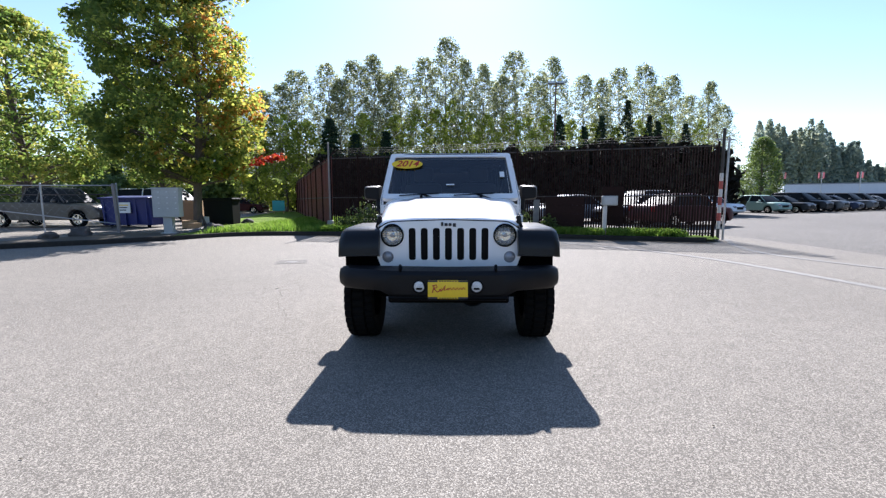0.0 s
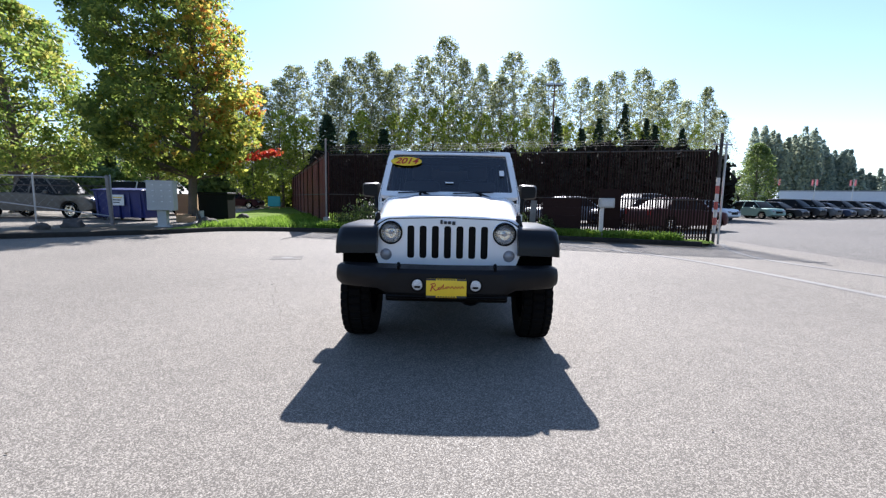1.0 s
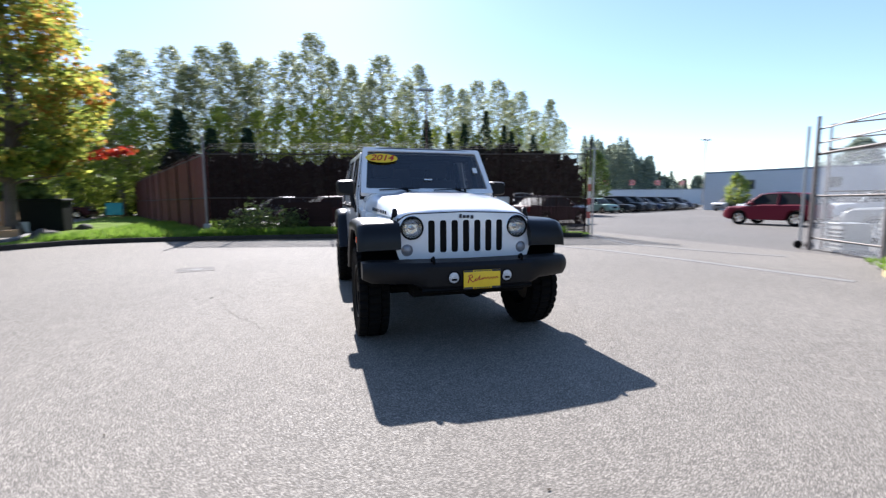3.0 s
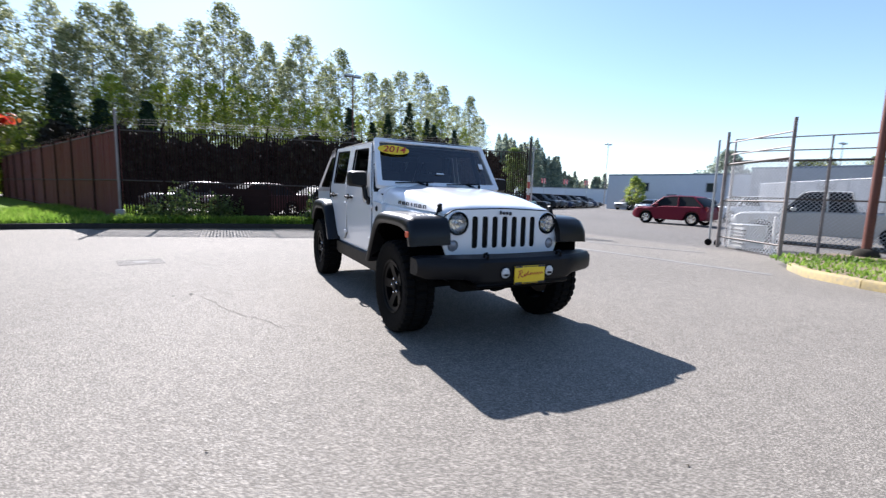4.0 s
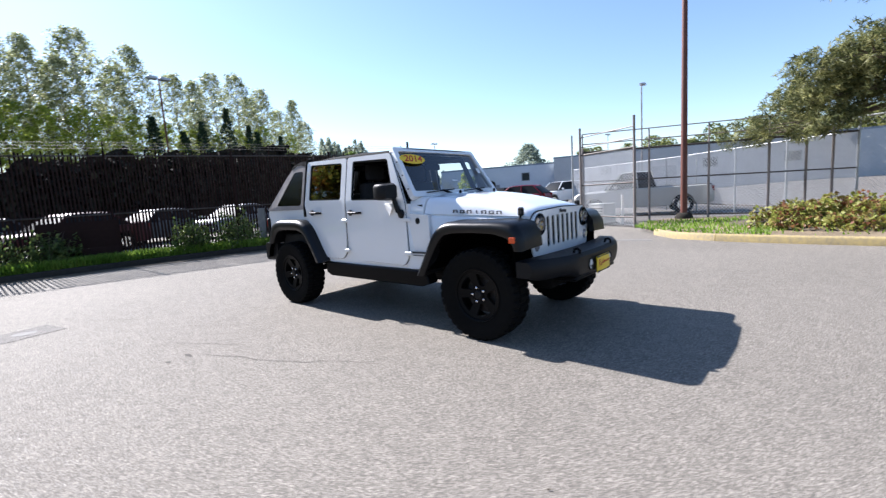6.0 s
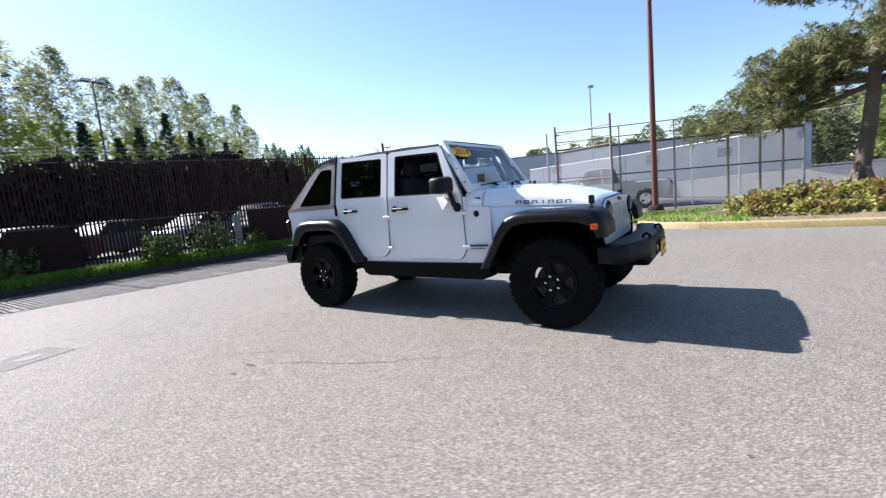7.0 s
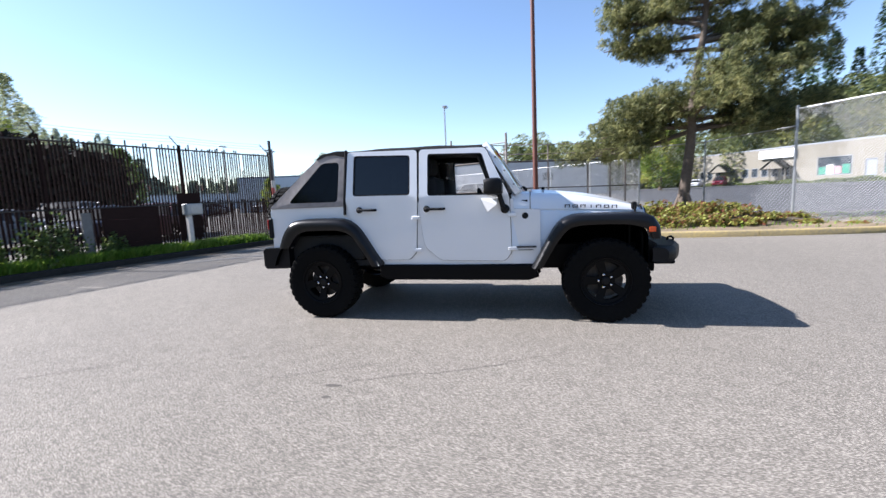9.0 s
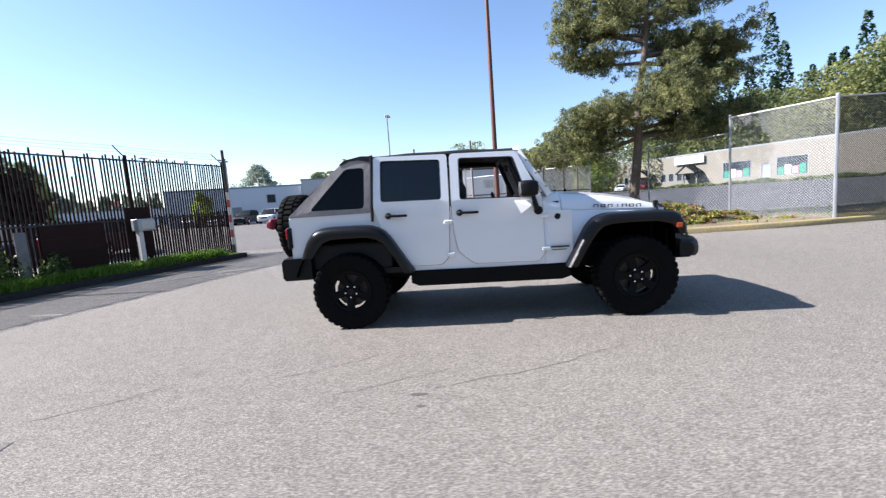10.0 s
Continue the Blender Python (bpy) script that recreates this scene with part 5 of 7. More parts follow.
# tub and cowl sides, with the rear wheel opening cut out
arch = [(2.33, 0.57), (2.43, 0.76), (2.535, 0.92), (2.615, 0.98), (2.71, 1.012), (2.95, 1.018), (3.13, 1.012), (3.21, 0.985), (3.275, 0.91), (3.34, 0.80), (3.40, 0.70)]
tub_side = [(0.62, 0.56), (2.30, 0.56)] + arch + [(3.50, 0.60), (3.57, 0.78), (3.575, 1.18), (3.55, 1.225), (2.62, 1.225), (2.60, 1.225), (0.95, 1.22), (0.86, 1.215), (0.86, 1.12), (0.60, 1.10), (0.60, 0.60)]
for s in (-1, 1):
    side_plate("body_side", tub_side, [], M["white_paint"], jeep, s, 0.775, 0.05)
bm = bmesh.new()
plate(bm, rounded([(-0.74, 0.60), (0.74, 0.60), (0.765, 1.225), (-0.765, 1.225)], 0.04), [], "y", 3.53, 3.575)
tail = part("tailgate", bm, M["white_paint"], jeep)
# floor and firewall
bm = bmesh.new()
box(bm, -0.72, 0.72, 0.75, 3.54, 0.55, 0.61)
box(bm, -0.72, 0.72, 0.72, 0.78, 0.55, 1.2)
box(bm, -0.72, 0.72, 2.5, 3.54, 0.61, 0.9, 0.03)
part("cabin_floor", bm, M["interior"], jeep, smooth=0)


def hood_half(y):
    return 0.587 + (0.735 - 0.587) * min(1, max(0, (y + 0.46) / 1.30)) ** 0.85


def hood_mid(y):
    return 1.105 + 0.185 * (1 - (1 - min(1, (y + 0.46) / 1.30)) ** 1.6)


# hood: rounded shoulders, a low raised middle, rounded nose
bm = bmesh.new()
rings = []
for i in range(22):
    f = i / 21
    y = -0.475 + 1.165 * f
    w, zm, zs = hood_half(y), hood_mid(y), 1.055 + 0.062 * (y + 0.46) / 1.3
    drop = 0.05 * max(0, 1 - f / 0.06) ** 2
    ring = []
    for k in range(25):
        u = math.sin(math.pi / 2 * (-1 + 2 * k / 24))
        x = w * u
        a = abs(u)
        z = zm - (zm - zs - 0.02) * (a ** 20) - 0.02 * a ** 3
        bulge = 0.018 * max(0, min(1, (0.62 - a) / 0.1)) * min(1, f * 4)
        ring.append((x, y, z + bulge - drop))
    ring += [(w * 1.004, y, zs), (w * 0.985, y, zs - 0.02), (-w * 0.985, y, zs - 0.02), (-w * 1.004, y, zs)]
    rings.append(ring)
loft(bm, rings)
hood = part("hood", bm, M["white_paint"], jeep, smooth=50)
# cowl panel between hood and windscreen
bm = bmesh.new()
rings = []
for y in (0.70, 0.80, 0.88):
    w, zm = hood_half(y) + 0.01, hood_mid(y) + 0.002
    us = [math.sin(math.pi / 2 * (-1 + 2 * k / 20)) for k in range(21)]
    rings.append([(w * u, y, zm - (zm - 1.15) * abs(u) ** 26 - 0.02 * abs(u) ** 3) for u in us] + [(w, y, 1.05), (-w, y, 1.05)])
loft(bm, rings)
part("cowl", bm, M["white_paint"], jeep, smooth=50)
# fender sides under the hood line
for s in (-1, 1):
    bm = bmesh.new()
    rings = []
    for i in range(20):
        y = -0.44 + 1.32 * i / 19
        w = hood_half(y) + (0.018 if y < 0.5 else 0.018 + 0.022 * (y - 0.5) / 0.4)
        zt = 1.052 + 0.062 * (y + 0.46) / 1.3 - 0.012
        zl = 0.94 if y < 0.36 else 0.94 - 0.38 * min(1, (y - 0.36) / 0.25)
        rings.append([(s * w, y, zl), (s * w, y, zt - 0.02), (s * (w - 0.02), y, zt), (s * (w - 0.06), y, zt), (s * (w - 0.06), y, zl)])
    loft(bm, rings)
    part("fender_side", bm, M["white_paint"], jeep, smooth=50)

# grille with seven slots
bm = bmesh.new()
outline = rounded([(-0.565, 0.685), (0.565, 0.685), (0.625, 0.86), (0.60, 1.02), (0.50, 1.085), (0.0, 1.10), (-0.50, 1.085), (-0.60, 1.02), (-0.625, 0.86)], 0.05)
slots = []
for k in range(7):
    c = (k - 3) * 0.1015
    slots.append(rounded([(c - 0.029, 0.765), (c + 0.029, 0.765), (c + 0.029, 1.035), (c - 0.029, 1.035)], 0.022, 3))
rnd = [arc(s * 0.47, 0.975, 0.098, 0, 345, 23) for s in (-1, 1)] + [arc(s * 0.512, 0.792, 0.05, 0, 345, 15) for s in (-1, 1)]
plate(bm, outline, slots + rnd, "y", -0.50, -0.490)
for v in bm.verts:
    v.co.y += 0.10 * max(0, abs(v.co.x) - 0.42) ** 1.2 + 0.06 * max(0, v.co.z - 0.95)
grille = part("grille", bm, M["white_paint"], jeep, "white grille with seven upright slots", 25)
bm = bmesh.new()
plate(bm, [(p[0] * 1.012, 0.89 + (p[1] - 0.89) * 1.045) for p in outline], [[(p[0] * 0.955, 0.89 + (p[1] - 0.89) * 0.93) for p in outline]], "y", -0.478, -0.470)
part("hood_gap", bm, M["satin_black"], jeep, "dark gap round the grille", 0)
bm = bmesh.new()
box(bm, -0.37, 0.37, -0.483, -0.45, 0.72, 1.06)
box(bm, -0.56, 0.56, -0.36, -0.34, 0.70, 1.04)
part("radiator", bm, M["satin_black"], jeep, "black radiator behind the slots", 0)
bm = bmesh.new()
for ex, ew, eh, ez in ((-0.052, 0.020, 0.034, 0.0), (-0.020, 0.026, 0.024, 0.0), (0.014, 0.026, 0.024, 0.0), (0.050, 0.026, 0.030, -0.007)):
    box(bm, ex - ew / 2, ex + ew / 2, -0.508, -0.497, 1.052 + ez, 1.052 + ez + eh, 0.004, 1)
part("emblem", bm, M["black_print"], grille, "small dark emblem bar")
for s in (-1, 1):
    bm = bmesh.new()
    lathe(bm, [(0.01, 0.03), (0.05, 0.022), (0.083, -0.005), (0.093, -0.028), (0.1, -0.024), (0.1, 0.02)], "y", (s * 0.47, -0.472, 0.975), 28)
    hl = part("headlight", bm, M["lamp_bowl"], jeep, "round headlight with a bright bowl")
    bm = bmesh.new()
    lathe(bm, [(0.085, 0), (0.075, -0.015), (0.05, -0.026), (0.005, -0.031)], "y", (s * 0.47, -0.496, 0.975), 28)
    part("lens", bm, M["lamp_glass"], hl, "clear domed lens").visible_shadow = False
    bm = bmesh.new()
    lathe(bm, [(0.046, -0.0262), (0.046, -0.0300), (0.051, -0.0285), (0.051, -0.0250)], "y", (s * 0.47, -0.496, 0.975), 24, caps=False)
    lathe(bm, [(0.015, -0.028), (0.015, -0.032), (0.002, -0.0335)], "y", (s * 0.47, -0.496, 0.975), 14)
    box(bm, s * 0.47 - 0.07, s * 0.47 + 0.07, -0.5235, -0.519, 0.9725, 0.9775)
    part("lens_ring", bm, M["signal"], hl, "darker ring and bar in the lamp")
    bm = bmesh.new()
    lathe(bm, [(0.018, 0.04), (0.019, 0.0), (0.012, -0.006), (0.003, -0.007)], "y", (s * 0.47, -0.47, 0.975), 16)
    part("bulb_shield", bm, M["chrome"], hl)
    bm = bmesh.new()
    lathe(bm, [(0.0965, 0.0), (0.0965, -0.036), (0.0925, -0.039), (0.086, -0.036), (0.084, -0.02)], "y", (s * 0.47, -0.472, 0.975), 28, caps=False)
    part("bezel", bm, M["satin_black"], hl, "thin dark bezel")
    bm = bmesh.new()
    lathe(bm, [(0.049, 0.02), (0.049, -0.012), (0.041, -0.014), (0.039, -0.010), (0.036, -0.022), (0.02, -0.030), (0.004, -0.032)], "y", (s * 0.512, -0.475, 0.792), 20)
    part("turn_signal", bm, M["signal"], jeep, "grey round turn signal")


# flares over the wheels
def flare(path_out, path_in, s, front):
    bm = bmesh.new()
    rings = []
    for (yo, zo), (yi, zi) in zip(path_out, path_in):
        dy, dz = yo - yi, zo - zi
        rings.append([(s * (0.575 if front else 0.66), yo, zo + 0.012), (s * 0.855, yo, zo + 0.006), (s * 0.902, yo - dy * 0.12, zo - dz * 0.10), (s * 0.919, yo - dy * 0.35, zo - dz * 0.35), (s * 0.919, yi + dy * 0.2, zi + dz * 0.2), (s * 0.905, yi, zi), (s * 0.87, yi, zi), (s * (0.575 if front else 0.66), yi + dy * 0.4, zi + dz * 0.5)])
    loft(bm, rings)
    return part("front_flare" if front else "rear_flare", bm, M["flare_plastic"], jeep, "black plastic wheel flare", 40)


f_out = smooth_line([(0.69, 0.53), (0.57, 0.74), (0.46, 0.93), (0.38, 1.005), (0.28, 1.035), (0.0, 1.035), (-0.29, 1.03), (-0.42, 1.0), (-0.475, 0.91), (-0.485, 0.80)], 0.06)
f_in = smooth_line([(0.59, 0.53), (0.475, 0.73), (0.37, 0.88), (0.31, 0.925), (0.22, 0.94), (0.0, 0.945), (-0.22, 0.935), (-0.33, 0.905), (-0.385, 0.86), (-0.40, 0.80)], 0.06)
r_out = smooth_line([(2.25, 0.57), (2.37, 0.77), (2.49, 0.96), (2.58, 1.04), (2.68, 1.075), (2.95, 1.085), (3.17, 1.08), (3.29, 1.045), (3.37, 0.95), (3.44, 0.78)], 0.06)
r_in = smooth_line([(2.35, 0.57), (2.455, 0.75), (2.56, 0.90), (2.63, 0.94), (2.72, 0.962), (2.95, 0.965), (3.11, 0.96), (3.19, 0.93), (3.245, 0.87), (3.31, 0.78)], 0.06)


def resample(pts, n):
    q = [Vector(p) for p in pts]
    d = [0]
    for a, b in zip(q, q[1:]):
        d.append(d[-1] + (b - a).length)
    out = []
    for i in range(n):
        t = d[-1] * i / (n - 1)
        k = max(j for j in range(len(d)) if d[j] <= t + 1e-9)
        k = min(k, len(q) - 2)
        f = (t - d[k]) / max(1e-9, d[k + 1] - d[k])
        out.append(tuple(q[k].lerp(q[k + 1], f)))
    return out


for s in (-1, 1):
    flare(resample(f_out, 30), resample(f_in, 30), s, True)
    flare(resample(r_out, 30), resample(r_in, 30), s, False)
    bm = bmesh.new()
    box(bm, s * 0.917 - 0.006, s * 0.917 + 0.006, -0.425, -0.365, 0.865, 0.915, 0.005, 1)
    part("side_marker", bm, M["orange"], jeep, "amber side marker")
    # dark liners inside the wheel openings
    for cy, r in ((0.0, 0.585), (2.94, 0.60)):
        bm = bmesh.new()
        n = 16
        rings = [[(s * x, cy + r * math.cos(0.3 + 2.54 * k / n), 0.40 + r * 1.03 * math.sin(0.3 + 2.54 * k / n)) for k in range(n + 1)] for x in (0.42, 0.88)]
        loft(bm, rings, caps=False, closed=False)
        bm.faces.new([bm.verts.new((s * 0.42, cy + r * math.cos(0.3 + 2.54 * k / n), 0.40 + r * 1.03 * math.sin(0.3 + 2.54 * k / n))) for k in range(n + 1)])
        part("wheel_liner", bm, M["liner"], jeep)

# splash panels between the grille and the wheels
for s in (-1, 1):
    bm = bmesh.new()
    box(bm, min(s * 0.55, s * 0.76), max(s * 0.55, s * 0.76), -0.45, -0.42, 0.52, 0.86, 0.01, 1)
    part("splash_panel", bm, M["satin_black"], jeep)
# bumpers
bm = bmesh.new()
rings = []
for x in np.linspace(-0.89, 0.89, 31):
    a = abs(x)
    y0 = -0.755 + 0.02 * (a / 0.5) ** 2 + 0.36 * max(0, a - 0.5) ** 1.25
    zt = 0.722 + 0.008 * a
    zb = 0.515 if a < 0.44 else 0.515 + 0.05 * min(1, (a - 0.44) / 0.08)
    dep = 0.24 if a < 0.5 else 0.24 - 0.10 * (a - 0.5) / 0.37
    e = 0.03
    if a > 0.865:
        y0 += 0.04
        zt -= 0.02
        zb += 0.02
    rings.append([(x, y0 + e, zb), (x, y0, zb + e), (x, y0 - 0.006, (zb + zt) / 2), (x, y0, zt - e), (x, y0 + e, zt), (x, y0 + dep, zt + 0.004), (x, y0 + dep, zb)])
loft(bm, rings)
fb = part("front_bumper", bm, M["black_plastic"], jeep, "heavy black front bumper", 40)
bm = bmesh.new()
box(bm, -0.47, 0.47, -0.725, -0.52, 0.49, 0.53, 0.02)
part("bumper_lip", bm, M["satin_black"], fb)
# plain black box that fills the space under the bumper
bm = bmesh.new()
box(bm, -0.50, 0.50, -0.52, -0.34, 0.42, 0.52, 0.02)
part("under_bumper_box", bm, M["rubber"], jeep, "black box under the bumper")
for s in (-1, 1):
    bm = bmesh.new()
    tube(bm, [(s * 0.37, -0.665, 0.715), (s * 0.37, -0.67, 0.752), (s * 0.37, -0.70, 0.762), (s * 0.37, -0.722, 0.742), (s * 0.37, -0.715, 0.715)], 0.012, 7)
    part("tow_hook", bm, M["satin_black"], fb, "black steel tow hook")
    bm = bmesh.new()
    lathe(bm, [(0.054, 0.02), (0.054, -0.010), (0.046, -0.014), (0.042, 0.0)], "y", (s * 0.22, -0.758, 0.608), 22, caps=False)
    fog = part("fog_lamp", bm, M["satin_black"], jeep, "round fog lamp in a dark ring")
    bm = bmesh.new()
    lathe(bm, [(0.043, 0.0), (0.041, -0.008), (0.027, -0.014), (0.004, -0.016)], "y", (s * 0.22, -0.758, 0.608), 22)
    part("lens", bm, M["fog_glass"], fog, "bright ribbed fog lens")
    bm = bmesh.new()
    box(bm, s * 0.22 - 0.022, s * 0.22 + 0.022, -0.777, -0.772, 0.586, 0.602, 0.003, 1)
    part("lens_bar", bm, M["satin_black"], fog)
bm = bmesh.new()
box(bm, -0.152, 0.152, -0.795, -0.785, 0.518, 0.664, 0.006, 2)
plate_ob = part("dealer_plate", bm, M["yellow"], jeep, "yellow dealer plate with red script")
bm = bmesh.new()
stroke = [(-0.118, 0.565), (-0.104, 0.612), (-0.118, 0.618), (-0.088, 0.628), (-0.080, 0.611), (-0.104, 0.596), (-0.080, 0.571), (-0.058, 0.584), (-0.046, 0.602), (-0.062, 0.592), (-0.052, 0.577), (-0.036, 0.595), (-0.020, 0.622), (-0.026, 0.582), (-0.004, 0.594), (0.006, 0.606), (0.000, 0.586), (0.020, 0.604), (0.030, 0.588), (0.044, 0.606), (0.058, 0.588), (0.072, 0.606), (0.082, 0.588), (0.096, 0.606), (0.106, 0.590), (0.120, 0.607), (0.130, 0.592)]
tube(bm, [(u, -0.7962, z + 0.0015) for u, z in stroke], 0.0046, 6)
for v in bm.verts:
    v.co.y = -0.7962 + (v.co.y + 0.7962) * 0.35
part("script_line", bm, M["red_print"], plate_ob, "dark red flowing script line")
for z0, z1 in ((0.518, 0.534), (0.650, 0.664)):
    for u0, u1 in ((-0.152, -0.078), (0.078, 0.152)):
        bm = bmesh.new()
        box(bm, u0, u1, -0.797, -0.794, z0, z1, 0.001, 1)
        part("plate_edge", bm, M["black_print"], plate_ob, "black strip of the plate holder")
    for u in np.linspace(-0.06, 0.06, 7):
        bm = bmesh.new()
        box(bm, u - 0.007, u + 0.007, -0.7975, -0.795, (z0 + z1) / 2 - 0.004, (z0 + z1) / 2 + 0.004)
        part("print_bar", bm, M["black_print"], plate_ob, smooth=0)
bm = bmesh.new()
rings = []
for x in np.linspace(-0.82, 0.82, 17):
    a = abs(x)
    y1 = 3.735 - 0.05 * max(0, (a - 0.6) / 0.22) ** 2
    rings.append([(x, 3.36 if a > 0.7 else 3.5, 0.545), (x, y1 - 0.03, 0.54), (x, y1, 0.575), (x, y1, 0.745), (x, y1 - 0.03, 0.775), (x, 3.36 if a > 0.7 else 3.5, 0.78)])
loft(bm, rings)
part("rear_bumper", bm, M["black_plastic"], jeep, "black rear bumper", 40)

# sills and underbody
for s in (-1, 1):
    bm = bmesh.new()
    prism(bm, [(0.66, 0.55), (2.30, 0.57), (2.30, 0.44), (2.22, 0.405), (0.72, 0.395), (0.62, 0.43)], "x", s * 0.66, s * 0.80, 0.012, 1)
    part("rock_rail", bm, M["satin_black"], jeep, "black steel rock rail")
bm = bmesh.new()
for s in (-1, 1):
    box(bm, s * 0.42 - 0.05, s * 0.42 + 0.05, -0.55, 3.5, 0.46, 0.58, 0.01, 1)
box(bm, -0.35, 0.35, 0.6, 1.9, 0.36, 0.5, 0.03, 1)
box(bm, -0.5, 0.5, -0.45, 0.6, 0.5, 0.72)
tube(bm, [(0.3, 1.8, 0.4), (0.5, 2.4, 0.45), (0.52, 3.5, 0.47)], 0.035, 8)
part("chassis", bm, M["satin_black"], jeep)
for cy in (0.0, 2.947):
    bm = bmesh.new()
    tube(bm, [(-0.78, cy, WHEEL_Z), (0.78, cy, WHEEL_Z)], 0.04, 10)
    lathe(bm, [(0.02, -0.12), (0.1, -0.09), (0.135, 0), (0.1, 0.09), (0.02, 0.12)], "y", (0.22 if cy < 1 else 0.0, cy, WHEEL_Z), 16)
    tube(bm, [(-0.6, cy - 0.14, 0.44), (0.6, cy - 0.17, 0.5)], 0.018, 6)
    part("axle", bm, M["satin_black"], jeep)


# wheels
def make_wheel(parent, m, side, spare=False):
    w = new("spare_wheel" if spare else "wheel")
    w.parent = parent
    w.matrix_local = m
    w.empty_display_size = 0.1
    bm = bmesh.new()
    R = TIRE_R
    half = [(0.225, 0.100), (0.30, 0.122), (0.345, 0.124), (0.365, 0.127), (0.392, 0.122), (R - 0.003, 0.102), (R, 0.062), (R - 0.014, 0.058), (R - 0.014, 0.048), (R, 0.044)]
    prof = [(r, -x) for r, x in half] + half[::-1]
    rings_t = lathe(bm, prof, "x", (0, 0, 0), 136, caps=False)
    for i, ring in enumerate(rings_t):
        x = prof[i][1]
        for k, v in enumerate(ring):
            if prof[i][0] < 0.36:
                continue
            lane = 0 if x < -0.055 else 2 if x > 0.055 else 1
            groove = (k + 2 * (lane == 1)) % 4 == 3 or (k + 2 * (lane == 1)) % 4 == 2 and lane != 1 and prof[i][0] < 0.39
            v.co.yz = v.co.yz * (1 - (0.016 if prof[i][0] > 0.39 else 0.02) / R if groove else 1)
    part("tyre", bm, M["rubber"], w, "chunky black all-terrain tyre", 25)
    bm = bmesh.new()
    holes = []
    for k in range(5):
        c = 90 + 72 * k + 36
        o = arc(0, 0, 0.185, c - 23, c + 23, 5)
        i = arc(0, 0, 0.085, c + 12, c - 12, 2)
        holes.append(o + i)
    plate(bm, arc(0, 0, 0.212, 0, 352.5, 47), holes, "x", side * 0.03, side * 0.065)
    for v in bm.verts:
        r = math.hypot(v.co.y, v.co.z)
        v.co.x += side * 0.03 * max(0, (r - 0.08) / 0.13)
    lathe(bm, [(0.205, side * 0.07), (0.218, side * 0.105), (0.232, side * 0.112), (0.236, side * 0.10), (0.225, side * 0.02), (0.225, -side * 0.10)], "x", (0, 0, 0), 48, caps=False)
    part("rim", bm, M["satin_black"], w, "satin black five-spoke rim", 30)
    bm = bmesh.new()
    lathe(bm, [(0.04, side * 0.05), (0.038, side * 0.082), (0.03, side * 0.09), (0.004, side * 0.092)], "x", (0, 0, 0), 20)
    part("hub_cap", bm, M["black_plastic"], w)
    bm = bmesh.new()
    lathe(bm, [(0.17, -side * 0.03), (0.17, -side * 0.0), (0.05, side * 0.0)], "x", (0, 0, 0), 24)
    part("brake_disc", bm, M["galv_dark"], w, "dull steel brake disc")
    for k in range(5):
        a = radians(90 + 72 * k)
        bm = bmesh.new()
        lathe(bm, [(0.011, side * 0.06), (0.011, side * 0.082), (0.006, side * 0.086), (0.001, side * 0.086)], "x", (0, 0.063 * math.cos(a), 0.063 * math.sin(a)), 8)
        part("wheel_nut", bm, M["chrome"], w, "bright wheel nut")
    return w


for s in (-1, 1):
    for cy in (0.0, 2.947):
        make_wheel(jeep, pose(s * 0.779, cy, WHEEL_Z, 17 * s + cy * 20), s)
spare = make_wheel(jeep, pose(0.05, 3.79, 1.08, 0, 0, 90), 1, True)

# doors with frames and glass
rear_door = rounded([(2.645, 1.25), (2.62, 1.79), (1.845, 1.765), (1.845, 1.25), (1.88, 0.70), (1.96, 0.62), (2.27, 0.62), (2.38, 0.70), (2.57, 1.00)], 0.035, 3)
rear_hole = rounded([(1.925, 1.30), (2.565, 1.315), (2.55, 1.745), (1.92, 1.715)], 0.035, 3)
front_door = rounded([(1.825, 1.25), (1.82, 1.765), (1.13, 1.745), (0.895, 1.25), (0.885, 0.68), (0.95, 0.595), (1.62, 0.61), (1.78, 0.75), (1.815, 0.95)], 0.04, 3)
front_hole = rounded([(1.735, 1.285), (1.73, 1.715), (1.165, 1.69), (1.035, 1.265)], 0.03, 3)
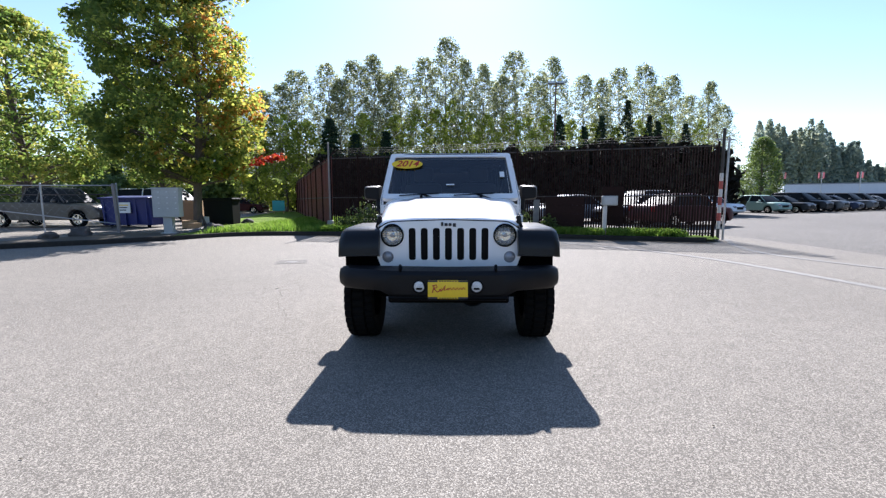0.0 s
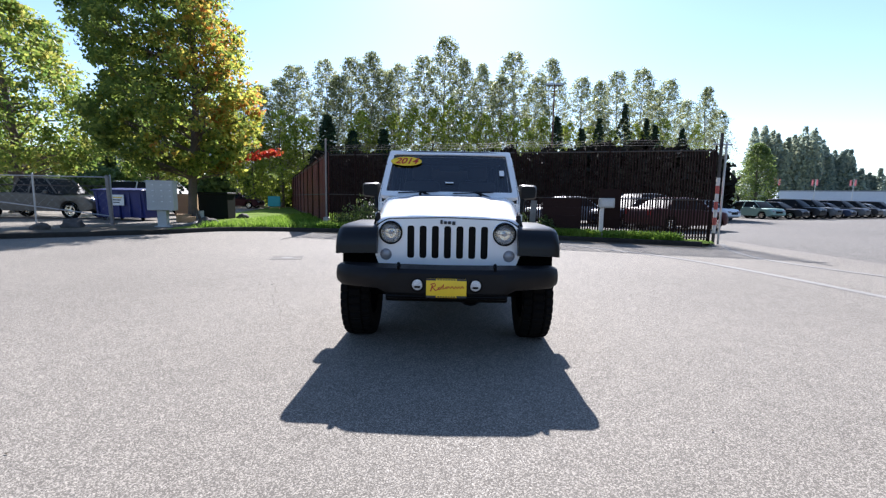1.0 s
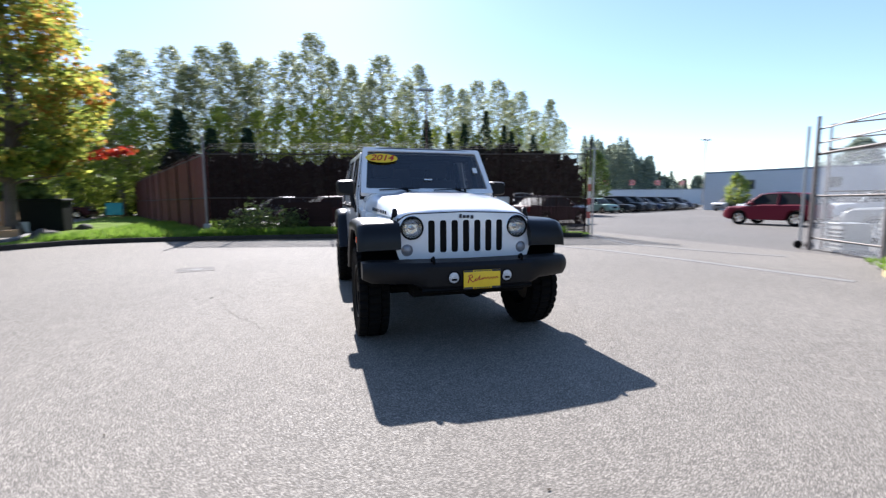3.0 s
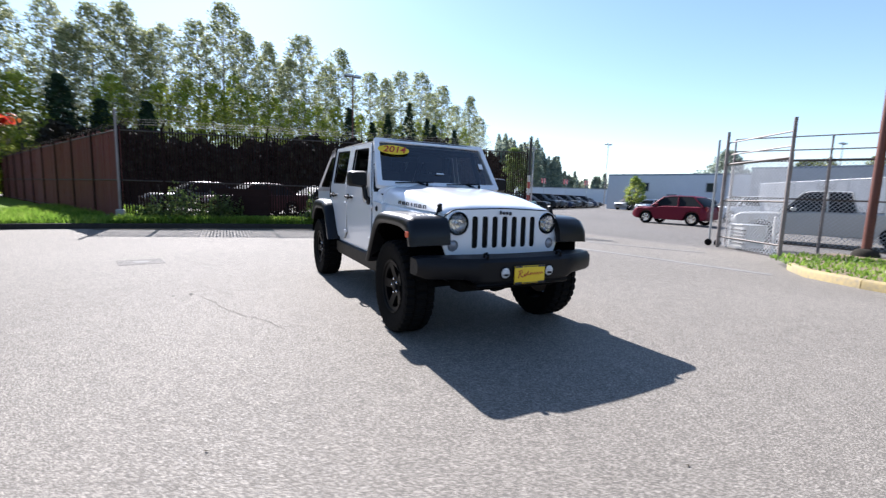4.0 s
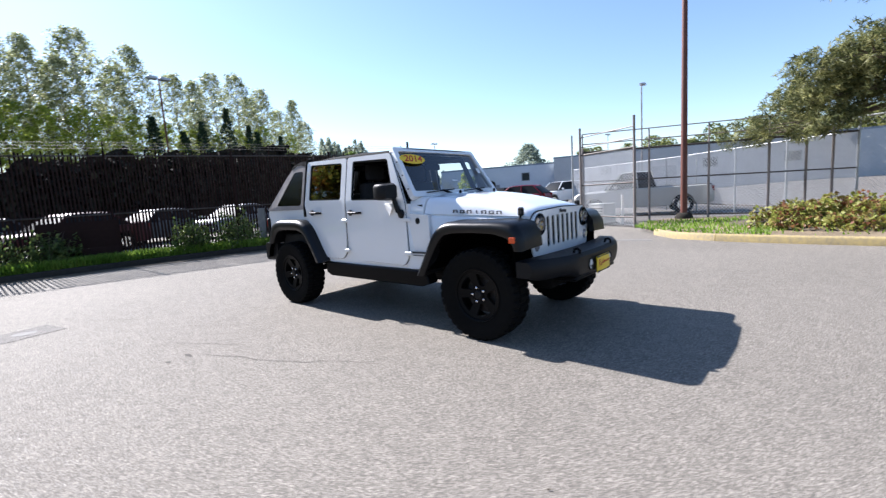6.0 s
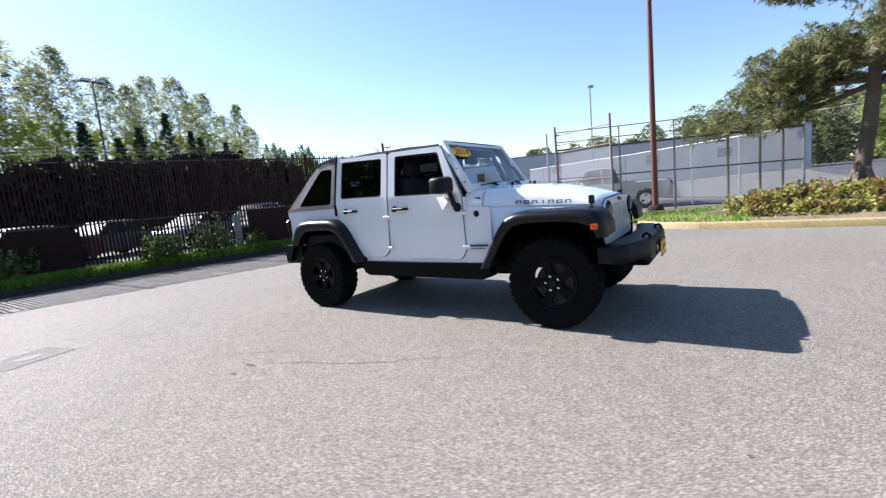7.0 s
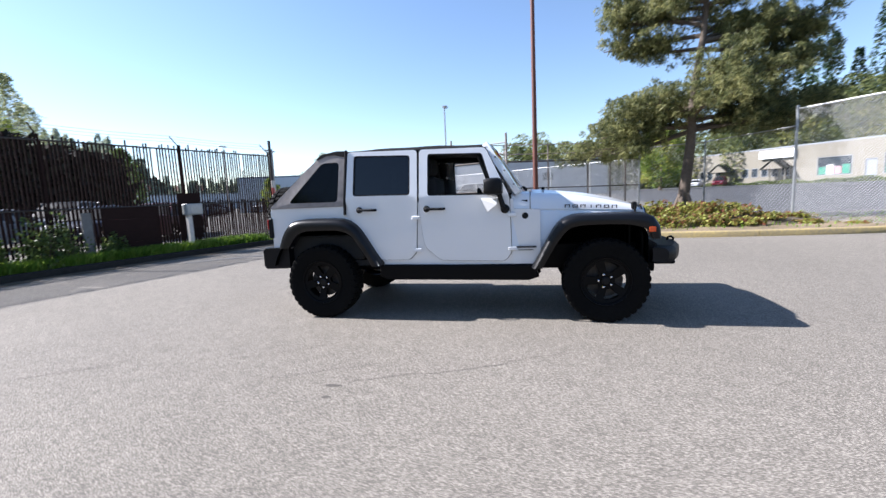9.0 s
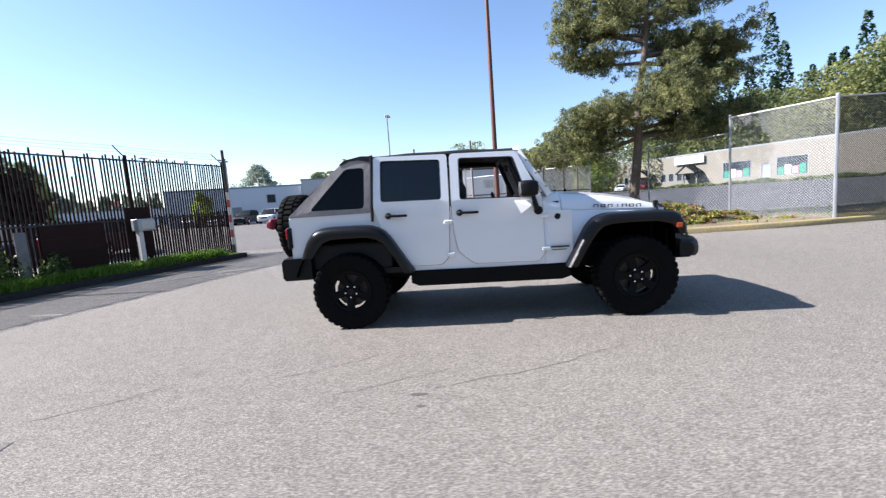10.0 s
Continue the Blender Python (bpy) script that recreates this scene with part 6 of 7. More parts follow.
for s in (-1, 1):
    for nm, out, hole, gl in (("rear_door", rear_door, rear_hole, "tint"), ("front_door", front_door, front_hole, None)):
        d = side_plate(nm, out, [hole], M["white_paint"], jeep, s, 0.793, 0.035)
        ocy, ocz = sum(q[0] for q in out) / len(out), sum(q[1] for q in out) / len(out)
        gap = [(q[0] + 0.004 * (1 if q[0] > ocy else -1), q[1] + 0.004 * (1 if q[1] > ocz else -1)) for q in out]
        side_plate("door_gap", gap, [hole], M["satin_black"], d, s, 0.781, 0.004, "dark shut line", 0)
        rim_in = [(Vector(p) - Vector((sum(q[0] for q in hole) / len(hole), sum(q[1] for q in hole) / len(hole)))) for p in hole]
        cy, cz = sum(q[0] for q in hole) / len(hole), sum(q[1] for q in hole) / len(hole)
        seal = [(cy + v.x * 0.955, cz + v.y * 0.945) for v in rim_in]
        side_plate("window_seal", hole, [seal], M["black_plastic"], d, s, 0.786, 0.015, "black rubber window seal")
        if gl:
            side_plate("window_pane", seal, [], M[gl], d, s, 0.778, 0.004, "dark tinted glass")
        side_plate("door_lining", [(p[0], min(p[1], 1.27)) for p in out], [], M["interior"], d, s, 0.755, 0.02, "black door lining", 0)
        hy = 2.40 if nm == "rear_door" else 1.655
        hz = 1.165 if nm == "rear_door" else 1.15
        bm = bmesh.new()
        tube(bm, [(s * 0.80, hy + 0.105, hz), (s * 0.835, hy + 0.085, hz), (s * 0.84, hy - 0.06, hz - 0.004), (s * 0.80, hy - 0.10, hz - 0.006)], 0.014, 8)
        lathe(bm, [(0.034, s * 0.0), (0.034, s * 0.012), (0.02, s * 0.02), (0.002, s * 0.02)], "x", (s * 0.795, hy + 0.09, hz), 14)
        part("door_handle", bm, M["black_plastic"], d, "black door handle")
        for z in (0.72, 1.06):
            bm = bmesh.new()
            yy = 1.865 if nm == "rear_door" else 0.875
            box(bm, s * 0.795 - 0.012, s * 0.795 + 0.008, yy - 0.045, yy + 0.045, z - 0.02, z + 0.02, 0.007, 1)
            part("hinge", bm, M["white_paint"], d, "white body-coloured hinge")
    # mirror
    bm = bmesh.new()
    rings = []
    for f, k in ((0, 0.8), (0.25, 1), (0.8, 1.0), (1, 0.86)):
        y = 0.955 + 0.17 * f
        cx, cz, hw, hh = 0.895, 1.345, 0.098 * k, 0.088 * k
        rings.append([(s * (cx + p[0]), y, cz + p[1]) for p in rounded([(-hw, -hh), (hw, -hh * 0.85), (hw, hh * 0.9), (-hw, hh)], 0.035, 3)])
    loft(bm, rings)
    mir = part("wing_mirror", bm, M["black_plastic"], jeep, "black wing mirror", 40)
    bm = bmesh.new()
    tube(bm, [(s * 0.775, 0.945, 1.12), (s * 0.82, 0.96, 1.15), (s * 0.835, 0.99, 1.27)], 0.03, 8, 0.024)
    lathe(bm, [(0.045, 0), (0.045, s * 0.02), (0.03, s * 0.03), (0.004, s * 0.03)], "x", (s * 0.785, 0.94, 1.12), 14)
    part("mirror_arm", bm, M["black_plastic"], mir)
    bm = bmesh.new()
    box(bm, s * 0.895 - 0.08, s * 0.895 + 0.08, 1.1255, 1.127, 1.275, 1.415)
    part("mirror_glass", bm, M["chrome"], mir, "mirror glass", 0)
    # added white wedge that stands in for a sunlit patch on the door
    bm = bmesh.new()
    x0, x1 = s * 0.786, s * 0.85
    vs = [bm.verts.new(p) for p in ((x0, 1.20, 1.235), (x0, 1.0, 1.235), (x0, 1.13, 1.085), (x1, 1.0, 1.225), (x1, 1.02, 1.17))]
    for q in ((0, 1, 2), (0, 3, 1), (0, 2, 4), (0, 4, 3), (1, 3, 4), (1, 4, 2)):
        bm.faces.new([vs[i] for i in q])
    bmesh.ops.recalc_face_normals(bm, faces=bm.faces[:])
    part("sun_patch_wedge", bm, M["white_paint"], mir, "white wedge added for the sun patch under the mirror", 0)

# windscreen
a_lo, a_hi = Vector((0.80, 1.27)), Vector((1.135, 1.79))


def screen_point(u, v):
    """u across in metres, v from 0 at the cowl to 1 at the header."""
    p = a_lo.lerp(a_hi, v)
    return Vector((u, p.x - 0.03 * (1 - (u / 0.7) ** 2), p.y))


bm = bmesh.new()
W0, W1 = 0.755, 0.69
plate(bm, rounded([(-W0, 0), (W0, 0), (W1, 1), (-W1, 1)], 0.04, 3), [rounded([(-W0 + 0.06, 0.10), (W0 - 0.06, 0.10), (W1 - 0.05, 0.92), (-W1 + 0.05, 0.92)], 0.03, 3)], "y", -0.02, 0.03)
for v in bm.verts:
    p = screen_point(v.co.x, v.co.z)
    v.co = p + Vector((0, v.co.y, -v.co.y * 0.65))
frame_ob = part("windscreen_frame", bm, M["white_paint"], jeep)
bm = bmesh.new()
cols = 13
rings = [[screen_point(-(W0 - 0.05 - 0.06 * v) + 2 * (W0 - 0.05 - 0.06 * v) * k / (cols - 1), v) for k in range(cols)] for v in (0.09, 0.35, 0.65, 0.93)]
loft(bm, rings, caps=False, closed=False)
part("windscreen", bm, M["tint_front"], jeep, "lightly tinted windscreen glass")
for u in (-0.14, 0.46):
    bm = bmesh.new()
    a, b = screen_point(u, -0.03) + Vector((0, -0.03, 0.015)), screen_point(u - 0.17, 0.10) + Vector((0, -0.035, 0.01))
    tube(bm, [a + Vector((0.01, -0.01, -0.02)), a, a.lerp(b, 0.5), b], 0.012, 6)
    c, d = screen_point(u - 0.42, 0.075) + Vector((0, -0.03, 0.008)), screen_point(u + 0.02, 0.115) + Vector((0, -0.03, 0.008))
    tube(bm, [c, c.lerp(d, 0.5), d], 0.007, 6)
    part("wiper", bm, M["satin_black"], jeep, "black wiper arm")
    bm = bmesh.new()
    lathe(bm, [(0.02, -0.02), (0.02, 0.02), (0.012, 0.03)], "z", a + Vector((0, -0.02, -0.02)), 10)
    part("wiper_pivot", bm, M["satin_black"], jeep)
# year sticker, service tag and mirror behind the glass
bm = bmesh.new()
ring = [Vector((0.178 * math.cos(t), 0.062 * math.sin(t))) for t in (2 * math.pi * k / 36 for k in range(36))]
tilt = math.degrees(math.atan2(a_hi.y - a_lo.y, a_hi.x - a_lo.x))
loft(bm, [[(p.x, p.y, z) for p in ring] for z in (0, 0.003)])
st = part("year_sticker", bm, M["yellow"], jeep, "yellow oval sticker reading 2014")
sp = screen_point(-0.495, 0.755)
st.matrix_local = Matrix.Translation(sp + Vector((0, -0.018, 0.012))) @ pose(0, 0, 0, tilt, 0, -3) @ pose(0, 0, 0, 0, 0, -1)
writing("year", "2014", 0.112, M["red_print"], st, pose(0, 0, 0.005), "dark red figures", 1.15, 0.3, 0.0018)
bm = bmesh.new()
box(bm, -0.026, 0.026, -0.036, 0.036, 0, 0.002)
tg = part("inspection_tag", bm, M["white_tag"], jeep, "small pale tag on the glass", 0)
tg.matrix_local = Matrix.Translation(screen_point(0.585, 0.52) + Vector((0, -0.016, 0.01))) @ pose(0, 0, 0, tilt, 0, 0)
bm = bmesh.new()
loft(bm, [[(p.x, y, p.y) for p in [Vector(q) for q in rounded([(-0.13, -0.035), (0.13, -0.035), (0.12, 0.035), (-0.12, 0.035)], 0.03, 3)]] for y in (0, 0.03)])
rm = part("rear_view_mirror", bm, M["interior"], jeep, "dark inside mirror")
rm.matrix_local = pose(0, 1.17, 1.61)
# soft top
bm = bmesh.new()
rings = []
for i in range(14):
    f = i / 13
    y = 1.10 + 1.72 * f
    z = 1.792 + 0.022 * math.sin(math.pi * min(1, f * 0.9 + 0.1)) - 0.008 * abs(math.sin(f * math.pi * 3)) + 0.035 * f
    w = 0.685 - 0.01 * f
    if f == 1:
        z -= 0.03
    ring = [(w * u, y, z - 0.035 * abs(u) ** 6) for u in np.linspace(-1, 1, 13)]
    ring += [(w + 0.012, y, z - 0.055), (w - 0.02, y, z - 0.06), (-w + 0.02, y, z - 0.06), (-w - 0.012, y, z - 0.055)]
    rings.append(ring)
loft(bm, rings)
top = part("soft_top", bm, M["canvas_black"], jeep, "black canvas soft top", 50)
quarter = rounded([(2.665, 1.212), (2.645, 1.80), (2.77, 1.806), (2.93, 1.772), (3.10, 1.64), (3.585, 1.212)], 0.03, 3)
qhole = rounded([(2.745, 1.262), (2.725, 1.69), (2.93, 1.69), (3.335, 1.27)], 0.045, 3)
flap = rounded([(2.64, 1.74), (2.64, 1.806), (2.76, 1.812), (2.935, 1.78), (3.0, 1.73), (2.95, 1.735), (2.88, 1.765), (2.78, 1.772), (2.70, 1.752)], 0.012, 2)
for s in (-1, 1):
    side_plate("quarter_panel", quarter, [qhole], M["canvas"], jeep, s, 0.785, 0.012, "faded grey canvas quarter panel")
    side_plate("top_flap", flap, [], M["canvas_black"], jeep, s, 0.79, 0.012, "black canvas flap folded over the edge")
    side_plate("quarter_window", qhole, [], M["tint_plastic"], jeep, s, 0.778, 0.003, "dark plastic quarter window")
    bm = bmesh.new()
    tube(bm, [(s * (side_x(z) + 0.006), y, z) for y, z in ((2.665, 1.12), (2.66, 1.24), (2.65, 1.5), (2.64, 1.81))], 0.016, 8)
    part("edge_strap", bm, M["canvas_black"], jeep, "black canvas edge strap")
    bm = bmesh.new()
    box(bm, s * 0.772 - 0.03, s * 0.772 + 0.022, 3.555, 3.605, 0.885, 1.115, 0.012, 1)
    tl = part("tail_light", bm, M["black_plastic"], jeep, "black tail light housing")
    bm = bmesh.new()
    box(bm, s * 0.775 - 0.026, s * 0.775 + 0.024, 3.57, 3.618, 0.985, 1.10, 0.01, 1)
    part("lens", bm, M["red_lens"], tl, "red tail lens")
bm = bmesh.new()
rows = []
for y, z in ((2.90, 1.78), (3.10, 1.63), (3.35, 1.43), (3.585, 1.23)):
    w = side_x(z) - 0.008
    rows.append([(w * u, y + 0.012 * (1 - u * u), z + 0.01 * (1 - u * u)) for u in np.linspace(-1, 1, 9)])
loft(bm, rows, caps=False, closed=False)
for f in [f for f in bm.faces if abs(f.calc_center_median().x) < 0.55 and 1.36 < f.calc_center_median().z < 1.70]:
    bm.faces.remove(f)
part("rear_curtain", bm, M["canvas_black"], jeep, "black canvas rear curtain")
bm = bmesh.new()
loft(bm, [[(p[0], p[1] - 0.004, p[2]) for p in r[1:-1]] for r in rows[:3]], caps=False, closed=False)
part("rear_window", bm, M["hazy_plastic"], jeep, "hazy plastic rear window")
bm = bmesh.new()
rows = []
for y, z in ((2.72, 1.825), (2.83, 1.807), (2.92, 1.772)):
    rows.append([(0.70 * u, y, z - 0.03 * abs(u) ** 4) for u in np.linspace(-1, 1, 9)])
loft(bm, rows, caps=False, closed=False)
part("rear_bow", bm, M["canvas_black"], jeep)

# inside: dash, wheel, seats, roll bars
bm = bmesh.new()
prism(bm, [(0.82, 0.75), (0.82, 1.22), (0.95, 1.24), (1.15, 1.17), (1.18, 1.02), (1.05, 0.75)], "x", -0.70, 0.70, 0.02, 1)
part("dashboard", bm, M["interior"], jeep, "black dashboard")
# a narrow white plate lying on the windscreen at mid width
bm = bmesh.new()
box(bm, -0.045, 0.045, -0.006, 0.010, 0, 0.002)
tk = part("white_strip", bm, M["white_tag"], jeep, "narrow white strip on the glass", 0)
tk.matrix_local = Matrix.Translation(screen_point(0.0, 0.30) + Vector((0, -0.012, 0.008))) @ pose(0, 0, 0, tilt, 0, 0)
bm = bmesh.new()
pts = [(0.36 + 0.185 * math.cos(t), 1.30 + 0.05 * math.sin(t), 1.16 + 0.178 * math.sin(t)) for t in (2 * math.pi * k / 28 for k in range(29))]
tube(bm, pts, 0.016, 7)
for t in (0.2, 2.94, 4.71):
    tube(bm, [(0.36, 1.28, 1.15), (0.36 + 0.18 * math.cos(t), 1.30 + 0.05 * math.sin(t), 1.16 + 0.175 * math.sin(t))], 0.014, 6)
tube(bm, [(0.36, 1.12, 1.08), (0.36, 1.29, 1.155)], 0.04, 8)
part("steering_wheel", bm, M["interior"], jeep, "black steering wheel")
for s in (-0.36, 0.36):
    bm = bmesh.new()
    box(bm, s - 0.25, s + 0.25, 1.28, 1.74, 0.78, 0.96, 0.05)
    box(bm, s - 0.24, s + 0.24, 1.68, 1.82, 0.9, 1.48, 0.05, 2, Matrix.Translation((0, 0, 0)))
    st2 = part("front_seat", bm, M["seat"], jeep, "charcoal cloth front seat")
    bm = bmesh.new()
    box(bm, s - 0.13, s + 0.13, 1.73, 1.83, 1.50, 1.69, 0.04)
    tube(bm, [(s - 0.06, 1.78, 1.44), (s - 0.06, 1.78, 1.53)], 0.008, 6)
    tube(bm, [(s + 0.06, 1.78, 1.44), (s + 0.06, 1.78, 1.53)], 0.008, 6)
    part("headrest", bm, M["seat"], st2)
bm = bmesh.new()
box(bm, -0.60, 0.60, 2.30, 2.75, 0.82, 1.0, 0.05)
box(bm, -0.60, 0.60, 2.72, 2.86, 0.95, 1.38, 0.05)
rs = part("rear_bench", bm, M["seat"], jeep, "charcoal cloth rear bench")
for s in (-0.35, 0.35):
    bm = bmesh.new()
    box(bm, s - 0.12, s + 0.12, 2.75, 2.84, 1.40, 1.55, 0.035)
    part("headrest", bm, M["seat"], rs)
bars = [[(-0.61, y, 1.72), (0.61, y, 1.72)] for y in (1.24, 1.95, 2.70)]
for s in (-1, 1):
    bars.append([(s * 0.66, 1.06, 1.30), (s * 0.62, 1.22, 1.70), (s * 0.60, 1.95, 1.75), (s * 0.60, 2.70, 1.72), (s * 0.64, 3.1, 1.2)])
    bars.append([(s * 0.68, 1.92, 0.8), (s * 0.62, 1.95, 1.74)])
for pts in bars:
    bm = bmesh.new()
    tube(bm, pts, 0.033, 8)
    part("roll_bar", bm, M["interior"], jeep, "padded black roll bar")

# small outside fittings
for s in (-1, 1):
    bm = bmesh.new()
    x = s * 0.592
    box(bm, x - 0.018, x + 0.02, -0.325, -0.275, 1.06, 1.135, 0.01, 1)
    tube(bm, [(x, -0.30, 1.13), (x + s * 0.015, -0.31, 1.08), (x + s * 0.035, -0.30, 1.02)], 0.014, 6)
    part("hood_latch", bm, M["black_plastic"], jeep, "black rubber hood latch")
    for k in range(7):
        bm = bmesh.new()
        y = 0.335 - k * 0.0745
        w = 0.05 if k != 3 else 0.016
        xx = hood_half(y) * 0.999
        x0, x1 = (s * xx - 0.002, s * xx + 0.006) if s > 0 else (s * xx - 0.006, s * xx + 0.002)
        th = 0.0045
        box(bm, x0, x1, y - w / 2, y - w / 2 + 2 * th, -0.015, 0.015)
        if k != 3:
            box(bm, x0, x1, y + w / 2 - 2 * th, y + w / 2, -0.015, 0.015)
            box(bm, x0, x1, y - w / 2, y + w / 2, 0.015 - 1.5 * th, 0.015)
            if k % 2:
                box(bm, x0, x1, y - w / 2, y + w / 2, -0.015, -0.015 + 1.5 * th)
        for v in bm.verts:
            v.co.z += 1.122 - 0.055 * (0.335 - y)
            v.co.x += s * 0.003
        part("hood_script_bar", bm, M["black_print"], hood, smooth=0)
    bm = bmesh.new()
    box(bm, s * 0.789 - 0.003, s * 0.789 + 0.003, 0.64, 0.84, 0.725, 0.742)
    box(bm, s * 0.789 - 0.003, s * 0.789 + 0.003, 0.67, 0.82, 0.70, 0.707)
    part("badge_bar", bm, M["black_print"], jeep, smooth=0)
    for y in (0.88, 0.97):
        for z, yy in ((1.36, 0.0), (1.50, 0.09), (1.64, 0.18)):
            bm = bmesh.new()
            lathe(bm, [(0.008, 0), (0.008, s * 0.006), (0.003, s * 0.008)], "x", (s * (side_x(z) - 0.008), y + yy - 0.03, z), 8)
            part("frame_bolt", bm, M["black_print"], frame_ob)
bm = bmesh.new()
lathe(bm, [(0.032, 0), (0.032, -0.012), (0.02, -0.024), (0.003, -0.026)], "x", (-0.762, 0.745, 1.045), 16)
part("antenna_base", bm, M["black_plastic"], jeep, "round black antenna base")
for x in (-0.30, 0.33):
    bm = bmesh.new()
    lathe(bm, [(0.012, 0), (0.016, 0.02), (0.01, 0.035), (0.002, 0.036)], "z", (x, 0.56, hood_mid(0.56) + 0.012), 10)
    part("hood_bumper", bm, M["satin_black"], hood, "small black rubber stop")

# the nose sits close over the front axle: draw its panels back, fading out along the hood
for ob in jeep.children_recursive:
    if ob.name.split(".")[0] in ("hood", "fender_side", "grille", "hood_gap", "radiator", "emblem", "headlight", "lens", "lens_ring", "bulb_shield", "bezel", "turn_signal", "splash_panel", "chassis", "fog_lamp", "lens_bar", "dealer_plate", "print_bar", "plate_edge", "script_line"):
        for v in ob.data.vertices:
            v.co.y += (0.09 if v.co.y > -0.65 else 0.01) * min(1, max(0, (0.15 - v.co.y) / 0.55))
    elif ob.name.split(".")[0] == "wheel_liner":
        for v in ob.data.vertices:
            v.co.y = max(v.co.y, -0.37)

# ---- parked cars ----
PAINTS = {}


def paint(name, colour, metal=0.3):
    if name not in PAINTS:
        PAINTS[name] = mat("paint_" + name, colour, 0.45, metal, vary=0.05, scale=3, spec=0.3)
    return PAINTS[name]


CAR_KINDS = {
    # length, width, wheelbase, wheel radius, sill, hood z, belt z, roof z, hood end, screen top, roof end, tail top, tail z
    "sedan": (4.7, 1.8, 2.75, 0.32, 0.24, 0.90, 0.98, 1.45, 1.25, 1.95, 3.25, 3.95, 1.02),
    "hatch": (4.1, 1.74, 2.55, 0.31, 0.24, 0.92, 1.0, 1.50, 1.05, 1.75, 3.35, 3.95, 1.08),
    "suv": (4.75, 1.88, 2.80, 0.37, 0.30, 1.05, 1.14, 1.74, 1.25, 1.95, 4.05, 4.55, 1.18),
    "small_suv": (4.05, 1.8, 2.5, 0.35, 0.26, 0.94, 1.02, 1.54, 1.1, 1.8, 3.3, 3.95, 1.1),
    "pickup": (5.7, 1.98, 3.6, 0.39, 0.36, 1.12, 1.20, 1.88, 1.45, 2.1, 3.35, 3.6, 1.20),
    "van": (5.2, 1.95, 3.1, 0.35, 0.28, 1.12, 1.15, 1.95, 0.95, 1.75, 4.95, 5.12, 1.2),
}


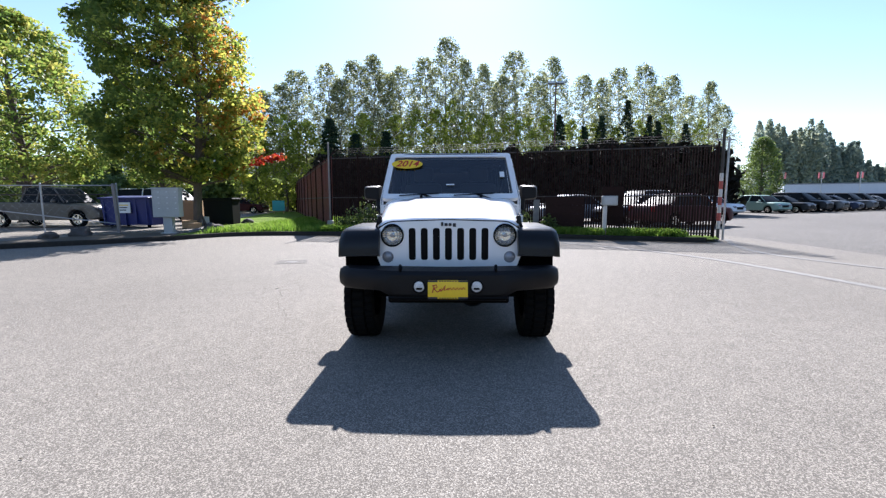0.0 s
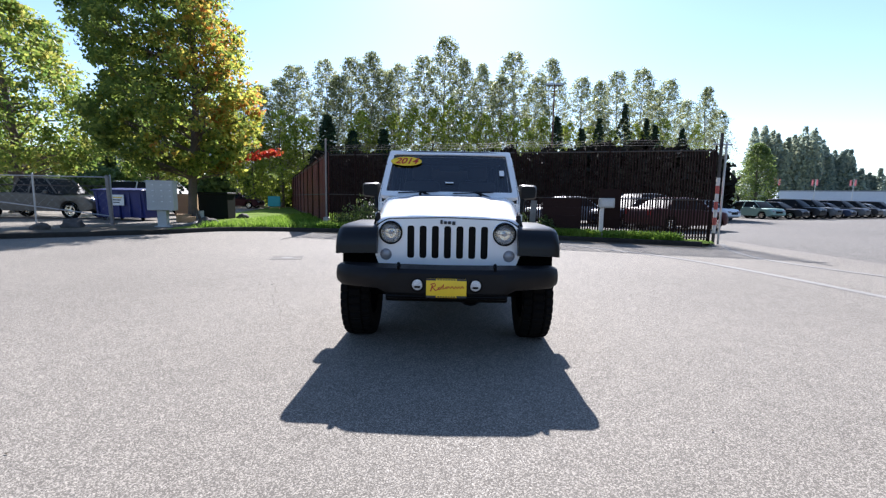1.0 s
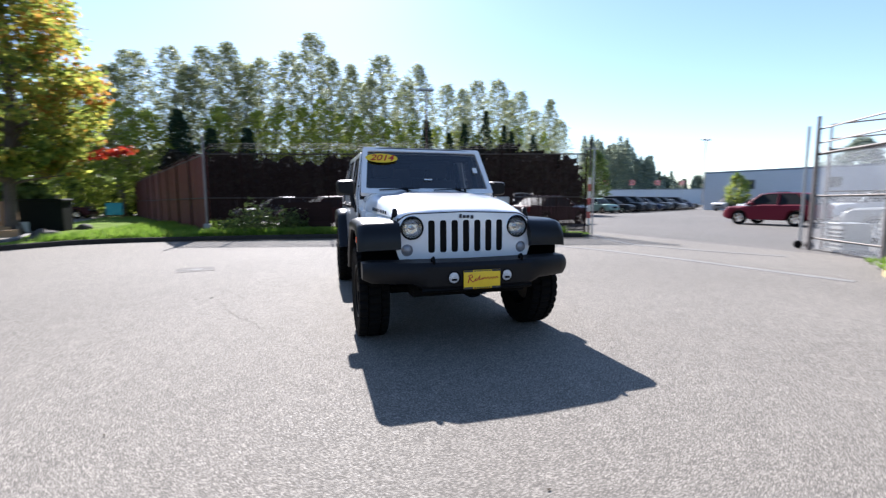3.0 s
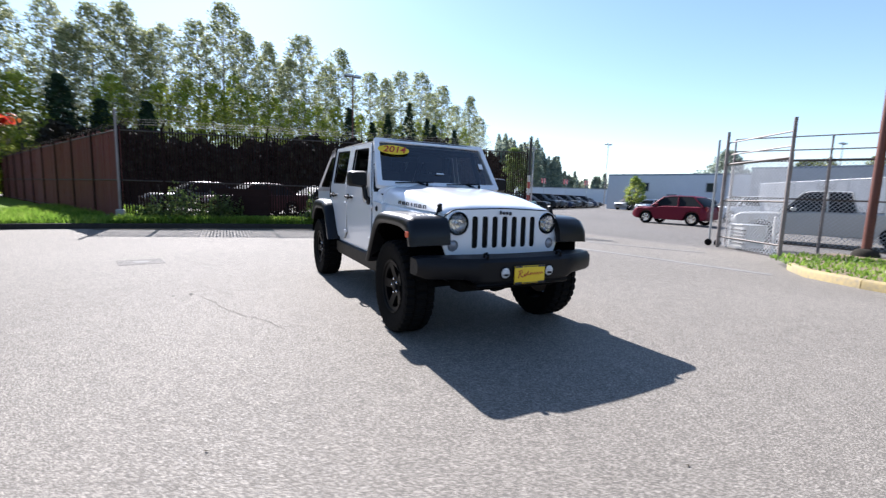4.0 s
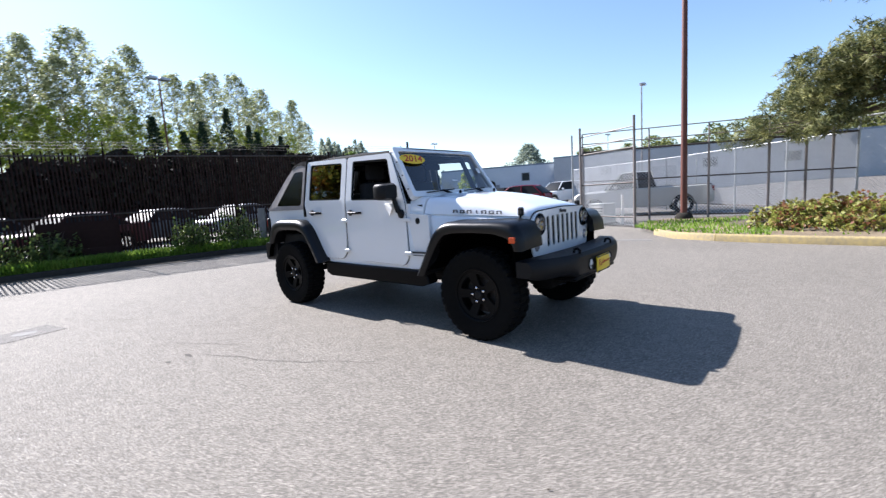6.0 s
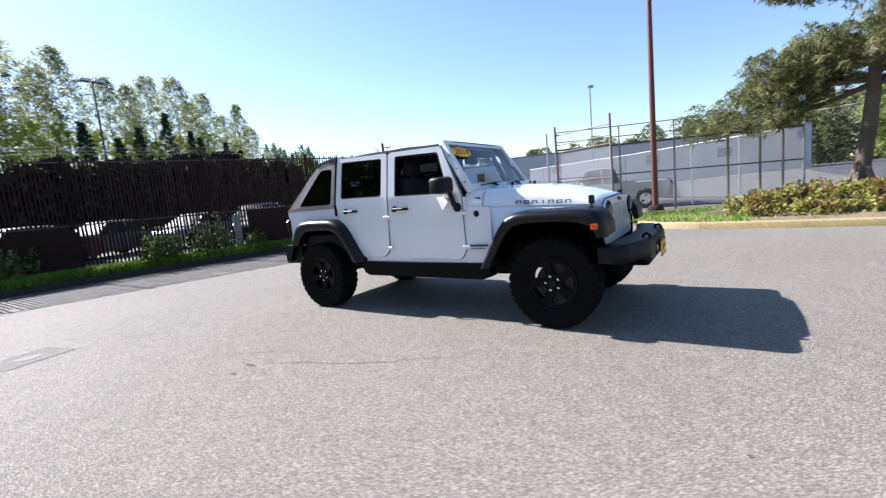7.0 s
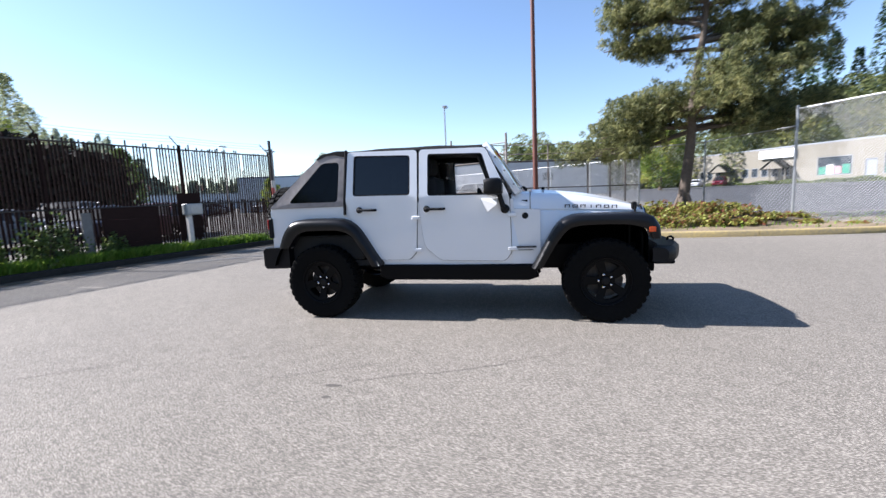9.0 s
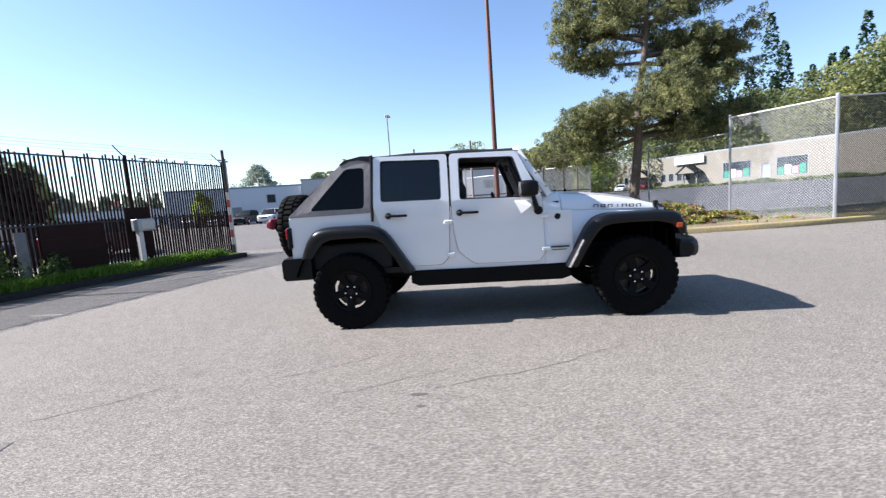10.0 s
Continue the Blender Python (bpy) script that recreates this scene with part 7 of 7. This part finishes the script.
def parked_car(kind, x, y, heading, paint_ob, label, z=None, name="parked_car"):
    """A plain road car; heading is the way its nose points, in degrees from +x."""
    L, W, wb, wr, sill, hz, bz, rz, he, st, re, te, tz = CAR_KINDS[kind]
    t = thing(name, pose(x, y, rise(x, y) if z is None else z, 0, 0, heading - 180), label, "car", "parked cars")
    hw = W / 2
    f_ax = 0.86 if kind != "pickup" else 0.95
    axles = (f_ax, f_ax + wb)

    def top(u):
        if u < he:
            return hz - 0.26 * max(0, 1 - u / 0.35) ** 2 - 0.05 * (1 - u / he)
        if u < te:
            return hz + (bz - hz) * min(1, (u - he) / 0.8)
        return tz - 0.30 * max(0, (u - (L - 0.22)) / 0.22) ** 2

    bm = bmesh.new()
    rings = []
    for i in range(49):
        u = L * i / 48
        zb = sill + 0.12 * max(0, 1 - u / 0.3) + 0.12 * max(0, 1 - (L - u) / 0.3)
        for a in axles:
            d = abs(u - a)
            if d < wr + 0.06:
                zb = max(zb, wr + math.sqrt(max(0, (wr + 0.06) ** 2 - d * d)))
        end = min(u, L - u)
        w = hw * (1 - 0.16 * max(0, 1 - end / 0.5) ** 2)
        zt = top(u)
        zb = min(zb, zt - 0.12)
        zm = max(zb + 0.03, sill + 0.36)
        zm = min(zm, zt - 0.06)
        half = [(w * 0.90, zb), (w * 0.985, zb + 0.02), (w, zm), (w * 0.985, zt - 0.05), (w * 0.93, zt - 0.012), (w * 0.55, zt + 0.012)]
        rings.append([(u, -a, b) for a, b in half] + [(u, a, b) for a, b in half[::-1]])
    loft(bm, rings)
    body = part("body", bm, paint_ob, t, smooth=45)
    gr = []
    g0 = he - 0.05
    for i in range(17):
        u = g0 + (te - g0) * i / 16
        if u < st:
            zr = bz - 0.03 + (rz - bz) * ((u - g0) / (st - g0)) ** 0.85
        elif u < re:
            zr = rz + 0.03 * math.sin(math.pi * (u - st) / (re - st))
        else:
            zr = rz - (rz - tz + 0.03) * ((u - re) / (te - re)) ** (1.2 if kind != "pickup" else 0.7)
        zr = max(zr, bz - 0.02)
        k = (zr - bz) / (rz - bz)
        w0, w1 = hw * 0.94, hw * (0.94 - 0.22 * max(0, k))
        gr.append([(u, -w0, bz - 0.05), (u, -w1, zr - 0.03), (u, -w1 * 0.85, zr), (u, w1 * 0.85, zr), (u, w1, zr - 0.03), (u, w0, bz - 0.05)])
    bm = bmesh.new()
    loft(bm, gr)
    part("glasshouse", bm, M["dark_glass"], t, "dark car windows", 35)
    bm = bmesh.new()
    sel = [r for r in gr if st - 0.12 <= r[0][0] <= re + 0.12]
    rr = []
    for r in sel:
        w1, z1 = r[4][1], r[4][2]
        rr.append([(r[0][0], -w1 - 0.012, z1 - 0.02), (r[0][0], -w1 * 0.85, r[2][2] + 0.015), (r[0][0], w1 * 0.85, r[3][2] + 0.015), (r[0][0], w1 + 0.012, z1 - 0.02)])
    loft(bm, rr)
    part("roof", bm, paint_ob, t, smooth=45)
    for s in (-1, 1):
        for u0, u1 in ((g0 + 0.1, st), (0.5 * (st + re) + 0.05, 0.5 * (st + re)), (te - 0.06, re)):
            bm = bmesh.new()
            tube(bm, [(u0, s * hw * 0.945, bz - 0.03), (u1, s * (hw * 0.735), rz - 0.01)], 0.035, 6)
            part("pillar", bm, paint_ob, t)
        bm = bmesh.new()
        box(bm, -0.02, 0.22, s * hw * 0.62 - 0.14, s * hw * 0.62 + 0.14, hz - 0.32, hz - 0.17, 0.03, 1)
        part("headlight", bm, M["signal"], t)
        bm = bmesh.new()
        box(bm, L - 0.12, L + 0.01, s * hw * 0.76 - 0.09, s * hw * 0.76 + 0.09, tz - 0.32, tz - 0.08, 0.02, 1)
        part("tail_light", bm, M["red_lens"], t)
        bm = bmesh.new()
        box(bm, he + 0.35, he + 0.5, s * (hw + 0.02), s * (hw + 0.18), bz - 0.02, bz + 0.12, 0.03, 1)
        part("wing_mirror", bm, paint_ob, t)
        for a in axles:
            w = new("wheel")
            w.parent = t
            w.matrix_local = pose(a, s * (hw - 0.12), wr)
            bm = bmesh.new()
            lathe(bm, [(wr * 0.62, -0.09), (wr * 0.95, -0.1), (wr, -0.06), (wr, 0.06), (wr * 0.95, 0.1), (wr * 0.62, 0.09)], "y", (0, 0, 0), 24, caps=False)
            part("tyre", bm, M["rubber"], w)
            bm = bmesh.new()
            hole = [arc(0, 0, wr * 0.54, 72 * k - 24, 72 * k + 24, 3) + arc(0, 0, wr * 0.24, 72 * k + 14, 72 * k - 14, 1) for k in range(5)]
            plate(bm, arc(0, 0, wr * 0.64, 0, 345, 23), hole, "y", s * 0.05, s * 0.085)
            part("rim", bm, M["lamp_bowl"], w, "silver wheel rim", 0)
    if kind == "pickup":
        bm = bmesh.new()
        box(bm, te + 0.05, L - 0.08, -hw * 0.8, hw * 0.8, bz - 0.03, bz + 0.012)
        part("bed_liner", bm, M["interior"], t, "dark pickup bed", 0)
    bm = bmesh.new()
    box(bm, -0.03, 0.05, -hw * 0.4, hw * 0.4, hz - 0.42, hz - 0.24, 0.02, 1)
    part("grille", bm, M["satin_black"], t)
    return t


WHITE, SILVER, BLACK = paint("white", (0.75, 0.76, 0.77), 0), paint("silver", (0.27, 0.28, 0.29), 0.4), paint("black", (0.012, 0.013, 0.015), 0.2)
RED, MAROON, NAVY = paint("red", (0.135, 0.006, 0.020), 0.2), paint("maroon", (0.05, 0.007, 0.010), 0.2), paint("navy", (0.02, 0.03, 0.06), 0.3)
MINT, GREY, TAN_P = paint("mint", (0.22, 0.33, 0.29), 0.2), paint("grey", (0.10, 0.105, 0.11), 0.5), paint("champagne", (0.15, 0.135, 0.115), 0.5)
LIGHT = paint("light_silver", (0.46, 0.45, 0.42), 0.3)
# beyond the gate
parked_car("small_suv", 20.4, 17.7, 98, RED, "red sport utility car standing alone in the lot", name="red_suv")
parked_car("sedan", 20.2, 30.4, -62, WHITE, "white saloon in the lot")
parked_car("sedan", 12.9, 20.9, 20, MAROON, "maroon car behind the slatted fence")
ROW = ((MINT, "hatch", "pale green hatchback in a row of cars"), (BLACK, "sedan", "black saloon in a row of cars"), (BLACK, "suv", "black sport utility car in a row"), (GREY, "suv", "dark grey sport utility car in a row"), (NAVY, "sedan", "navy saloon in a row of cars"), (GREY, "suv", "dark grey sport utility car in a row"), (BLACK, "suv", "black sport utility car in a row"), (SILVER, "sedan", "silver saloon in a row of cars"), (NAVY, "suv", "navy sport utility car in a row"), (BLACK, "sedan", "black saloon in a row of cars"))
for i, (p, k, lab) in enumerate(ROW):
    parked_car(k, 27.7 + 2.75 * i - (0.1 if not i else 0), 35.3 + 1.5 * i + (0.7 if not i else 0), -58 - (16 if not i else 0), p, lab)
for i, (p, k, lab) in enumerate(((SILVER, "suv", "silver sport utility car by the warehouse"), (WHITE, "sedan", "white saloon by the warehouse"), (BLACK, "suv", "black sport utility car by the warehouse"), (WHITE, "suv", "white sport utility car by the warehouse"), (GREY, "sedan", "grey saloon by the warehouse"), (RED, "sedan", "red saloon by the warehouse"), (NAVY, "suv", "navy sport utility car by the warehouse"))):
    parked_car(k, 45.6 - 0.15 * i, 40 - 3.3 * i, 185, p, lab)
# behind the slatted fence
for x, y, h, p, k, lab in ((-2.6, 21.0, 200, MAROON, "sedan", "maroon saloon behind the slatted fence"), (0.8, 23.4, 200, GREY, "sedan", "dark grey saloon behind the slatted fence"), (4.3, 22.6, 205, SILVER, "sedan", "silver saloon behind the slatted fence"), (7.6, 21.6, 205, NAVY, "sedan", "navy saloon behind the slatted fence"), (9.6, 25.5, 210, GREY, "suv", "grey sport utility car behind the fence"), (12.6, 26.5, 210, GREY, "sedan", "grey saloon behind the fence"), (-5.0, 24.5, 195, GREY, "sedan", "grey saloon behind the slatted fence")):
    parked_car(k, x, y, h, p, lab)
# compound, road and the left side
parked_car("pickup", 16.4, 10.2, 108, LIGHT, "silver pickup inside the chain-link compound")
parked_car("suv", 27.2, 17.6, 158, WHITE, "white sport utility car beside the compound")
parked_car("sedan", 31.0, 14.0, 158, SILVER, "silver saloon beside the compound")
parked_car("pickup", -16.6, 20.9, 2, TAN_P, "champagne pickup parked under the trees")
parked_car("van", -15.2, 26.6, 0, WHITE, "white van parked behind the dumpster")
parked_car("sedan", -17.6, 41.0, 0, MAROON, "dark red saloon parked far down the side road")
parked_car("suv", 82.5, -28.3, 150, RED, "red car before the shop building")
parked_car("sedan", 86.0, -25.4, 150, WHITE, "white car before the shop building")

# ---- clutter along the yard's edges ----
t = thing("dumpster", pose(-14.9, 20.3, 0, 0, 0, -6) @ Matrix.Diagonal((1.08, 0.95, 1.12, 1)), "blue steel dumpster with a white sign", "dumpster")
bm = bmesh.new()
prism(bm, [(-0.62, 0.12), (0.62, 0.12), (0.75, 1.32), (-0.75, 1.22)], "x", -1.15, 1.15, 0.015, 1)
for x in (-1.0, -0.5, 0.0, 0.5, 1.0):
    box(bm, x - 0.03, x + 0.03, -0.76, -0.62, 0.15, 1.2, 0.0, 1, Matrix.Rotation(radians(0), 4, "X"))
part("bin_body", bm, M["blue_steel"], t)
bm = bmesh.new()
box(bm, -1.18, 1.18, -0.80, 0.80, 1.24, 1.30, 0.015, 1, Matrix.Rotation(radians(3), 4, "X"))
part("lid", bm, M["blue_steel"], t, "blue steel lid")
bm = bmesh.new()
box(bm, -0.25, 0.30, -0.80, -0.785, 0.62, 1.05)
part("sign", bm, M["white_tag"], t, "white sign with unreadable lines", 0)
for i in range(3):
    bm = bmesh.new()
    box(bm, -0.2, 0.22 - 0.06 * i, -0.806, -0.80, 0.92 - 0.1 * i, 0.96 - 0.1 * i)
    part("sign_line", bm, M["black_print" if i else "yellow"], t, smooth=0)
for x in (-0.9, 0.9):
    bm = bmesh.new()
    lathe(bm, [(0.02, -0.03), (0.08, -0.03), (0.08, 0.03), (0.02, 0.03)], "x", (x, -0.5, 0.08), 12)
    lathe(bm, [(0.02, -0.03), (0.08, -0.03), (0.08, 0.03), (0.02, 0.03)], "x", (x, 0.5, 0.08), 12)
    part("castor", bm, M["rubber"], t)

t = thing("cluster_mailbox", pose(-10.05, 15.2, 0.08, 0, 0, 12) @ Matrix.Diagonal((0.9, 0.9, 0.96, 1)), "grey metal cluster mailbox on a pedestal", "mailbox")
bm = bmesh.new()
box(bm, -0.47, 0.47, -0.22, 0.22, 0.62, 1.66, 0.015, 1)
box(bm, -0.5, 0.5, -0.25, 0.25, 1.64, 1.70, 0.015, 1)
part("cabinet", bm, M["grey_box"], t)
bm = bmesh.new()
box(bm, -0.16, 0.16, -0.14, 0.14, 0.03, 0.64, 0.01, 1)
box(bm, -0.26, 0.26, -0.2, 0.2, 0.0, 0.05, 0.01, 1)
part("pedestal", bm, M["grey_box"], t)
for r in range(4):
    for c in range(3):
        bm = bmesh.new()
        x, z = -0.30 + c * 0.30, 1.50 - r * 0.2
        box(bm, x - 0.135, x + 0.135, -0.232, -0.218, z - 0.085, z + 0.085, 0.006, 1)
        d = part("mail_door", bm, M["grey_box"], t)
        bm = bmesh.new()
        box(bm, x + 0.04, x + 0.1, -0.236, -0.231, z + 0.03, z + 0.05)
        part("number_bar", bm, M["white_tag"], d, smooth=0)

t = thing("waste_bin", pose(-11.3, 21.2, 0.05, 0, 0, 5), "dark green lidded waste bin", "bin")
bm = bmesh.new()
prism(bm, [(-0.45, 0.05), (0.45, 0.05), (0.5, 1.22), (-0.5, 1.22)], "x", -0.68, 0.68, 0.02, 1)
part("bin_body", bm, M["dark_bin"], t)
bm = bmesh.new()
box(bm, -0.72, 0.72, -0.54, 0.54, 1.2, 1.32, 0.03, 1)
part("lid", bm, M["dark_bin"], t)
t = thing("crate", pose(-13.45, 22.4, 0.02, 0, 0, 14), "tan plywood crate with slatted sides", "crate")
for k in range(5):
    bm = bmesh.new()
    box(bm, -0.5, 0.5, -0.4, -0.37, 0.15 + k * 0.22, 0.34 + k * 0.22, 0.004, 1)
    part("board", bm, M["wood"], t)
bm = bmesh.new()
box(bm, -0.5, 0.5, -0.36, 0.4, 0.05, 1.25, 0.01, 1)
part("crate_body", bm, M["wood"], t)
t = thing("cardboard_pile", pose(-12.0, 19.6, 0.0, 0, 0, 30), "low pile of pale boxes", "box")
for k, (x, y, w, h) in enumerate(((0, 0, 0.3, 0.35), (0.55, 0.1, 0.25, 0.5), (0.2, -0.5, 0.28, 0.25))):
    bm = bmesh.new()
    box(bm, x - w, x + w, y - w * 0.8, y + w * 0.8, 0, h, 0.01, 1)
    part("carton", bm, M["wood" if k != 1 else "grey_box"], t)


def boulder(x, y, r, seed):
    t = thing("boulder", pose(x, y, 0.06), "rough dark boulder lying in the grass", "boulder", "boulders")
    bm = bmesh.new()
    bmesh.ops.create_icosphere(bm, subdivisions=3, radius=r)
    for v in bm.verts:
        v.co *= 1 + 0.55 * noise.noise(v.co * 2.4 / r * 0.5 + Vector((seed, 0, 0))) + 0.22 * noise.noise(v.co * 7 / r * 0.5)
        v.co.z = v.co.z * 0.7 + r * 0.35
    part("stone", bm, M["stone"], t, smooth=60)


boulder(-9.0, 16.0, 0.33, 1)
boulder(-10.4, 21.9, 0.28, 2)
boulder(-12.5, 14.3, 0.30, 3)
boulder(-12.6, 13.2, 0.22, 4)
boulder(-13.0, 13.7, 0.17, 5)

t = thing("board_sign", pose(-14.6, 36.5, 0, 0, 0, 8), "teal board sign on two stakes", "sign")
bm = bmesh.new()
box(bm, -0.5, 0.5, -0.02, 0.02, 0.35, 1.2, 0.006, 1)
part("board", bm, M["teal"], t)
for x in (-0.4, 0.4):
    bm = bmesh.new()
    box(bm, x - 0.03, x + 0.03, 0.02, 0.06, 0, 1.15)
    part("stake", bm, M["wood"], t)

# low gate at the side entrance
t = chain_fence("side_gate", [(-12.95, 16.6), (-21.0, 15.6)], "low galvanised tube gate with chain-link mesh", 1.85, [3], rails=(0.25, 1.5), cell=0.3, wire=0.0016)
bm = bmesh.new()
tube(bm, [(-12.95, 16.6, 0.35), (-19.5, 15.8, 1.2)], 0.022, 6)
part("brace", bm, M["galv"], t)
t = thing("bollard_post", pose(-12.9, 16.5, 0.0, 0, -3, 0), "stout blue-grey steel post leaning slightly", "post")
bm = bmesh.new()
tube(bm, [(0, 0, 0), (0, 0, 1.85)], 0.065, 12)
lathe(bm, [(0.07, 1.84), (0.06, 1.9), (0.02, 1.93)], "z", (0, 0, 0), 12)
part("post", bm, M["galv_mid"], t)

# boards and a small box on a post at the slatted fence
def at_fence(x):
    f = (FENCE_A.x - x) / (FENCE_A.x - FENCE_B.x)
    return FENCE_A.lerp(FENCE_B, f)


FA = math.degrees(math.atan2(FENCE_B.y - FENCE_A.y, FENCE_B.x - FENCE_A.x)) + 180
for x0, x1, z0, z1 in ((3.2, 4.45, 0.2, 1.34), (4.95, 5.6, 0.4, 1.66), (-2.1, -0.5, 0.3, 1.2)):
    p = at_fence((x0 + x1) / 2)
    t = thing("fence_board", pose(p.x, p.y - 0.06, 0, 0, 0, FA), "dark brown board panel fixed to the fence", "board")
    w = (x1 - x0) / 2
    for k in range(4):
        bm = bmesh.new()
        box(bm, -w, w, -0.05, -0.03, z0 + (z1 - z0) * k / 4 + 0.001, z0 + (z1 - z0) * (k + 1) / 4 - 0.001, 0.002, 1)
        part("plank", bm, M["slat"], t)
    for u in (-w + 0.1, w - 0.1):
        bm = bmesh.new()
        box(bm, u - 0.04, u + 0.04, -0.028, 0.0, 0.05, z1, 0.003, 1)
        part("batten", bm, M["slat"], t)
p = at_fence(2.9)
t = thing("leaning_plank", pose(p.x, p.y - 0.1, 0.05, -4, 2, FA), "weathered pale plank leaning against the fence", "plank")
bm = bmesh.new()
box(bm, -0.10, 0.10, -0.02, 0.02, 0.1, 1.2, 0.008, 1)
part("board", bm, M["concrete"], t)
t = thing("post_box", pose(4.92, 13.72, 0.08, 0, 0, -12), "pale post carrying a small grey box", "post box")
bm = bmesh.new()
box(bm, -0.06, 0.06, -0.06, 0.06, 0, 1.22, 0.01, 1)
part("post", bm, M["white_band"], t)
bm = bmesh.new()
box(bm, -0.1, 0.36, -0.12, 0.12, 0.98, 1.28, 0.02, 1)
part("box", bm, M["grey_box"], t)
bm = bmesh.new()
box(bm, -0.02, 0.30, -0.13, -0.118, 1.02, 1.24, 0.008, 1)
part("flap", bm, M["galv"], t)

# banners and a low pale store far across the lot
for i in range(4):
    x, y = 55.9 + 5.9 * i, 74 - 0.5 * i
    t = thing("banner", pose(x, y, rise(x, y), 0, 0, -30), "red and white banner on a slim pole", "banner", "lot banners")
    bm = bmesh.new()
    tube(bm, [(0, 0, 0), (0, 0, 5.6)], 0.05, 6)
    part("pole", bm, M["galv"], t)
    bm = bmesh.new()
    for u in (-0.5, 0.10):
        loft(bm, [[(u + 0.24 * k / 4, 0.05 * math.sin(k), z) for k in range(5)] for z in (4.5, 5.0, 5.5)], caps=False, closed=False)
    bmesh.ops.solidify(bm, geom=bm.faces[:], thickness=0.01)
    part("flag", bm, M["red_flag"], t)
quad_building("far_store", (95, 128), (165, 84), 18, 4.6, "wall_white", "long pale store far beyond the car lot", [("win", 8 + 9 * i, 5, 1, 3.5) for i in range(7)])
quad_building("side_building", (-42, 62), (-29, 66), 12, 11, "wall_white", "grey block of offices behind the trees", [("win", 1.5 + 3 * i, 1.8, 1 + 3.2 * k, 2.8 + 3.2 * k) for i in range(4) for k in range(3)])
quad_building("side_store", (-37, 84), (-27, 86), 9, 5.0, "wall_white", "low pale building down the side road", [("win", 1 + 2.6 * i, 1.5, 1, 2.6) for i in range(3)])
# gabled porches before the shop
SHOP_A, SHOP_D = Vector((97.5, -27.8)), (Vector((52.1, -50.5)) - Vector((97.5, -27.8))).normalized()
SHOP_N = Vector((SHOP_D.y, -SHOP_D.x))
if SHOP_N.x > 0:
    SHOP_N = -SHOP_N
SHOP_TURN = math.degrees(math.atan2(SHOP_D.y, SHOP_D.x))
for u in (10.2, 20.6):
    p = SHOP_A + SHOP_D * u + SHOP_N * 1.3
    t = thing("porch", pose(p.x, p.y, 0.38, 0, 0, SHOP_TURN), "small gabled porch with a dark shingled roof", "porch")
    for q in (-1.3, 1.3):
        bm = bmesh.new()
        box(bm, q - 0.1, q + 0.1, -0.1, 0.1, 0, 2.7)
        part("post", bm, M["wall_tan"], t, smooth=0)
    bm = bmesh.new()
    prism(bm, [(-1.8, 2.6), (1.8, 2.6), (0, 3.9)], "y", -1.2, 1.2)
    part("gable", bm, M["wall_tan"], t, "tan boarded gable", 0)
    for q in (-1, 1):
        bm = bmesh.new()
        prism(bm, [(q * 2.05, 2.5), (0, 4.0), (0, 4.14), (q * 2.05, 2.64)], "y", -1.35, 1.35)
        part("roof", bm, M["dark_bin"], t, "dark shingled roof slope", 0)
p = SHOP_A + SHOP_D * 19.9 + SHOP_N * 0.7
t = thing("shop_sign", pose(p.x, p.y, 4.75, 0, 0, SHOP_TURN), "long white sign board on the shop wall", "sign")
bm = bmesh.new()
box(bm, -3.0, 3.0, -0.1, 0.1, 0, 1.4, 0.03, 1)
part("board", bm, M["white_tag"], t)
# plants along the foot of the shop wall
g6 = np.random.default_rng(61)
u6 = g6.uniform(0, 50, 5200)
d6 = 1.2 + np.abs(g6.normal(size=5200)) * 0.5
z6 = 0.38 + g6.random(5200) * (0.55 + 0.3 * np.sin(u6 * 0.9) * np.sin(u6 * 0.31))
p6 = np.stack([SHOP_A.x + SHOP_D.x * u6 + SHOP_N.x * d6, SHOP_A.y + SHOP_D.y * u6 + SHOP_N.y * d6, z6], 1)
tagged(cards("shop_hedge", p6, g6.normal(size=(5200, 3)) + np.array([0, 0, 0.6]), 0.3, 1.4, M["bush"], None, "stuff", 61), "low green planting along the shop wall", "hedge")

# chips of stone, leaves and scraps on the asphalt
rng = random.Random(9)
for i, (x, y) in enumerate(((-3.85, 4.86), (-2.3, 2.6), (1.5, 2.25), (0.95, 4.1), (-2.1, 1.9), (-0.35, 1.55))):
    t = thing("dead_leaf", pose(x, y, 0.004, 0, 0, rng.uniform(0, 360)) @ Matrix.Diagonal((0.3, 0.3, 0.3, 1)), "small curled brown leaf lying on the asphalt", "leaf", "fallen leaves")
    bm = bmesh.new()
    rings = [[(u, v * (1 - u * u * 600) * 1.2, 0.004 + 8 * u * u + 4 * v * v) for v in (-0.018, 0, 0.018)] for u in (-0.03, -0.015, 0, 0.015, 0.03)]
    loft(bm, rings, caps=False, closed=False)
    bmesh.ops.solidify(bm, geom=bm.faces[:], thickness=0.001)
    part("blade", bm, M["earth"], t)
